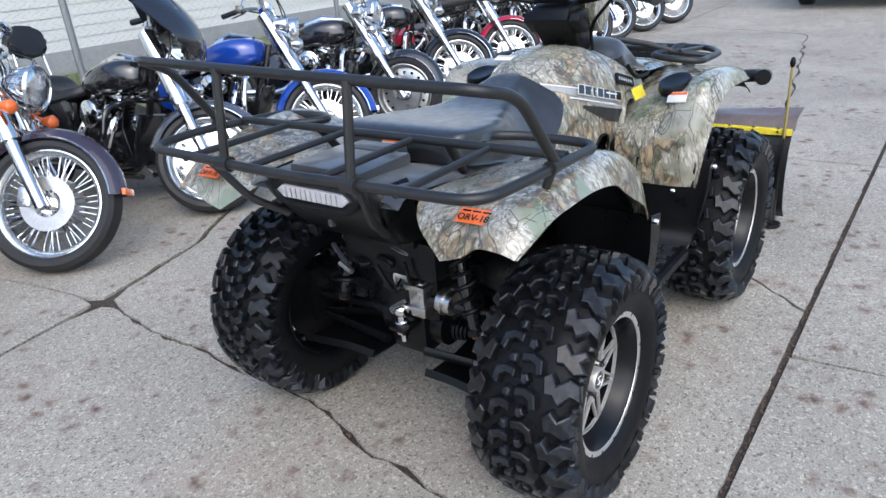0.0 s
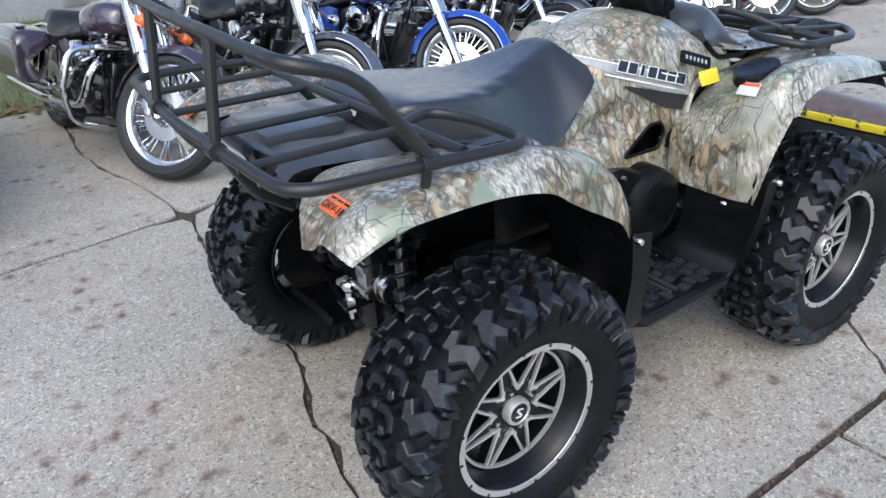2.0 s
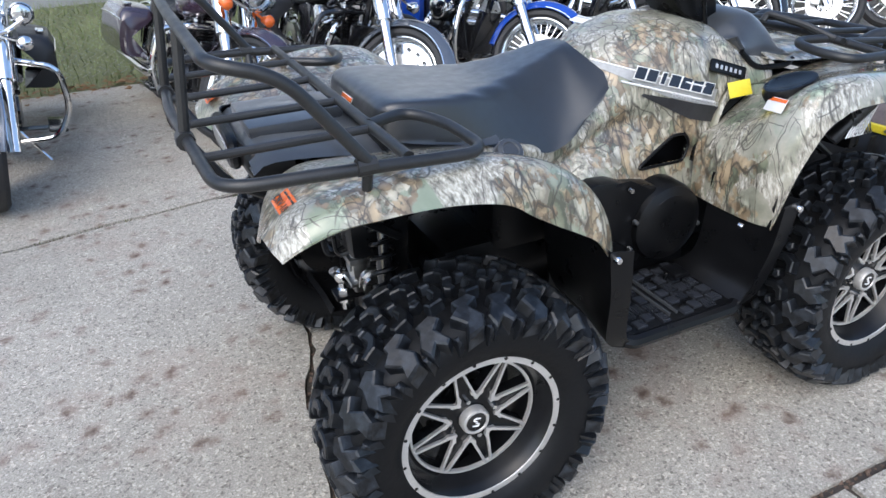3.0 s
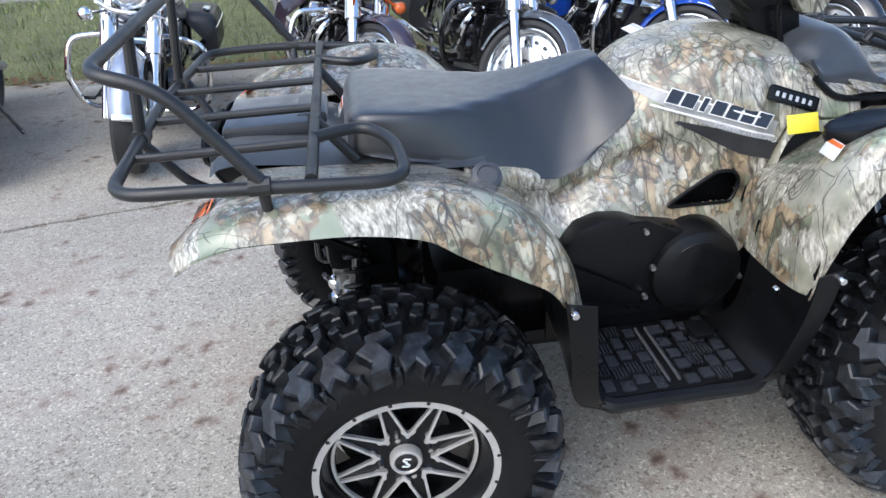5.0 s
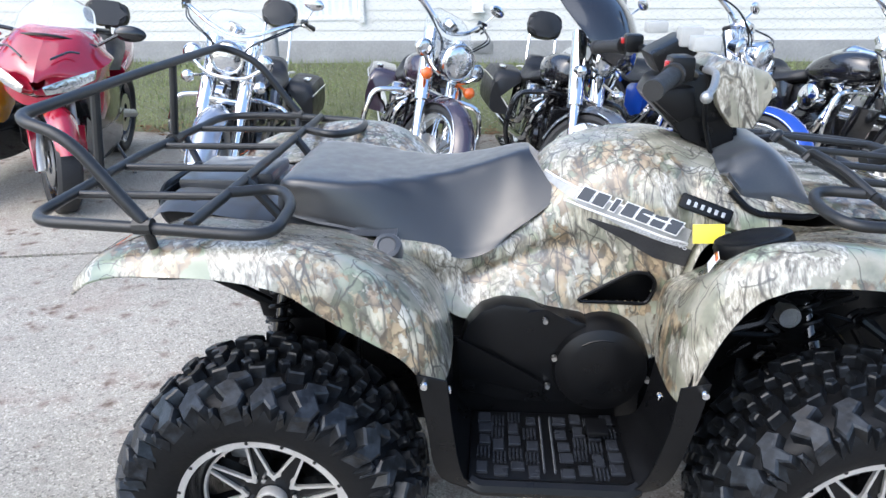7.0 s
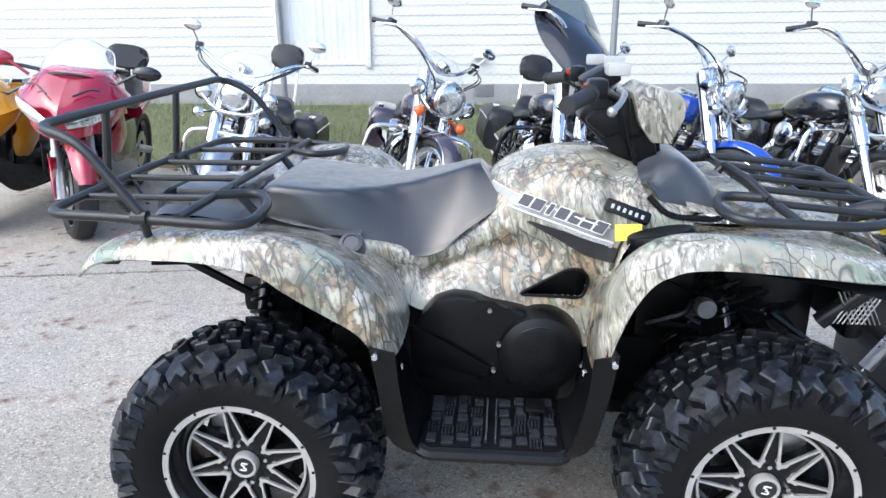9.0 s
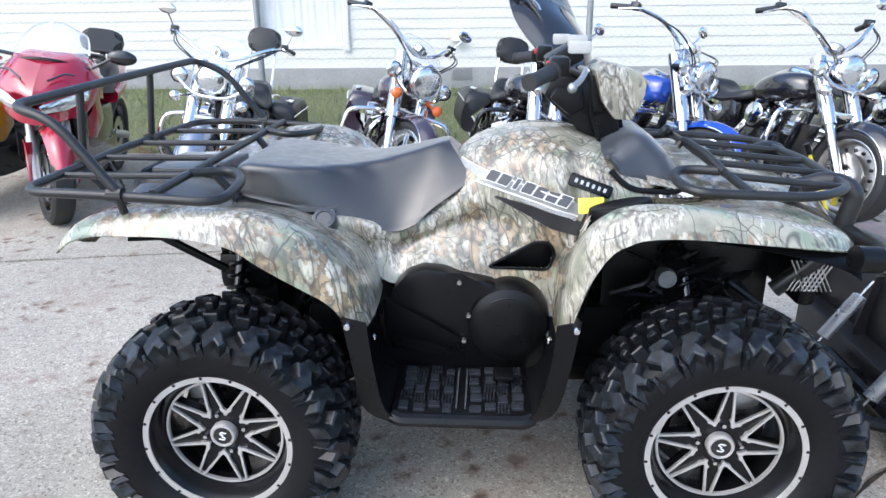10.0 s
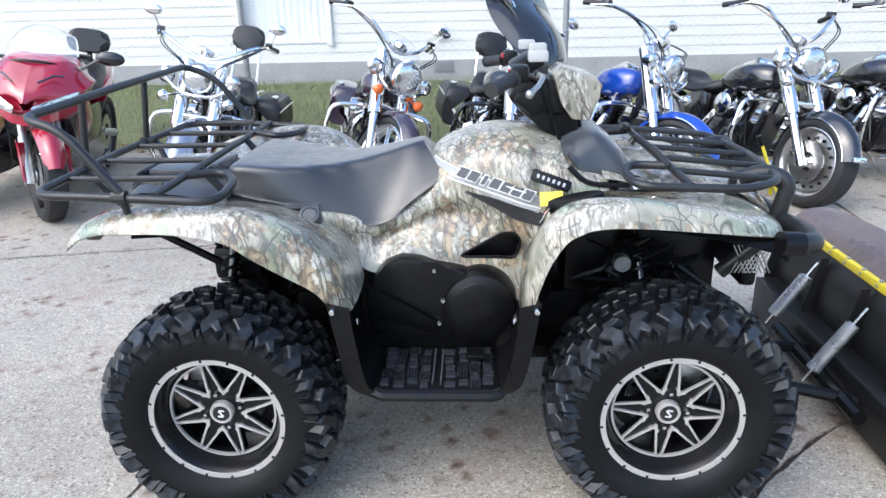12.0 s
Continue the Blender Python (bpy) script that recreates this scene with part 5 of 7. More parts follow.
# towing hitch
HX, HY = -0.122, -0.025
bm = bmesh.new()
box(bm, (HX + 0.035, HY, 0.398), (0.13, 0.06, 0.012), 0.003)
box(bm, (HX + 0.085, HY, 0.375), (0.03, 0.12, 0.10), 0.006)
hitch = part("tow_hitch", bm, BLACK_PLASTIC, atv, "black steel tow bracket")
bm = bmesh.new()
ball(bm, (HX, HY, 0.452), 0.024)
cyl(bm, (HX, HY, 0.404), (HX, HY, 0.437), 0.015, seg=14)
cyl(bm, (HX, HY, 0.404), (HX, HY, 0.416), 0.022, seg=6)
cyl(bm, (HX, HY, 0.35), (HX, HY, 0.392), 0.010, seg=12)
cyl(bm, (HX, HY, 0.376), (HX, HY, 0.391), 0.020, seg=6)
part("hitch_ball", bm, CHROME, hitch, "shiny chrome hitch ball")
bm = bmesh.new()
box(bm, (-0.09, -0.075, 0.49), (0.045, 0.055, 0.115), 0.010)
box(bm, (-0.098, -0.075, 0.53), (0.05, 0.075, 0.018), 0.005)
box(bm, (-0.098, -0.078, 0.465), (0.052, 0.070, 0.014), 0.005)
cyl(bm, (-0.10, -0.075, 0.505), (-0.118, -0.075, 0.505), 0.016, seg=14)
cyl(bm, (-0.075, -0.045, 0.535), (-0.075, 0.005, 0.54), 0.030, seg=18)
cyl(bm, (-0.075, -0.005, 0.54), (-0.075, 0.003, 0.54), 0.036, seg=18)
cyl(bm, (-0.075, -0.135, 0.49), (-0.075, -0.18, 0.485), 0.034, seg=18)
cyl(bm, (-0.075, -0.150, 0.489), (-0.075, -0.158, 0.488), 0.040, seg=18)
part("caliper_housing", bm, STEEL, atv, "silver cast housing at the rear axle")
bm = bmesh.new()
box(bm, (-0.02, 0.0, 0.50), (0.12, 0.26, 0.20), 0.04)
box(bm, (-0.05, 0.0, 0.62), (0.16, 0.34, 0.12), 0.03)
part("axle_carrier", bm, BLACK_PLASTIC, atv, "black rear axle carrier")
for k in range(9):
    q = random.Random(300 + k)
    p = V(-0.13 - 0.03 * q.random(), q.uniform(-0.2, 0.2), q.uniform(0.50, 0.68))
    part("hose", tube(bmesh.new(), rounded([p, p + V(q.uniform(-0.02, 0.02), q.uniform(-0.09, 0.09), q.uniform(-0.08, 0.02)), p + V(0.08, q.uniform(-0.14, 0.14), q.uniform(-0.14, 0.02))], 0.03), q.uniform(0.005, 0.009), seg=6), BLACK_PLASTIC if k % 4 else DARK_PLASTIC, atv, "black rubber hose")

# footwells
PAD = plain("pad_rubber", (0.026, 0.028, 0.033), 0.30, grain=200, vary=0.3, relief=0.2, spec=0.4)
for sd in (-1, 1):
    bm = bmesh.new()
    box(bm, (0.61, sd * 0.40, 0.362), (0.36, 0.26, 0.025), 0.006)
    well = part("footwell", bm, BLACK_PLASTIC, atv, "black ribbed foot tray")
    bm = bmesh.new()
    tube(bm, rounded([(0.435, sd * 0.525, 0.368), (0.455, sd * 0.535, 0.362), (0.775, sd * 0.535, 0.362), (0.795, sd * 0.525, 0.368)], 0.02), 0.018, seg=8)
    part("tray_edge", bm, BLACK_PLASTIC, well)
    for s_, xb, xt in ((-1, 0.435, 0.345), (1, 0.785, 0.885)):
        yi = 0.27 if s_ < 0 else 0.325
        bm = bmesh.new()
        loft(bm, [[(xb, sd * 0.27, 0.365), (xb, sd * 0.40, 0.365), (xb, sd * 0.53, 0.352)],
                  [(xb + s_ * 0.045, sd * yi, 0.43), (xb + s_ * 0.05, sd * 0.40, 0.42), (xb + s_ * 0.065, sd * 0.545, 0.40)],
                  [(xb + s_ * 0.07, sd * yi, 0.55), (xb + s_ * 0.075, sd * 0.40, 0.55), (xt - s_ * 0.006, sd * 0.57, 0.54)],
                  [(xb + s_ * 0.075, sd * yi, 0.66), (xb + s_ * 0.085, sd * 0.40, 0.66), (xt + s_ * 0.012, sd * 0.578, 0.665)]], 16, 10)
        thicken(bm, 0.004)
        g = part("mud_guard", bm, BLACK_PLASTIC, well, "black plastic mud guard")
        bm = bmesh.new()
        loft(bm, [[(xb, sd * 0.53, 0.352), (xb - s_ * 0.035, sd * 0.533, 0.352)], [(xb + s_ * 0.065, sd * 0.545, 0.40), (xb + s_ * 0.015, sd * 0.55, 0.40)], [(xt - s_ * 0.006, sd * 0.57, 0.54), (xt - s_ * 0.055, sd * 0.574, 0.54)], [(xt + s_ * 0.012, sd * 0.578, 0.665), (xt - s_ * 0.045, sd * 0.582, 0.655)]], 16, 4)
        thicken(bm, 0.004)
        part("guard_flange", bm, BLACK_PLASTIC, well)
        bm = bmesh.new()
        revolve(bm, [(0.0, 0.0), (0.006, 0.0), (0.004, 0.007), (0.0, 0.009), (-0.01, 0.009)], 12, Matrix.Translation((xt, sd * 0.588, 0.646)) @ Matrix.Rotation(radians(0 if sd > 0 else 180), 4, "Z"))
        part("bolt", bm, CHROME, well)
        bm = bmesh.new()
        revolve(bm, [(0.0, 0.0), (0.006, 0.0), (0.004, 0.006), (0.0, 0.008), (-0.01, 0.008)], 12, Matrix.Translation((xb + s_ * 0.05, sd * 0.47, 0.56)) @ Matrix.Rotation(radians(0 if sd > 0 else 180), 4, "Z"))
        part("bolt", bm, CHROME, well)
    bm = bmesh.new()
    box(bm, (0.61, sd * 0.262, 0.47), (0.46, 0.012, 0.22), 0.004)
    part("well_wall", bm, BLACK_PLASTIC, well)
    q = random.Random(5)
    for ix in range(9):
        for iy in range(5):
            cx, cy = 0.462 + ix * 0.037 + q.uniform(-0.004, 0.004), 0.302 + iy * 0.046 + (0.012 if ix % 2 else 0) + q.uniform(-0.004, 0.004)
            if abs(cx - 0.61) < 0.028:
                continue
            bm = bmesh.new()
            if q.random() < 0.45:
                for r_ in range(4):
                    box(bm, (cx + (r_ - 1.5) * 0.0085, sd * cy, 0.377), (0.0045, 0.034, 0.009))
            else:
                box(bm, (cx, sd * cy, 0.377), (q.uniform(0.024, 0.032), q.uniform(0.026, 0.038), 0.009), 0.002)
            part("tread_pad", bm, PAD, well, smooth=0)
    for cx in (0.598, 0.622):
        part("tread_rib", box(bmesh.new(), (cx, sd * 0.40, 0.378), (0.004, 0.20, 0.010)), DARK_PLASTIC, well, smooth=0)
    # drive belt cover of the engine
    bm = bmesh.new()
    prism(bm, [(0.405, 0.45), (0.40, 0.57), (0.415, 0.625), (0.45, 0.665), (0.50, 0.685), (0.56, 0.678), (0.60, 0.660), (0.645, 0.652), (0.70, 0.64), (0.66, 0.42), (0.50, 0.42)], sd * 0.07, "y", sd * 0.225, 0.014)
    part("belt_cover", bm, BLACK_PLASTIC, atv, "black belt drive cover")
    bm = bmesh.new()
    revolve(bm, [(0.0, 0.118), (0.06, 0.116), (0.085, 0.108), (0.095, 0.088), (0.098, 0.075), (0.102, 0.03), (0.102, 0.0)], 40, Matrix.Translation((0.735, sd * 0.225, 0.525)) @ Matrix.Rotation(radians(0 if sd > 0 else 180), 4, "Z"))
    clutch = part("clutch_cover", bm, BLACK_PLASTIC, atv, "round black clutch cover")
    bm = bmesh.new()
    tube(bm, [(0.735 + 0.085 * math.cos(radians(a)), sd * 0.318, 0.525 + 0.085 * math.sin(radians(a))) for a in range(75, 126, 10)], 0.004, seg=6)
    part("cover_rib", bm, BLACK_PLASTIC, clutch)
    for bx, bz in ((0.625, 0.552), (0.612, 0.475), (0.60, 0.65), (0.845, 0.50)):
        bm = bmesh.new()
        cyl(bm, (bx, sd * 0.30, bz), (bx, sd * 0.312, bz), 0.008, 0.006, seg=8)
        part("cover_bolt", bm, STEEL, clutch)
    bm = bmesh.new()
    loft(bm, [[(0.40, sd * 0.255, 0.40), (0.40, sd * 0.30, 0.50), (0.395, sd * 0.31, 0.60)], [(0.50, sd * 0.255, 0.40), (0.50, sd * 0.302, 0.48), (0.50, sd * 0.312, 0.545)], [(0.60, sd * 0.255, 0.40), (0.60, sd * 0.300, 0.44), (0.60, sd * 0.31, 0.485)]], 10, 8)
    thicken(bm, 0.004)
    part("heat_shield", bm, BLACK_PLASTIC, atv, "black slanted shield in the footwell")
    bm = bmesh.new()
    tube(bm, rounded([(0.70, sd * 0.36, 0.372), (0.70, sd * 0.36, 0.40), (0.735, sd * 0.37, 0.408)], 0.01), 0.006, seg=8)
    box(bm, (0.725, sd * 0.37, 0.408), (0.05, 0.06, 0.012), 0.004)
    part("brake_pedal", bm, BLACK_PLASTIC, atv)

# handlebar group
bm = bmesh.new()
tube(bm, rounded([(0.775, -0.40, 1.195), (0.855, -0.26, 1.215), (0.93, -0.10, 1.175), (0.93, 0.10, 1.175), (0.855, 0.26, 1.215), (0.775, 0.40, 1.195)], 0.06), 0.011, seg=10)
bar = part("handlebar", bm, BLACK_PLASTIC, atv, "black handlebar with grips and levers")
for sd in (-1, 1):
    d = V(0.08, -sd * 0.14, 0.02).normalized()
    p = V(0.768, sd * 0.405, 1.192)
    bm = bmesh.new()
    cyl(bm, p, p + d * 0.012, 0.0205, seg=16)
    cyl(bm, p + d * 0.012, p + d * 0.125, 0.0185, seg=16)
    cyl(bm, p + d * 0.118, p + d * 0.128, 0.024, seg=16)
    part("grip", bm, plain("grip_rubber", (0.022, 0.022, 0.022), 0.6, grain=300, vary=0.2, relief=0.4), bar, "dark ribbed rubber grip")
    bm = bmesh.new()
    box(bm, p + d * 0.165 + V(0.0, 0, 0.005), (0.05, 0.065, 0.05), 0.012)
    part("switch_box", bm, BLACK_PLASTIC, bar)
    bm = bmesh.new()
    box(bm, p + d * 0.16 + V(-0.024, 0, 0.012), (0.012, 0.018, 0.016), 0.003)
    part("switch", bm, RED_LENS, bar, "red kill switch")
    bm = bmesh.new()
    tube(bm, rounded([p + d * 0.17 + V(0.05, 0, 0.0), p + d * 0.12 + V(0.085, 0, 0.005), p + d * 0.05 + V(0.10, 0, -0.004), p + d * 0.0 + V(0.10, 0, -0.012)], 0.02), 0.0075, seg=8)
    ball(bm, p + d * 0.0 + V(0.10, 0, -0.012), 0.012, u=12, v=8)
    part("brake_lever", bm, CAST_ALU, bar, "silver brake lever")
    bm = bmesh.new()
    box(bm, p + d * 0.20 + V(0.035, 0, 0.045), (0.055, 0.05, 0.03), 0.006)
    part("fluid_reservoir", bm, MILKY, bar, "milky brake fluid reservoir")
    bm = bmesh.new()
    tube(bm, rounded([p + d * 0.18 + V(0.04, 0, 0), p + d * 0.24 + V(0.05, 0, -0.03), V(0.955, sd * 0.10, 1.09), V(0.99, sd * 0.095, 0.985)], 0.05), 0.006, seg=8)
    part("cable", bm, BLACK_PLASTIC, bar)
bm = bmesh.new()
prism(bm, [(0.825, 1.125), (0.845, 1.165), (0.90, 1.185), (0.965, 1.18), (1.03, 1.10), (1.05, 1.005), (0.985, 0.99), (0.925, 1.03)], 0.15, "y", -0.075, 0.016)
prism(bm, [(0.84, 1.12), (0.86, 1.15), (0.93, 1.155), (0.94, 1.09), (0.90, 1.07)], 0.22, "y", -0.11, 0.012)
part("handlebar_cover", bm, BLACK_PLASTIC, bar, "black handlebar cover")
bm = bmesh.new()
loft(bm, [[(0.98 + dx, 0, 1.0), (0.98 + dx, w, 1.0)] for dx, w in ((0.0, 0.05), (0.06, 0.06))], 4, 4)
loft(bm, [[(x, 0, z), (x - 0.01, w * 0.8, z), (x + 0.05, w, z), (x + 0.12, w * 0.7, z), (x + 0.12, 0, z)] for x, z, w in ((0.965, 0.97, 0.055), (0.94, 1.02, 0.06), (0.925, 1.08, 0.08))], 10, 12, mirror=True)
part("steering_stem_boot", bm, BLACK_PLASTIC, bar)
# instrument: box with a pale screen that faces the rider
bm = bmesh.new()
box(bm, (0.885, 0, 1.222), (0.10, 0.135, 0.055), 0.014, Matrix.Rotation(radians(-28), 3, "Y"))
meter = part("instrument", bm, BLACK_PLASTIC, bar, "black instrument with a grey screen")
bm = bmesh.new()
box(bm, (0.880, 0, 1.247), (0.065, 0.095, 0.006), 0.002, Matrix.Rotation(radians(-28), 3, "Y"))
part("screen", bm, plain("grey_screen", (0.30, 0.32, 0.30), 0.15, grain=30, vary=0.1, relief=0.0, coat=0.7), meter)
bm = bmesh.new()
box(bm, (0.915, -0.06, 1.262), (0.05, 0.05, 0.045), 0.006)
part("clear_box", bm, MILKY, bar, "small milky plastic box")
# head lamp nacelle
bm = bmesh.new()
prism(bm, [(0.962, 1.192), (0.99, 1.215), (1.085, 1.188), (1.108, 1.160), (1.092, 1.13), (1.074, 1.058), (1.02, 1.062), (0.985, 1.11)], 0.22, "y", -0.11, 0.007)
nac = part("headlamp_nacelle", bm, CAMO, bar, "camouflage headlamp housing")
bm = bmesh.new()
ball(bm, (1.078, 0, 1.125), 0.05, (0.35, 1.4, 0.75))
part("headlamp_lens", bm, CREAM, bar)

# front bumper
bm = bmesh.new()
for sd in (-1, 1):
    tube(bm, rounded([(1.48, sd * 0.20, 0.60), (1.60, sd * 0.24, 0.74), (1.63, sd * 0.25, 0.90), (1.57, sd * 0.22, 0.925), (1.50, sd * 0.21, 0.90)], 0.05), 0.024, seg=12)
tube(bm, rounded([(1.49, -0.575, 0.828), (1.575, -0.560, 0.820), (1.62, -0.42, 0.80), (1.62, -0.25, 0.785), (1.62, 0.25, 0.785), (1.62, 0.42, 0.80), (1.575, 0.560, 0.820), (1.49, 0.575, 0.828)], 0.05), 0.026, seg=12)
tube(bm, [(1.63, -0.25, 0.88), (1.63, 0.25, 0.88)], 0.018, seg=10)
bumper = part("front_bumper", bm, TUBE_BLACK, atv, "black tubular front bumper")
for sd in (-1, 1):
    bm = bmesh.new()
    cyl(bm, (1.480, sd * 0.577, 0.829), (1.535, sd * 0.569, 0.824), 0.030, seg=18)
    part("bumper_end", bm, BLACK_PLASTIC, bumper)
bm = bmesh.new()
box(bm, (1.56, 0, 0.66), (0.05, 0.46, 0.20), 0.02)
part("bumper_shell", bm, BLACK_PLASTIC, bumper)
bm = bmesh.new()
for k in range(9):
    for j in range(5):
        box(bm, (1.53, -0.24 + (0.015 if j % 2 else 0) - 0.0, 0.62 + j * 0.018), (0.004, 0.01, 0.004))
for k in range(7):
    tube(bm, [(1.50 + k * 0.012, -0.235, 0.61), (1.545 + k * 0.012, -0.235, 0.70)], 0.0025, seg=5)
    tube(bm, [(1.545 + k * 0.012, -0.235, 0.61), (1.50 + k * 0.012, -0.235, 0.70)], 0.0025, seg=5)
part("grille_mesh", bm, STEEL, bumper, "bright wire grille")
for c in ((1.515, 0.23, 0.885), (1.60, -0.20, 0.86)):
    part("winch_tag", box(bmesh.new(), c, (0.012, 0.008, 0.028), 0.002), YELLOW, bumper, "small yellow tag")

# ---------------------------------------------------------------- snow plough
plow = thing("snow_plough", "black snow plough blade with yellow strip before the quad bike", "snow plough", pose(2.1, 0.05, 0))
PLOW_STEEL = plain("plough_black", (0.011, 0.011, 0.0115), 0.4, grain=60, vary=0.4, relief=0.2, spec=0.4)
Y0, Y1 = -0.645, 0.70
bm = bmesh.new()
loft(bm, [[(0.06, y, 0.01), (0.0, y, 0.08), (-0.03, y, 0.22), (-0.015, y, 0.36), (0.03, y, 0.455)] for y in (Y0, Y0 * 0.4, 0.0, Y1 * 0.5, Y1)], 12, 24)
thicken(bm, 0.006)
part("blade", bm, PLOW_STEEL, plow, "black curved steel blade")
part("lower_beam", box(bmesh.new(), (-0.06, (Y0 + Y1) / 2, 0.115), (0.11, Y1 - Y0 - 0.05, 0.17), 0.01), PLOW_STEEL, plow, "black steel lower beam")
bm = bmesh.new()
box(bm, (0.015, (Y0 + Y1) / 2, 0.452), (0.022, Y1 - Y0, 0.030), 0.003)
strip = part("yellow_strip", bm, YELLOW, plow, "yellow steel strip")
for k in range(12):
    bm = bmesh.new()
    y = Y0 + 0.06 + k * (Y1 - Y0 - 0.12) / 11
    cyl(bm, (0.0, y, 0.455), (-0.004, y, 0.455), 0.007, seg=8)
    cyl(bm, (0.012, y, 0.464), (0.012, y, 0.474), 0.008, seg=6)
    part("strip_bolt", bm, STEEL, strip)
bm = bmesh.new()
loft(bm, [[(0.02, y, 0.462), (0.06, y, 0.50 + 0.008 * math.sin(y * 9)), (0.12, y, 0.52 + 0.012 * math.sin(y * 7 + 1)), (0.19, y, 0.525 + 0.016 * math.sin(y * 6))] for y in np.linspace(Y0 - 0.01, Y1, 9)], 40, 12)
thicken(bm, 0.006)
# black rubber lightened to brown: its warm reflection is put into the colour
part("rubber_flap", bm, plain("flap_rubber_with_reflection", (0.13, 0.10, 0.09), 0.32, grain=40, vary=0.4, relief=0.1), plow, "rubber snow flap with a brownish reflection in its colour")
bm = bmesh.new()
cyl(bm, (0.0, Y0 + 0.03, 0.40), (0.0, Y0 + 0.03, 0.77), 0.006, seg=10)
cyl(bm, (0.0, Y0 + 0.03, 0.44), (0.0, Y0 + 0.03, 0.47), 0.010, seg=8)
rod = part("marker_rod", bm, plain("brass_rod", (0.42, 0.33, 0.10), 0.4, 0.4, grain=80, vary=0.2), plow, "yellowish marker rod")
bm = bmesh.new()
ball(bm, (0.0, Y0 + 0.03, 0.78), 0.013, (1, 1, 1.9), 12, 8)
part("rod_knob", bm, BLACK_PLASTIC, rod)
bm = bmesh.new()
cyl(bm, (0.0, Y1 - 0.03, 0.42), (-0.165, Y1 - 0.02, 0.80), 0.007, seg=10)
rod = part("marker_rod", bm, YELLOW, plow, "yellow leaning marker rod")
part("rod_knob", cyl(bmesh.new(), (-0.163, Y1 - 0.02, 0.797), (-0.182, Y1 - 0.02, 0.838), 0.011, 0.013, seg=12), BLACK_PLASTIC, rod)
for y in (Y0 + 0.02, -0.30, 0.0, 0.30, Y1 - 0.02):
    bm = bmesh.new()
    prism(bm, [(-0.028, 0.02), (-0.025, 0.22), (0.0, 0.43), (-0.03, 0.43), (-0.075, 0.22), (-0.05, 0.03)], 0.008, "y", y)
    part("rib", bm, PLOW_STEEL, plow)
for y, top, bot in ((0.24, (-0.09, 0.41), (-0.23, 0.19)), (-0.09, (-0.07, 0.37), (-0.22, 0.13))):
    a, b = V(top[0], y, top[1]), V(bot[0], y, bot[1])
    d = b - a
    u = V(0, 1, 0)
    w = d.normalized().cross(u)
    bm = bmesh.new()
    pts = [a + d * (0.14 + 0.72 * i / 280) + (u * math.cos(i * 2 * math.pi / 10) + w * math.sin(i * 2 * math.pi / 10)) * 0.021 for i in range(281)]
    tube(bm, [a - d * 0.12, a + d * 0.14] + pts + [b - d * 0.14, b + d * 0.05], 0.0042, seg=6)
    part("trip_spring", bm, ZINC, plow, "bright coil trip spring")
bm = tube(bmesh.new(), [(-0.16, -0.34, 0.13), (-0.16, 0.30, 0.13)], 0.026, seg=8)
push = part("push_frame", bm, BLACK_PLASTIC, plow, "black push frame")
for y in (-0.24, 0.14):
    part("push_arm", tube(bmesh.new(), rounded([(-0.05, y, 0.12), (-0.30, y * 0.8, 0.15), (-0.80, y * 0.7, 0.26)], 0.1), 0.022, seg=8), BLACK_PLASTIC, push)
for y in (Y0 + 0.03, Y1 - 0.03):
    bm = bmesh.new()
    cyl(bm, (-0.07, y, 0.008), (-0.07, y, 0.02), 0.045, seg=18)
    cyl(bm, (-0.07, y, 0.02), (-0.07, y, 0.14), 0.012, seg=10)
    part("skid_shoe", bm, PLOW_STEEL, plow)


# ---------------------------------------------------------------- motorcycles
def paint(name, color, rough=0.16, flake=0.0):
    return plain(name, color, rough, flake, grain=20, vary=0.12, relief=0.0, coat=1.0)


P_PLUM = paint("plum_paint", (0.035, 0.022, 0.034))
P_BLACK = paint("black_paint", (0.010, 0.010, 0.012))
P_BLUE = paint("blue_paint", (0.012, 0.055, 0.34))
P_NAVY = paint("navy_paint", (0.012, 0.025, 0.14))
P_RED = paint("red_paint", (0.34, 0.009, 0.030))
P_YELLOW = paint("amber_paint", (0.75, 0.36, 0.01))
P_SILVER = paint("silver_blue_paint", (0.32, 0.35, 0.42), 0.2, 0.5)
P_GREY = paint("grey_paint", (0.10, 0.11, 0.13), 0.2, 0.3)
LEATHER = plain("black_leather", (0.014, 0.014, 0.015), 0.42, grain=160, vary=0.3, relief=0.3)
TYRE_ROAD = plain("road_tyre", (0.016, 0.016, 0.017), 0.6, grain=80, vary=0.35, relief=0.3)
WHITE_RIM = plain("polished_rim", (0.75, 0.78, 0.80), 0.12, 0.9, grain=30, vary=0.06, relief=0.0)
LENS, ln_, ll_, lb_ = material("lamp_glass")
lb_.inputs["Base Color"].default_value = (0.70, 0.72, 0.74, 1)
lb_.inputs["Roughness"].default_value = 0.10
lb_.inputs["Metallic"].default_value = 0.95
lb_.inputs["Coat Weight"].default_value = 1.0
_v = coords(ln_, ll_)
_n = noise_tex(ln_, ll_, _v, 38, 2)
bump(ln_, ll_, lb_, _n.outputs[0], 0.35, 0.012)
CLEAR, cn_, cl_, cb_ = material("clear_screen")
cb_.inputs["Base Color"].default_value = (0.93, 0.95, 0.96, 1)
cb_.inputs["Roughness"].default_value = 0.04
cb_.inputs["IOR"].default_value = 1.2
cb_.inputs["Transmission Weight"].default_value = 0.95
SMOKE, sn_, sl_, sb_ = material("smoked_screen")
sb_.inputs["Base Color"].default_value = (0.25, 0.30, 0.32, 1)
sb_.inputs["Roughness"].default_value = 0.04
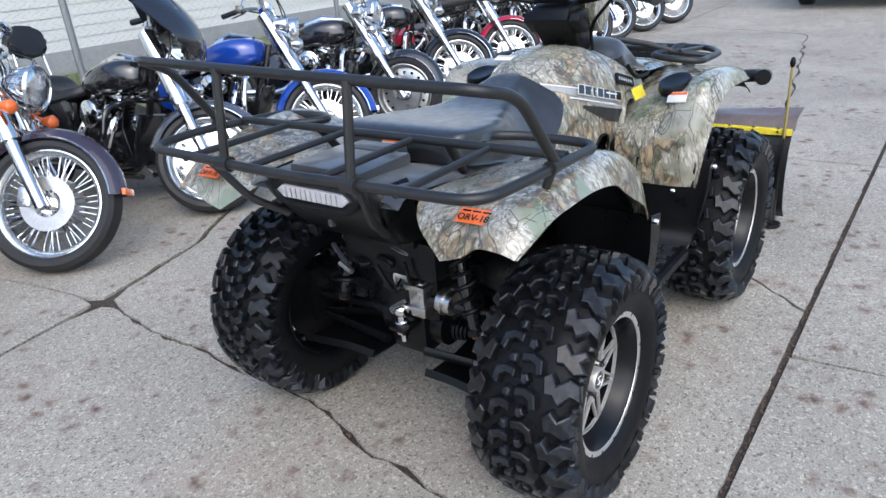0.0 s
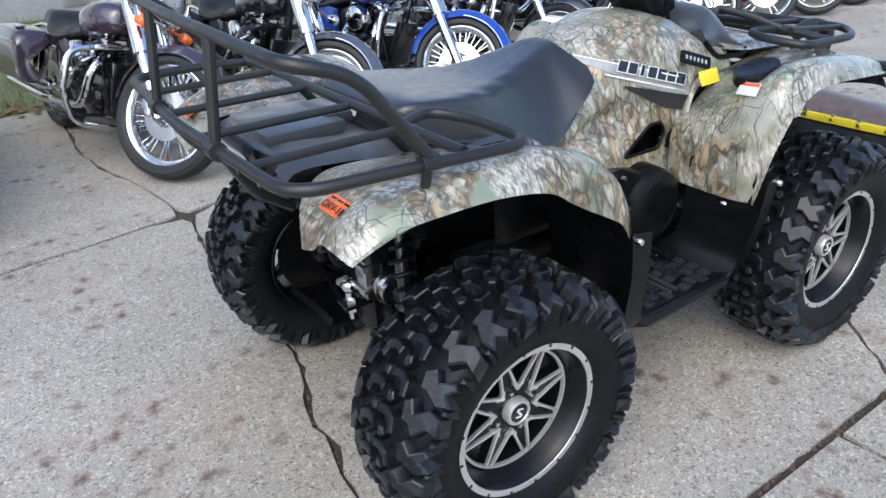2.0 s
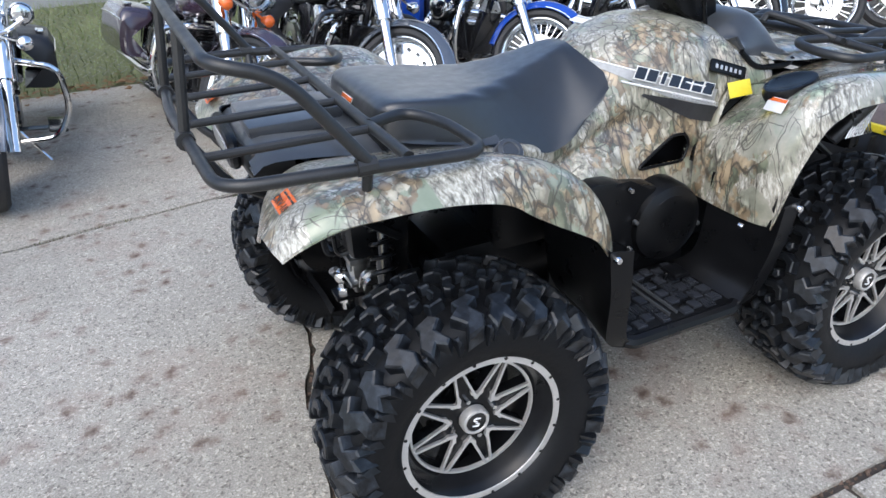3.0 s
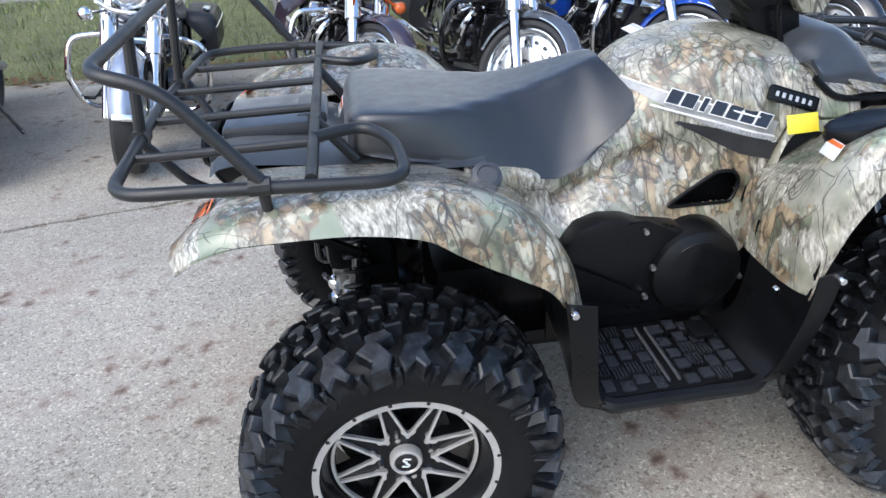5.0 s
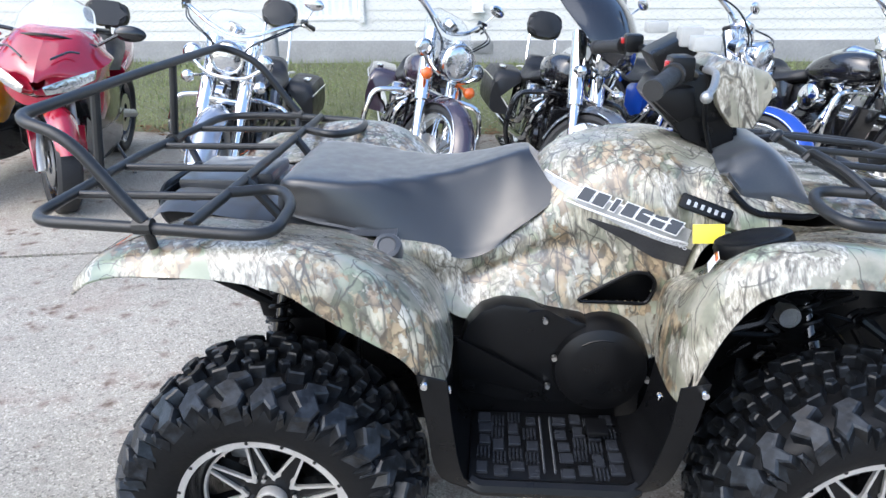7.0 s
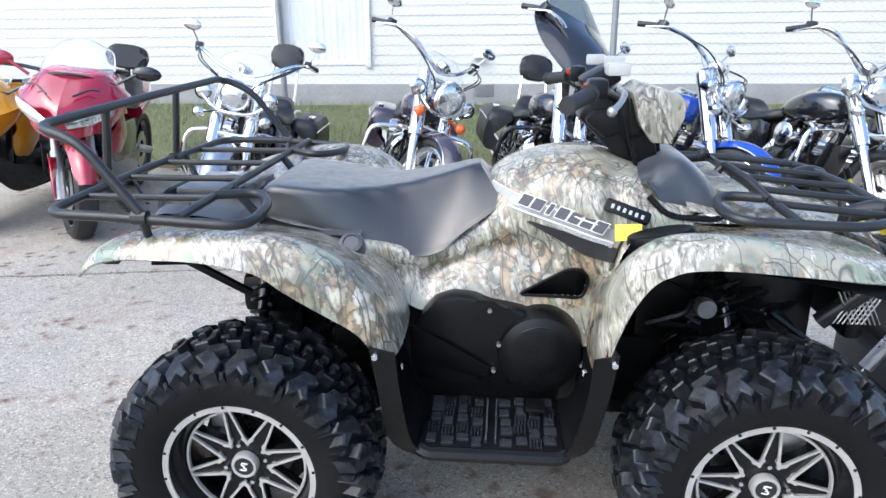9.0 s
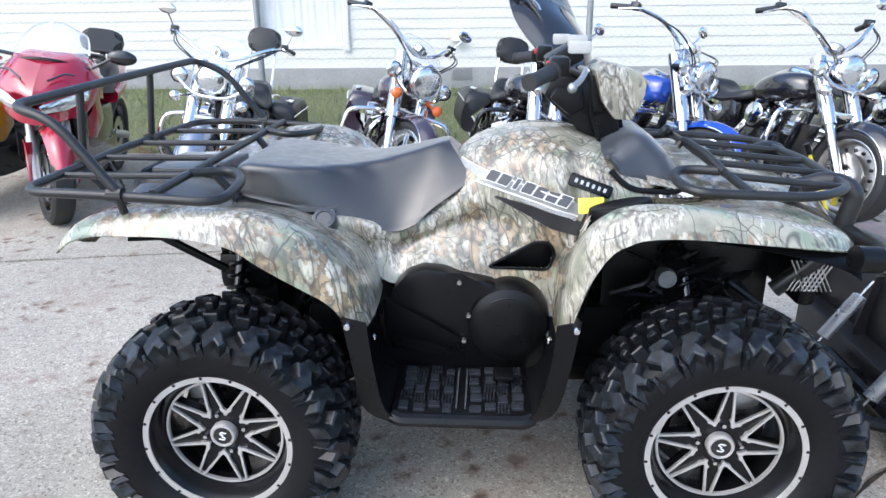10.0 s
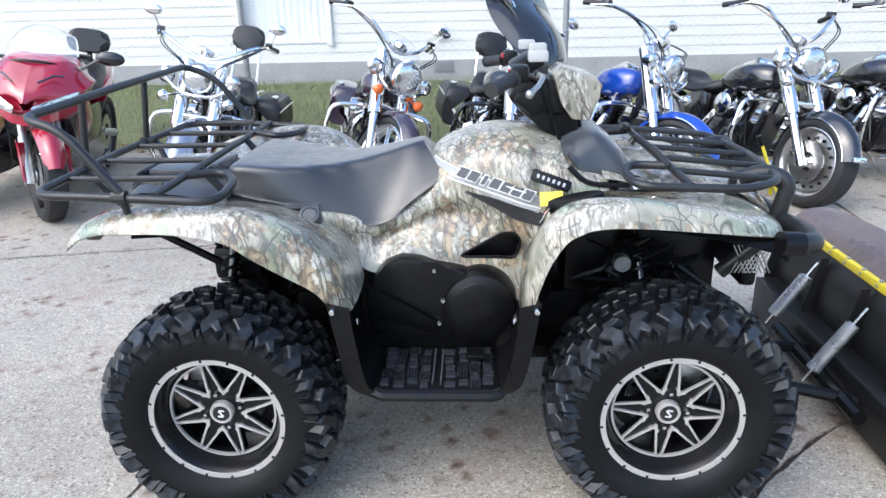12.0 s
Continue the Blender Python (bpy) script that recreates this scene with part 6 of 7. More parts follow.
sb_.inputs["IOR"].default_value = 1.2
sb_.inputs["Transmission Weight"].default_value = 0.8


def arc_strip(bm, c, r, w, a0, a1, crown=0.25, n=22, nv=9, taper=0.0):
    """A fender: a crowned strip round a wheel in the local xz plane, angles from straight ahead, upwards."""
    S = []
    for i in range(9):
        t = i / 8
        a = radians(a0 + (a1 - a0) * t)
        ww = w * (1 - taper * abs(2 * t - 1) ** 3)
        row = []
        for k in range(7):
            u = (k - 3) / 3
            rr = r - crown * w * abs(u) ** 2.2
            row.append((c[0] + rr * math.cos(a), ww * u, c[2] + rr * math.sin(a)))
        S.append(row)
    loft(bm, S, n, nv)
    return thicken(bm, 0.003)


SPOKE_MESH = {}


def road_wheel(bike, x, r, tw, m, spokes, rim_mat, disc=True, name="front_tyre", rim_r=None):
    rim_r = rim_r or r - 0.075
    bm = bmesh.new()
    revolve(bm, [(tw * 0.72, rim_r), (tw, rim_r + 0.02), (tw * 1.03, r - 0.03), (tw * 0.75, r - 0.008), (0, r), (-tw * 0.75, r - 0.008), (-tw * 1.03, r - 0.03), (-tw, rim_r + 0.02), (-tw * 0.72, rim_r)], 48)
    tyre = part(name, bm, TYRE_ROAD, bike, "black road tyre", m=m @ pose(x, 0, r))
    bm = bmesh.new()
    revolve(bm, [(tw * 0.74, rim_r + 0.006), (tw * 0.78, rim_r - 0.004), (tw * 0.6, rim_r - 0.022), (tw * 0.35, rim_r - 0.03), (-tw * 0.35, rim_r - 0.03), (-tw * 0.6, rim_r - 0.022), (-tw * 0.78, rim_r - 0.004), (-tw * 0.74, rim_r + 0.006)], 48, closed=True)
    part("rim", bm, rim_mat, tyre, "polished rim")
    bm = bmesh.new()
    cyl(bm, (0, -tw * 1.1, 0), (0, tw * 1.1, 0), 0.035, seg=16)
    cyl(bm, (0, -tw * 0.7, 0), (0, -tw * 0.55, 0), 0.055, seg=20)
    cyl(bm, (0, tw * 0.55, 0), (0, tw * 0.7, 0), 0.055, seg=20)
    part("hub", bm, CHROME, tyre)
    if spokes == 0:
        bm = bmesh.new()
        revolve(bm, [(-0.012, 0.03), (0.012, 0.03), (0.03, rim_r * 0.55), (0.012, rim_r - 0.02), (-0.012, rim_r - 0.02), (-0.03, rim_r * 0.55)], 40, closed=True)
        part("solid_disc", bm, rim_mat, tyre)
        for k in range(16):
            bm = bmesh.new()
            a = k * math.pi / 8
            cyl(bm, (0.72 * rim_r * math.cos(a), -0.034, 0.72 * rim_r * math.sin(a)), (0.72 * rim_r * math.cos(a), 0.034, 0.72 * rim_r * math.sin(a)), 0.012, seg=8)
            part("disc_hole", bm, GLOSS_BLACK, tyre)
    else:
        key = (round(rim_r, 3), spokes)
        thick = 0.0042 if spokes > 9 else 0.014
        for k in range(spokes):
            a = 360 / spokes * k
            tilt = (12 if k % 2 else -12) if spokes > 9 else 0
            side = (0.02 if k % 4 < 2 else -0.02) if spokes > 9 else 0
            mm = pose(0, side, 0, 0, a, 0) @ pose(0.045, 0, 0, 0, tilt, 0)
            if key not in SPOKE_MESH:
                b = bmesh.new()
                cyl(b, (0, 0, 0), (rim_r - 0.062, 0, 0), thick, seg=6)
                SPOKE_MESH[key] = part("spoke", b, CHROME, tyre, m=mm)
            else:
                again(SPOKE_MESH[key], mm, tyre)
    if disc:
        for s in (-1, 1):
            bm = bmesh.new()
            revolve(bm, [(s * tw * 0.85 - 0.002, 0.07), (s * tw * 0.85 + 0.002, 0.07), (s * tw * 0.85 + 0.002, 0.142), (s * tw * 0.85 - 0.002, 0.142)], 36, closed=True)
            part("brake_disc", bm, STEEL, tyre, "drilled brake disc")
    return tyre


def cruiser(label, where, heading, lean=9, steer=18, body=P_BLACK, fender=None, tank=None, spokes=40, rim=CHROME, r=0.325, bars="high", screen=None, bags=False, backrest=False, passing=True, crash=True, fairing=None, head_r=0.098, tw=0.062, far=False, amber=False, reach=0.16, pad_z=1.12):
    """A parked cruiser; local x ahead, y to its left, from the front tyre's foot."""
    fender, tank = fender or body, tank or body
    bike = thing("motorcycle", label, "motorcycle", pose(where[0], where[1], 0, -lean, 0, heading - 90), "row of parked motorcycles")
    S = Matrix.Translation((0.12, 0, 0)) @ Matrix.Rotation(radians(steer), 4, V(-math.sin(radians(31)), 0, math.cos(radians(31)))) @ Matrix.Translation((-0.12, 0, 0))
    I = Matrix.Identity(4)
    wbase = 1.62
    road_wheel(bike, 0, r, tw, S, spokes, rim)
    road_wheel(bike, -wbase, 0.315, 0.07, I, 0 if spokes == 0 else min(spokes, 10), rim, name="rear_tyre")
    bm = arc_strip(bmesh.new(), (0, 0, r), r + 0.045, 0.085, 12, 175, 0.75, taper=0.12)
    ff = part("front_fender", bm, fender, bike, "painted front fender", m=S)
    bm = bmesh.new()
    for s in (-1, 1):
        tube(bm, [((r - 0.012) * math.cos(radians(a)) , s * 0.0835, r + (r - 0.012) * math.sin(radians(a))) for a in range(12, 100, 8)], 0.004, seg=6)
    part("fender_trim", bm, CHROME, ff)
    bm = bmesh.new()
    box(bm, ((r + 0.045) * math.cos(radians(14)), 0, r + (r + 0.04) * math.sin(radians(14))), (0.02, 0.10, 0.035), 0.006, Matrix.Rotation(radians(-14), 3, "Y"))
    part("fender_reflector", bm, ORANGE if amber else CHROME, ff)
    # fork
    rake = math.tan(radians(31))
    def fork(z, y=0.0, dx=0.0):
        return V(-(z - r) * rake + dx, y, z)
    for s in (-1, 1):
        bm = bmesh.new()
        cyl(bm, fork(r - 0.03, s * 0.115), fork(r + 0.30, s * 0.115), 0.033, seg=14)
        leg = part("fork_leg", bm, CHROME, bike, "chrome fork leg", m=S)
        bm = bmesh.new()
        cyl(bm, fork(r + 0.29, s * 0.115), fork(r + 0.70, s * 0.115), 0.048, seg=16)
        part("fork_cover", bm, CHROME, leg)
        bm = bmesh.new()
        box(bm, fork(r + 0.02, s * 0.115, -0.06), (0.07, 0.035, 0.10), 0.012)
        part("brake_caliper", bm, STEEL, leg)
    for z in (r + 0.36, r + 0.68):
        part("fork_yoke", box(bmesh.new(), fork(z), (0.07, 0.27, 0.035), 0.012), CHROME, bike, m=S)
    # head lamp
    hz = 0.945
    hp = fork(hz) + V(reach, 0, 0)
    nac = None
    if fairing != "batwing":
        bm = bmesh.new()
        revolve(bm, [(-0.15, 0.0), (-0.145, head_r * 0.5), (-0.09, head_r * 0.92), (-0.02, head_r * 1.06), (0.0, head_r * 1.10), (0.012, head_r * 1.04), (0.0, head_r * 0.98)], 32, Matrix.Translation(hp) @ Matrix.Rotation(radians(-90), 4, "Z"))
    else:
        bm = bmesh.new()
        revolve(bm, [(-0.12, 0.0), (-0.06, head_r * 0.9), (0.0, head_r * 1.06), (0.012, head_r), (0, head_r * 0.97)], 32, Matrix.Translation(hp) @ Matrix.Rotation(radians(-90), 4, "Z"))
    lamp = part("headlight", bm, CHROME, bike, "round chrome headlight", m=S)
    bm = bmesh.new()
    ball(bm, hp + V(0.0, 0, 0), head_r * 0.98, (0.28, 1, 1), 24, 14)
    part("lens", bm, LENS, lamp)
    if passing:
        bm = bmesh.new()
        tube(bm, rounded([fork(hz - 0.06, -0.22) + V(0.10, 0, 0.03), fork(hz - 0.11, -0.12) + V(0.10, 0, 0), fork(hz - 0.12, 0) + V(0.12, 0, 0), fork(hz - 0.11, 0.12) + V(0.10, 0, 0), fork(hz - 0.06, 0.22) + V(0.10, 0, 0.03)], 0.08), 0.013, seg=8)
        part("lamp_bar", bm, CHROME, bike, m=S)
    for s in (-1, 1):
        if passing:
            c = fork(hz, s * 0.215) + V(0.12, 0, -0.01)
            bm = bmesh.new()
            revolve(bm, [(-0.09, 0.0), (-0.07, 0.035), (-0.01, 0.055), (0.0, 0.058), (0.008, 0.052)], 24, Matrix.Translation(c) @ Matrix.Rotation(radians(-90), 4, "Z"))
            pl = part("passing_lamp", bm, CHROME, bike, "chrome passing lamp", m=S)
            bm = bmesh.new()
            ball(bm, c, 0.051, (0.3, 1, 1), 18, 10)
            part("lens", bm, LENS, pl)
        c = fork(hz - 0.14, s * (0.175 if amber else 0.215)) + V(0.12, 0, 0)
        bm = bmesh.new()
        revolve(bm, [(-0.06, 0.0), (-0.05, 0.022), (0.0, 0.038), (0.006, 0.036), (0.022, 0.024), (0.030, 0.0)], 18, Matrix.Translation(c) @ Matrix.Rotation(radians(-90), 4, "Z"))
        cyl(bm, c + V(-0.03, 0, 0), fork(hz - 0.12, s * 0.10) + V(0.06, 0, 0), 0.008, seg=6)
        part("turn_signal", bm, ORANGE if amber else CHROME, bike, "amber turn signal" if amber else "chrome turn signal", m=S)
    # bars
    top = fork(r + 0.72)
    if bars == "high":
        pts = [(0, 0, 0), (0.02, 0.13, 0.06), (-0.08, 0.26, 0.15), (-0.22, 0.37, 0.17), (-0.36, 0.44, 0.14)]
    elif bars == "low":
        pts = [(0, 0, 0), (0.0, 0.14, 0.04), (-0.08, 0.30, 0.12), (-0.24, 0.38, 0.13), (-0.38, 0.42, 0.10)]
    else:
        pts = [(0, 0, 0), (0.03, 0.15, 0.10), (-0.02, 0.30, 0.25), (-0.12, 0.38, 0.27), (-0.27, 0.44, 0.24)]
    full = [top + V(a, -b, c) for a, b, c in pts[::-1]] + [top + V(a, b, c) for a, b, c in pts[1:]]
    bm = tube(bmesh.new(), rounded(full, 0.07), 0.0135, seg=8)
    hb = part("handlebar", bm, CHROME, bike, "chrome handlebar", m=S)
    for s in (-1, 1):
        e = top + V(pts[-1][0], s * pts[-1][1], pts[-1][2])
        d0 = top + V(pts[-2][0], s * pts[-2][1], pts[-2][2])
        dd = (d0 - e).normalized()
        bm = bmesh.new()
        cyl(bm, e - dd * 0.02, e + dd * 0.11, 0.019, seg=12)
        part("grip", bm, LEATHER, hb)
        bm = bmesh.new()
        box(bm, e + dd * 0.14 + V(0, 0, 0.008), (0.06, 0.05, 0.05), 0.01)
        part("switch_housing", bm, GLOSS_BLACK, hb)
        bm = bmesh.new()
        tube(bm, rounded([e + dd * 0.15 + V(0.05, 0, 0), e + dd * 0.08 + V(0.08, 0, 0), e + dd * -0.02 + V(0.07, 0, -0.01)], 0.02), 0.007, seg=6)
        part("lever", bm, CHROME, hb)
        bm = bmesh.new()
        mp = e + dd * 0.13 + V(0.03, s * 0.05, 0.12)
        tube(bm, rounded([e + dd * 0.14, e + dd * 0.13 + V(0.02, s * 0.03, 0.08), mp], 0.03), 0.006, seg=6)
        mir = part("mirror_stem", bm, CHROME, hb)
        bm = bmesh.new()
        ball(bm, mp + V(0, 0, 0.02), 0.055, (0.28, 1.15, 0.68), 16, 10)
        part("mirror", bm, CHROME if not far else GLOSS_BLACK, hb, "oval chrome mirror")
        for k, off in enumerate((0.02, 0.045)):
            bm = bmesh.new()
            tube(bm, rounded([e + dd * 0.16, top + V(0.10, s * (0.24 + off), pts[2][2] * 0.6), fork(hz - 0.02, s * 0.08) + V(0.06 + off, 0, 0.08), fork(r + 0.5, s * 0.06)], 0.09), 0.005, seg=5)
            part("cable", bm, GLOSS_BLACK, hb)
    if screen:
        bm = bmesh.new()
        loft(bm, [[fork(0.86 + h) + V(0.15 - h * 0.35 - 0.7 * (abs(u) * w) ** 2, u * w, 0) for u in (-1, -0.6, 0, 0.6, 1)] for h, w in ((0.08, 0.16), (0.14, 0.20), (0.22, 0.20), (0.30, 0.16), (0.34, 0.09))], 18, 16)
        thicken(bm, 0.004)
        ws = part("windshield", bm, screen, bike, "clear windshield", m=S)
        ws.visible_shadow = False
        for s in (-1, 1):
            part("screen_bracket", tube(bmesh.new(), [fork(0.90, s * 0.13) + V(0.05, 0, 0), fork(1.06, s * 0.16) + V(0.09, 0, 0)], 0.007, seg=6), CHROME, bike, m=S)
    if fairing == "batwing":
        bm = bmesh.new()
        loft(bm, [[fork(0.98 + h) + V(d - 1.9 * (abs(u) * w) ** 2, u * w, 0) for u in (-1, -0.7, -0.35, 0, 0.35, 0.7, 1)] for h, w, d in ((-0.05, 0.14, 0.25), (0.02, 0.27, 0.31), (0.14, 0.40, 0.34), (0.28, 0.42, 0.29), (0.40, 0.33, 0.16))], 26, 24)
        thicken(bm, 0.01)
        part("fairing", bm, body, bike, "painted handlebar fairing", m=S)
        bm = bmesh.new()
        loft(bm, [[fork(1.35 + h) + V(d - 1.9 * (abs(u) * w) ** 2, u * w, 0) for u in (-1, -0.5, 0, 0.5, 1)] for h, w, d in ((0.0, 0.33, 0.18), (0.10, 0.29, 0.11), (0.22, 0.18, 0.02))], 14, 14)
        thicken(bm, 0.004)
        part("smoked_screen", bm, SMOKE, bike, "smoked fairing screen", m=S)
    # tank, seat, frame
    bm = bmesh.new()
    loft(bm, [[(x, 0, zt), (x, w * 0.65, zt - 0.012), (x, w, zt - 0.07), (x, w * 0.92, zl + 0.03), (x, w * 0.45, zl)] for x, zt, zl, w in ((-0.44, 0.84, 0.78, 0.04), (-0.47, 0.885, 0.735, 0.10), (-0.58, 0.91, 0.70, 0.155), (-0.74, 0.895, 0.68, 0.165), (-0.90, 0.845, 0.68, 0.13), (-1.0, 0.785, 0.70, 0.07))], 34, 20, mirror=True, ends=True)
    tk = part("fuel_tank", bm, tank, bike, "glossy painted fuel tank")
    bm = bmesh.new()
    tube(bm, [(-0.52, 0, 0.905), (-0.70, 0, 0.915), (-0.86, 0, 0.875)], 0.03, seg=10, radii=[0.015, 0.035, 0.02])
    part("tank_console", bm, CHROME, tk)
    bm = bmesh.new()
    loft(bm, [[(x, 0, zt), (x, w * 0.7, zt - 0.006), (x, w, zt - 0.05), (x, w * 0.9, zl), (x, 0, zl)] for x, zt, zl, w in ((-0.94, 0.77, 0.70, 0.06), (-1.02, 0.745, 0.66, 0.14), (-1.18, 0.715, 0.63, 0.175), (-1.32, 0.745, 0.64, 0.175), (-1.40, 0.80, 0.66, 0.14), (-1.58, 0.80, 0.70, 0.11), (-1.66, 0.79, 0.73, 0.06))], 34, 18, mirror=True, ends=True)
    part("seat", bm, LEATHER, bike, "black leather saddle")
    bm = arc_strip(bmesh.new(), (-wbase, 0, 0.315), 0.385, 0.10, -8 + 180, 62, 0.55, taper=0.05)
    rf = part("rear_fender", bm, fender, bike)
    bm = bmesh.new()
    box(bm, (-wbase - 0.35, 0, 0.52), (0.05, 0.16, 0.05), 0.015)
    part("tail_lamp", bm, RED_LENS, rf)
    bm = bmesh.new()
    tube(bm, rounded([(-0.40, 0, 0.86), (-0.52, 0, 0.40), (-0.62, 0, 0.20), (-1.15, 0, 0.20), (-1.30, 0, 0.40), (-1.10, 0, 0.66), (-0.48, 0, 0.74)], 0.1), 0.022, seg=8)
    for s in (-1, 1):
        tube(bm, [(-1.25, s * 0.13, 0.32), (-wbase, s * 0.13, 0.315)], 0.02, seg=8)
    part("frame", bm, GLOSS_BLACK, bike)
    bm = bmesh.new()
    box(bm, (-0.78, 0, 0.36), (0.42, 0.24, 0.26), 0.06)
    box(bm, (-1.06, 0, 0.38), (0.24, 0.22, 0.24), 0.05)
    for s in (-1, 1):
        revolve(bm, [(0, 0.10), (0.03, 0.095), (0.04, 0.06), (0.04, 0.0)], 24, Matrix.Translation((-0.70, s * 0.12, 0.33)) @ Matrix.Rotation(0 if s > 0 else math.pi, 4, "Z"))
    eng = part("engine", bm, GLOSS_BLACK, bike, "black and chrome V-twin engine")
    for lean_c in (22, -22):
        bm = bmesh.new()
        base = V(-0.79, 0, 0.44)
        d = V(math.sin(radians(lean_c)), 0, math.cos(radians(lean_c)))
        prof = []
        for k in range(9):
            a = 0.02 + k * 0.024
            prof += [(a, 0.056), (a + 0.001, 0.076), (a + 0.012, 0.076), (a + 0.013, 0.056)]
        revolve(bm, [(0, 0.05)] + prof + [(0.245, 0.05)], 18, Matrix.Translation(base) @ Matrix.Rotation(radians(lean_c), 4, "Y") @ Matrix.Rotation(radians(90), 4, "X"))
        part("cylinder", bm, GLOSS_BLACK, eng, "finned cylinder")
        bm = bmesh.new()
        box(bm, base + d * 0.265, (0.13, 0.15, 0.06), 0.02, Matrix.Rotation(radians(lean_c), 3, "Y"))
        part("rocker_cover", bm, CHROME, eng)
    for s in (-1, 1):
        bm = bmesh.new()
        prism(bm, [(-1.00, 0.44), (-1.02, 0.64), (-1.14, 0.67), (-1.26, 0.60), (-1.24, 0.46), (-1.12, 0.40)], s * 0.05, "y", s * 0.105, 0.012)
        part("side_cover", bm, GLOSS_BLACK if far else body, bike, "painted side cover below the saddle")
        bm = bmesh.new()
        tube(bm, rounded([(-1.24, s * 0.135, 0.66), (-1.50, s * 0.135, 0.70), (-1.80, s * 0.12, 0.66)], 0.08), 0.014, seg=8)
        part("fender_strut", bm, CHROME, bike, "chrome fender strut")
        bm = bmesh.new()
        tube(bm, rounded([(-0.45, s * 0.04, 0.78), (-0.56, s * 0.10, 0.66), (-0.60, s * 0.11, 0.50), (-0.56, s * 0.08, 0.30)], 0.05), 0.010, seg=6)
        part("hose", bm, GLOSS_BLACK, bike)
    bm = bmesh.new()
    box(bm, (-0.49, 0, 0.43), (0.05, 0.20, 0.30), 0.012, Matrix.Rotation(radians(14), 3, "Y"))
    part("oil_cooler", bm, GLOSS_BLACK, bike, "black cooler on the frame tubes")
    bm = bmesh.new()
    box(bm, (-0.98, 0, 0.56), (0.34, 0.19, 0.20), 0.05)
    box(bm, (-1.20, 0, 0.40), (0.22, 0.20, 0.16), 0.04)
    part("gearbox", bm, GLOSS_BLACK, bike, "black gearbox and battery box")
    bm = bmesh.new()
    revolve(bm, [(-0.03, 0.0), (-0.025, 0.05), (0.01, 0.058), (0.02, 0.052), (0.018, 0.0)], 22, Matrix.Translation(fork(r + 0.73) + V(0.02, 0, 0.05)) @ Matrix.Rotation(radians(70), 4, "X"))
    part("speedometer", bm, CHROME, bike, "round chrome speedometer", m=S)
    bm = bmesh.new()
    revolve(bm, [(0.0, 0.0), (0.055, 0.0), (0.055, 0.07), (0.045, 0.085), (0.0, 0.09), (-0.06, 0.07)], 28, Matrix.Translation((-0.76, -0.17, 0.58)) @ Matrix.Rotation(math.pi, 4, "Z"))
    part("air_cleaner", bm, CHROME, bike, "round chrome air cleaner")
    for k, (xa, za, zz) in enumerate(((-0.66, 0.60, 0.26), (-0.92, 0.60, 0.34))):
        bm = bmesh.new()
        tube(bm, rounded([(xa, -0.06, za), (xa + 0.06, -0.17, za - 0.08), (xa - 0.02, -0.20, zz + 0.04), (-1.1, -0.20, zz), (-1.25, -0.20, zz)], 0.09), 0.024, seg=10)
        tube(bm, [(-1.20, -0.20, zz), (-1.26, -0.205, zz), (-1.95, -0.22, zz + 0.02)], 0.04, seg=12, radii=[0.026, 0.042, 0.046])
        part("exhaust_pipe", bm, CHROME, bike, "chrome exhaust pipe")
    if crash:
        for s in (-1, 1):
            bm = bmesh.new()
            tube(bm, rounded([(-0.44, s * 0.03, 0.66), (-0.42, s * 0.16, 0.67), (-0.40, s * 0.36, 0.64), (-0.40, s * 0.40, 0.42), (-0.44, s * 0.33, 0.24), (-0.55, s * 0.04, 0.18)], 0.07), 0.017, seg=10)
            part("crash_bar", bm, CHROME if crash is True else crash, bike, "tubular engine guard")
    for s in (-1, 1):
        bm = bmesh.new()
        box(bm, (-0.62, s * 0.33, 0.27), (0.28, 0.10, 0.022), 0.008)
        tube(bm, [(-0.60, s * 0.10, 0.25), (-0.60, s * 0.30, 0.26)], 0.012, seg=6)
        part("footboard", bm, GLOSS_BLACK, bike)
        bm = bmesh.new()
        cyl(bm, (-wbase + 0.02, s * 0.14, 0.33), (-1.42, s * 0.16, 0.66), 0.03, seg=10)
        part("rear_shock", bm, CHROME, bike)
        if bags:
            bm = bmesh.new()
            loft(bm, [[(x, s * 0.17, z1), (x, s * 0.30, z1), (x, s * 0.37, z1 - 0.05), (x, s * 0.36, 0.36), (x, s * 0.18, 0.34)] for x, z1 in ((-1.30, 0.60), (-1.36, 0.66), (-1.60, 0.675), (-1.85, 0.66), (-1.90, 0.60))], 16, 16, ends=True)
            bag = part("saddlebag", bm, body if bags == "hard" else LEATHER, bike, "black saddlebag")
            bm = bmesh.new()
            tube(bm, rounded([(-1.30, s * 0.375, 0.585), (-1.60, s * 0.385, 0.60), (-1.90, s * 0.375, 0.585)], 0.05), 0.007, seg=6)
            box(bm, (-1.45, s * 0.30, 0.683), (0.10, 0.05, 0.02), 0.008)
            part("bag_trim", bm, CHROME, bag)
    bm = bmesh.new()
    tube(bm, [(-0.72, 0.12, 0.22), (-0.66, 0.30, 0.01)], 0.011, seg=8)
    part("kick_stand", bm, CHROME, bike)
    if backrest:
        bm = bmesh.new()
        for s in (-1, 1):
            tube(bm, rounded([(-1.45, s * 0.11, 0.62), (-1.58, s * 0.11, 0.80), (-1.69 + (1.12 - pad_z) * 0.35, s * 0.10, pad_z - 0.02)], 0.06), 0.010, seg=8)
        br = part("sissy_bar", bm, CHROME, bike)
        bm = bmesh.new()
        cushion(bm, (-1.69 + (1.12 - pad_z) * 0.35, 0, pad_z), 0.27, 0.20, 0.085, 18)
        part("backrest_pad", bm, LEATHER, br, "black padded backrest")
    bm = bmesh.new()
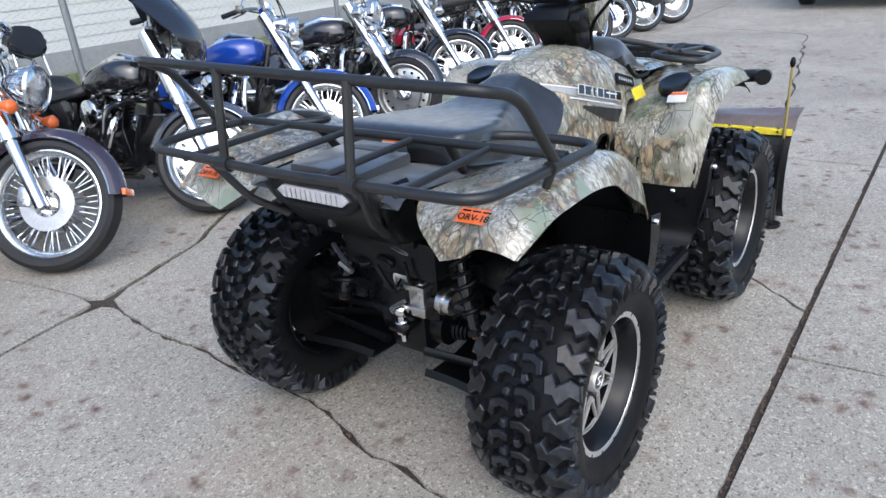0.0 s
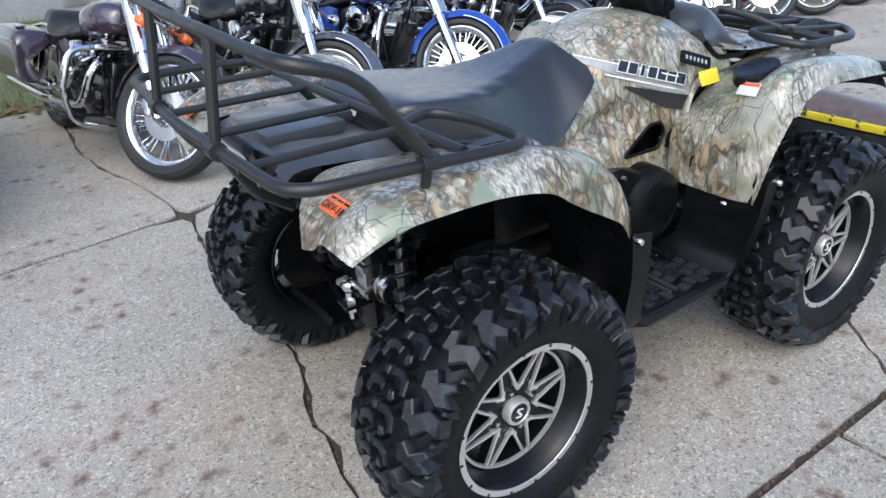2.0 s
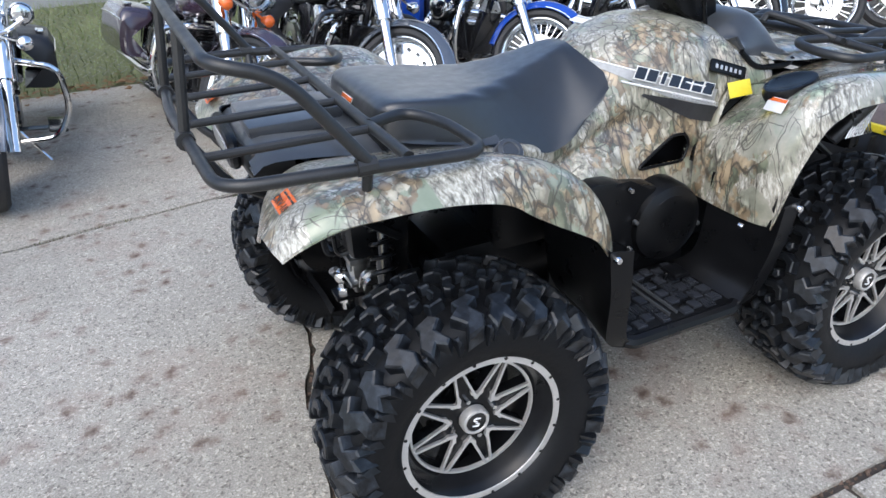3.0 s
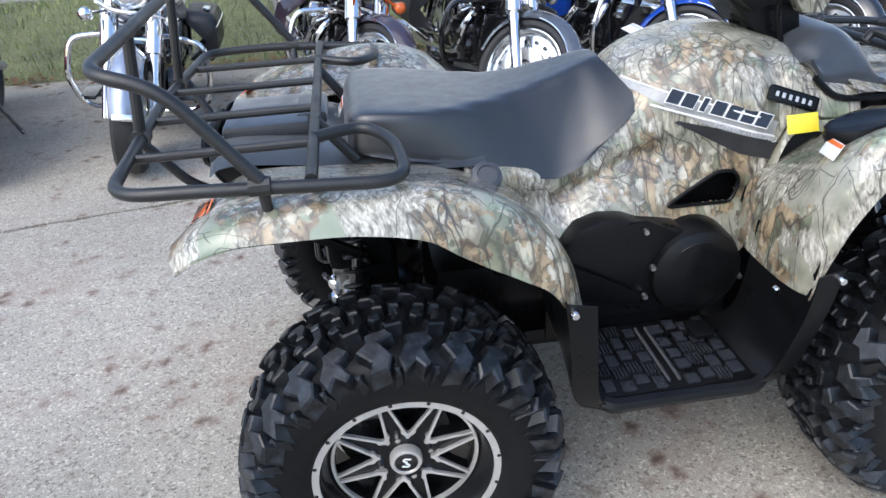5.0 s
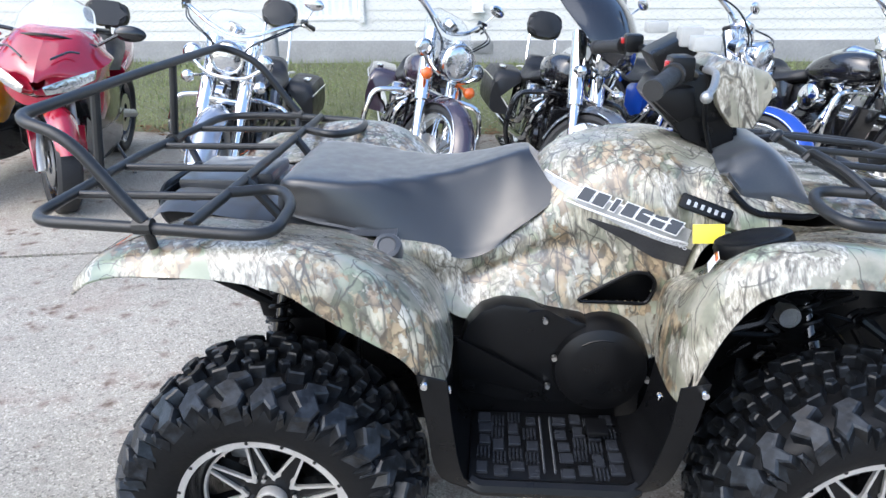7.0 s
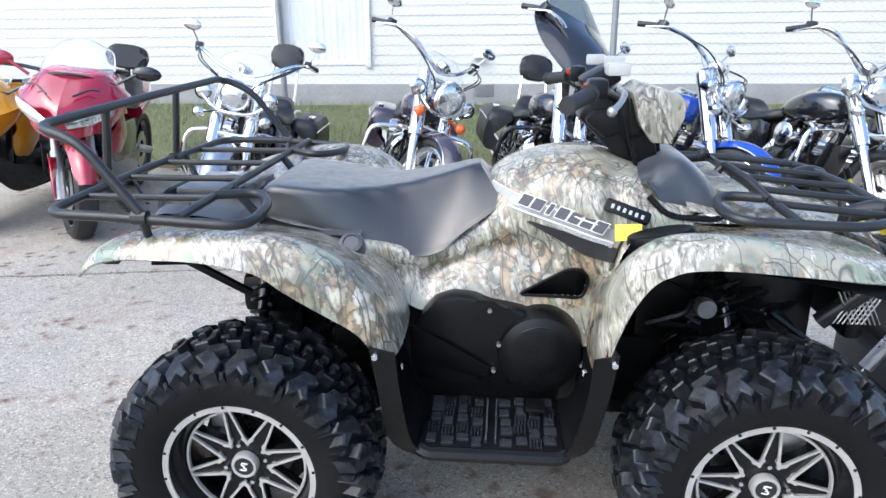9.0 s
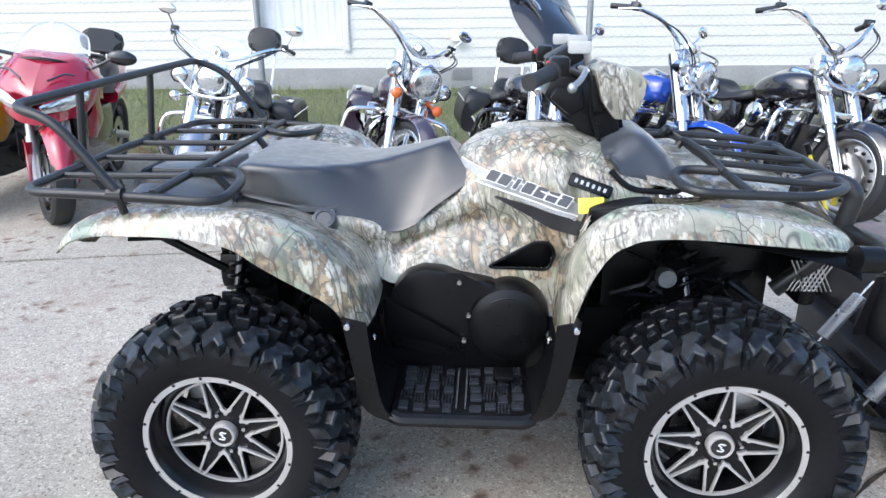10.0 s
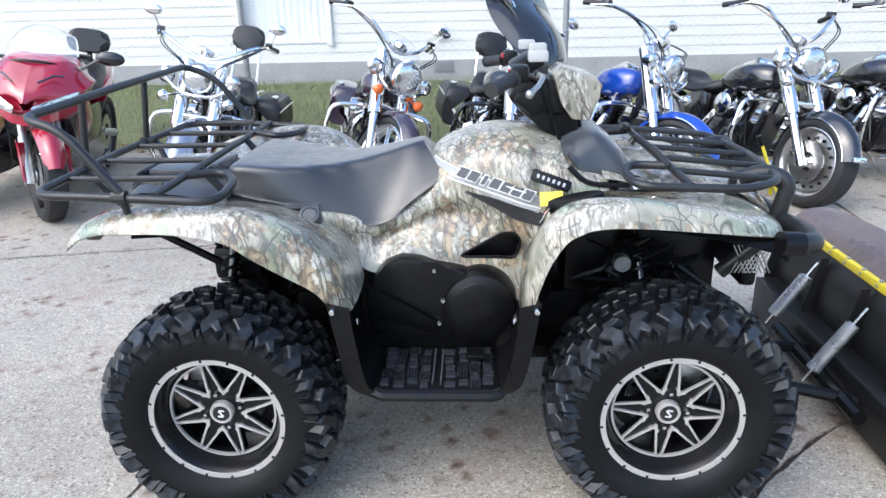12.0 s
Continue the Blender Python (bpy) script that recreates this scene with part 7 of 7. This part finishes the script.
    box(bm, (-0.30, -0.17, r + 0.02), (0.02, 0.11, 0.07), 0.004)
    return bike


BIKES = [
    dict(label="silver-blue cruiser with windshield, backrest and saddlebags on concrete", where=(-1.295, 2.264), heading=4, steer=4, lean=9, body=P_SILVER, fender=P_SILVER, spokes=0, rim=STEEL, bars="low", screen=CLEAR, bags="soft", backrest=True, head_r=0.095, tw=0.07),
    dict(label="plum and chrome touring cruiser with spoked wheel and orange lamps", where=(-0.04, 2.44), heading=10, steer=28, lean=13, r=0.35, reach=0.21, head_r=0.108, body=P_PLUM, tank=P_PLUM, spokes=40, rim=WHITE_RIM, bars="high", screen=CLEAR, bags="hard", tw=0.06, amber=True),
    dict(label="black cruiser with bat-wing fairing and leather saddlebags", where=(0.915, 2.38), heading=8, steer=38, pad_z=1.02, lean=10, body=P_BLACK, fender=P_GREY, spokes=0, rim=WHITE_RIM, bars="ape", fairing="batwing", bags="soft", passing=False, crash=GLOSS_BLACK, backrest=True),
    dict(label="bright blue cruiser with spoked chrome wheel and windshield", where=(1.92, 2.36), heading=20, steer=26, lean=10, body=P_BLUE, tank=P_BLUE, spokes=36, rim=WHITE_RIM, bars="high", screen=CLEAR, backrest=False),
    dict(label="black cruiser with tall handlebar and disc wheel", where=(2.96, 2.46), heading=22, steer=-2, lean=10, body=P_BLACK, fender=P_BLACK, spokes=0, rim=STEEL, bars="ape", tw=0.085, r=0.305, crash=True),
    dict(label="black cruiser with chrome fork and spoked wheel", where=(3.95, 2.62), heading=22, steer=20, body=P_BLACK, spokes=30, rim=CHROME, bars="low"),
    dict(label="red and chrome cruiser with tall handlebar", where=(4.95, 2.65), heading=22, steer=20, body=P_RED, tank=P_BLACK, spokes=30, rim=CHROME, bars="ape", passing=False),
    dict(label="black cruiser with chrome exhaust far along the row", where=(5.95, 2.7), heading=22, steer=20, body=P_BLACK, spokes=10, rim=CHROME, bars="low", far=True),
    dict(label="dark blue cruiser far along the row", where=(6.9, 2.7), heading=22, steer=20, body=P_NAVY, spokes=10, rim=CHROME, bars="high", far=True),
    dict(label="black cruiser with bright rim far along the row", where=(7.8, 2.75), heading=24, steer=20, body=P_BLACK, spokes=10, rim=WHITE_RIM, bars="low", far=True),
    dict(label="black cruiser with dark tyres at the far end", where=(8.75, 2.7), heading=24, steer=20, body=P_BLACK, spokes=10, rim=CHROME, bars="low", far=True, crash=False),
    dict(label="grey cruiser at the far end of the row", where=(9.7, 2.6), heading=24, steer=20, body=P_GREY, spokes=10, rim=CHROME, bars="low", far=True, crash=False),
]
for spec in BIKES:
    cruiser(**spec)


def sport_bike(label, where, heading, paint_a, paint_b, lean=8, steer=10, size=1.0, backrest=False):
    """A faired sport tourer; local x ahead from the front tyre's foot."""
    bike = thing("sport_motorcycle", label, "motorcycle", pose(where[0], where[1], 0, -lean, 0, heading - 90) @ Matrix.Diagonal((size, size, size, 1)), "row of parked motorcycles")
    S = Matrix.Translation((-0.15, 0, 0)) @ pose(0, 0, 0, 0, 0, steer) @ Matrix.Translation((0.15, 0, 0))
    r = 0.30
    road_wheel(bike, 0, r, 0.062, S, 5, P_BLACK)
    road_wheel(bike, -1.5, 0.31, 0.09, Matrix.Identity(4), 5, P_BLACK, name="rear_tyre")
    part("front_fender", arc_strip(bmesh.new(), (0, 0, r), r + 0.03, 0.075, 20, 150, 0.7, taper=0.3), paint_a, bike, "painted front fender", m=S)
    def fork(z):
        return -(z - r) * math.tan(radians(26))
    for s in (-1, 1):
        bm = bmesh.new()
        cyl(bm, (fork(r - 0.03), s * 0.10, r - 0.03), (fork(0.92), s * 0.10, 0.92), 0.024, seg=12)
        cyl(bm, (fork(r - 0.05), s * 0.10, r - 0.05), (fork(r + 0.22), s * 0.10, r + 0.22), 0.032, seg=12)
        part("fork_leg", bm, CAST_ALU, bike, m=S)
        bm = bmesh.new()
        loft(bm, [[(fork(r) + 0.02, s * 0.105, r - 0.06), (fork(r) + 0.05, s * 0.14, r - 0.02), (fork(r) - 0.05, s * 0.135, r)], [(fork(r + 0.2) + 0.05, s * 0.105, r + 0.2), (fork(r + 0.2) + 0.06, s * 0.15, r + 0.2), (fork(r + 0.2) - 0.04, s * 0.14, r + 0.2)]], 8, 8)
        thicken(bm, 0.004)
        part("fork_guard", bm, paint_a, bike, m=S)
    # nose fairing
    bm = bmesh.new()
    loft(bm, [[(x, 0, zt), (x - 0.015, w * 0.5, zt - 0.008), (x - 0.05, w * 0.95, zm + 0.03), (x - 0.06, w, zm), (x - 0.04, w * 0.6, zl), (x, 0, zl - 0.01)] for x, zt, zm, zl, w in ((0.10, 0.76, 0.745, 0.72, 0.04), (0.06, 0.82, 0.76, 0.69, 0.16), (-0.02, 0.90, 0.80, 0.66, 0.25), (-0.14, 0.985, 0.84, 0.64, 0.30), (-0.25, 1.02, 0.86, 0.68, 0.30), (-0.31, 1.00, 0.86, 0.74, 0.27))], 40, 30, mirror=True)
    thicken(bm, 0.004)
    nose = part("nose_fairing", bm, paint_a, bike, "glossy painted nose fairing", smooth=50)
    for s in (-1, 1):
        bm = bmesh.new()
        prism(bm, [(0.045, 0.735), (0.15, 0.785), (0.275, 0.835), (0.265, 0.775), (0.17, 0.715), (0.06, 0.69)], 0.03, "x", 0.0, 0.008)
        for v in bm.verts:
            v.co = V(v.co.x + 0.100 - 0.72 * (v.co.y - 0.03), s * v.co.y, v.co.z)
        part("headlight", bm, LENS, nose, "slanted clear headlight")
        bm = bmesh.new()
        tube(bm, rounded([(0.04, s * 0.07, 0.875), (-0.02, s * 0.15, 0.92), (-0.03, s * 0.20, 0.915)], 0.02), 0.006, seg=6)
        part("air_slot", bm, GLOSS_BLACK, nose)
        # side fairing
        bm = bmesh.new()
        loft(bm, [[(x, s * w0, z0), (x, s * (w0 + 0.015), (z0 + z1) / 2), (x, s * w1, z1)] for x, w0, z0, w1, z1 in ((-0.36, 0.19, 0.76, 0.16, 0.60), (-0.42, 0.20, 0.78, 0.16, 0.46), (-0.50, 0.20, 0.78, 0.16, 0.40), (-0.58, 0.19, 0.72, 0.16, 0.42), (-0.64, 0.18, 0.64, 0.16, 0.50))], 24, 16)
        thicken(bm, 0.004)
        part("side_fairing", bm, paint_a, bike, "painted side fairing")
        bm = bmesh.new()
        loft(bm, [[(x, s * 0.185, z0), (x, s * 0.175, z1)] for x, z0, z1 in ((-0.16, 0.54, 0.36), (-0.40, 0.42, 0.22), (-0.80, 0.40, 0.20), (-1.0, 0.44, 0.26))], 16, 6)
        thicken(bm, 0.004)
        part("belly_panel", bm, paint_b, bike)
        bm = bmesh.new()
        tube(bm, rounded([(-0.38, s * 0.10, 0.97), (-0.44, s * 0.24, 0.99), (-0.54, s * 0.38, 0.98)], 0.05), 0.012, seg=8)
        cyl(bm, (-0.50, s * 0.33, 0.985), (-0.57, s * 0.42, 0.975), 0.019, seg=10)
        part("clip_on_bar", bm, GLOSS_BLACK, bike, m=S)
        bm = bmesh.new()
        tube(bm, [(-0.20, s * 0.25, 0.95), (-0.20, s * 0.36, 1.02)], 0.010, seg=6)
        ball(bm, (-0.21, s * 0.42, 1.03), 0.07, (0.4, 1.25, 0.65), 16, 10)
        part("mirror", bm, paint_a if s < 0 else GLOSS_BLACK, bike)
    bm = bmesh.new()
    loft(bm, [[(0.07, 0, z), (0.05, 0.09, z + 0.015), (-0.03, 0.18, z + 0.05), (-0.12, 0.24, z + 0.085)] for z in (0.615, 0.645, 0.67)], 8, 14, mirror=True)
    thicken(bm, 0.006)
    part("chin_spoiler", bm, paint_a, bike, "painted chin below the headlights")
    if backrest:
        bm = bmesh.new()
        cushion(bm, (-1.40, 0, 1.03), 0.29, 0.17, 0.10, 14)
        pad = part("backrest_pad", bm, LEATHER, bike, "black padded passenger backrest")
        part("backrest_stem", tube(bmesh.new(), [(-1.38, 0, 1.0), (-1.42, 0, 0.84)], 0.02, seg=8), GLOSS_BLACK, pad)
    bm = bmesh.new()
    tube(bm, [(-0.13 + 0.02 * math.cos(u) - 0.10 * abs(math.sin(u)) ** 2, 0.235 * math.sin(u), 0.985 - 0.05 * abs(math.sin(u)) ** 2) for u in np.linspace(-1.5, 1.5, 17)], 0.008, seg=6)
    part("screen_trim", bm, GLOSS_BLACK, bike, "black trim along the windscreen base")
    bm = bmesh.new()
    loft(bm, [[(x, 0, z), (x - 0.03, w * 0.6, z - 0.01), (x - 0.10, w, z - 0.05)] for x, z, w in ((-0.12, 0.985, 0.22), (-0.22, 1.09, 0.21), (-0.32, 1.17, 0.17), (-0.36, 1.19, 0.10))], 16, 12, mirror=True)
    thicken(bm, 0.004)
    part("windscreen", bm, CLEAR, bike, "clear windscreen").visible_shadow = False
    bm = bmesh.new()
    loft(bm, [[(x, 0, zt), (x, w * 0.8, zt - 0.02), (x, w, zl)] for x, zt, zl, w in ((-0.40, 0.90, 0.72, 0.10), (-0.52, 0.98, 0.72, 0.17), (-0.70, 0.95, 0.70, 0.18), (-0.84, 0.82, 0.68, 0.13))], 24, 14, mirror=True, ends=True)
    part("fuel_tank", bm, paint_a, bike)
    bm = bmesh.new()
    loft(bm, [[(x, 0, zt), (x, w * 0.8, zt - 0.01), (x, w, zl)] for x, zt, zl, w in ((-0.82, 0.80, 0.72, 0.10), (-1.0, 0.785, 0.70, 0.15), (-1.15, 0.83, 0.70, 0.15), (-1.40, 0.88, 0.76, 0.12), (-1.55, 0.88, 0.80, 0.07))], 24, 12, mirror=True, ends=True)
    part("seat", bm, LEATHER, bike, "black stepped seat")
    bm = bmesh.new()
    loft(bm, [[(x, 0, zt), (x, w, zt - 0.03), (x, w, zl), (x, 0, zl)] for x, zt, zl, w in ((-1.10, 0.74, 0.62, 0.16), (-1.40, 0.82, 0.68, 0.15), (-1.75, 0.88, 0.80, 0.08))], 16, 12, mirror=True, ends=True)
    part("tail", bm, paint_a, bike, "painted tail fairing")
    bm = bmesh.new()
    box(bm, (-0.70, 0, 0.45), (0.62, 0.36, 0.42), 0.08)
    box(bm, (-0.32, 0, 0.55), (0.10, 0.36, 0.40), 0.03)
    part("engine", bm, GLOSS_BLACK, bike, "black engine behind the fairing")
    bm = bmesh.new()
    for s in (-1, 1):
        tube(bm, [(-1.5, s * 0.14, 0.31), (-0.95, s * 0.14, 0.42)], 0.03, seg=8)
    part("swing_arm", bm, CAST_ALU, bike)
    bm = bmesh.new()
    tube(bm, rounded([(-0.7, -0.2, 0.24), (-1.1, -0.22, 0.26), (-1.75, -0.24, 0.42)], 0.1), 0.05, seg=12)
    part("exhaust_can", bm, CAST_ALU, bike)
    bm = bmesh.new()
    tube(bm, [(-0.85, 0.16, 0.24), (-0.78, 0.32, 0.01)], 0.012, seg=8)
    part("kick_stand", bm, GLOSS_BLACK, bike)
    return bike


sport_bike("glossy red sport tourer with black seat and clear screen", (-2.36, 2.28), 14, P_RED, GLOSS_BLACK, 8, 28, 1.10, True)
sport_bike("amber and black sport motorcycle at the end of the row", (-3.22, 2.35), 4, P_YELLOW, P_BLACK, 10, 18, 1.05)

# ---------------------------------------------------------------- pick-up truck in the distance
truck = thing("pickup_truck", "dark pick-up truck parked far down the lot", "truck", pose(11.9, 0.35, 0))
TRUCK_PAINT = paint("truck_paint", (0.02, 0.02, 0.022))
bm = bmesh.new()
box(bm, (1.9, 0, 0.82), (5.2, 1.86, 0.72), 0.12, seg=3)
box(bm, (1.6, 0, 1.45), (1.9, 1.66, 0.66), 0.18, seg=3)
part("body", bm, TRUCK_PAINT, truck, "dark painted body")
bm = bmesh.new()
box(bm, (-0.78, 0, 0.58), (0.16, 1.84, 0.20), 0.05)
part("bumper", bm, CHROME, truck)
for x in (0.15, 3.6):
    for y in (-0.78, 0.78):
        bm = bmesh.new()
        revolve(bm, [(0.10, 0.19), (0.12, 0.24), (0.12, 0.33), (0.09, 0.375), (-0.09, 0.375), (-0.12, 0.33), (-0.12, 0.24), (-0.10, 0.19)], 32)
        ty = part("tyre", bm, TYRE_ROAD, truck, m=pose(x, y, 0.375))
        bm = bmesh.new()
        revolve(bm, [(0.10, 0.19), (0.06, 0.17), (0.07, 0.0), (-0.07, 0.0), (-0.06, 0.17), (-0.10, 0.19)], 28)
        part("rim", bm, STEEL, ty)
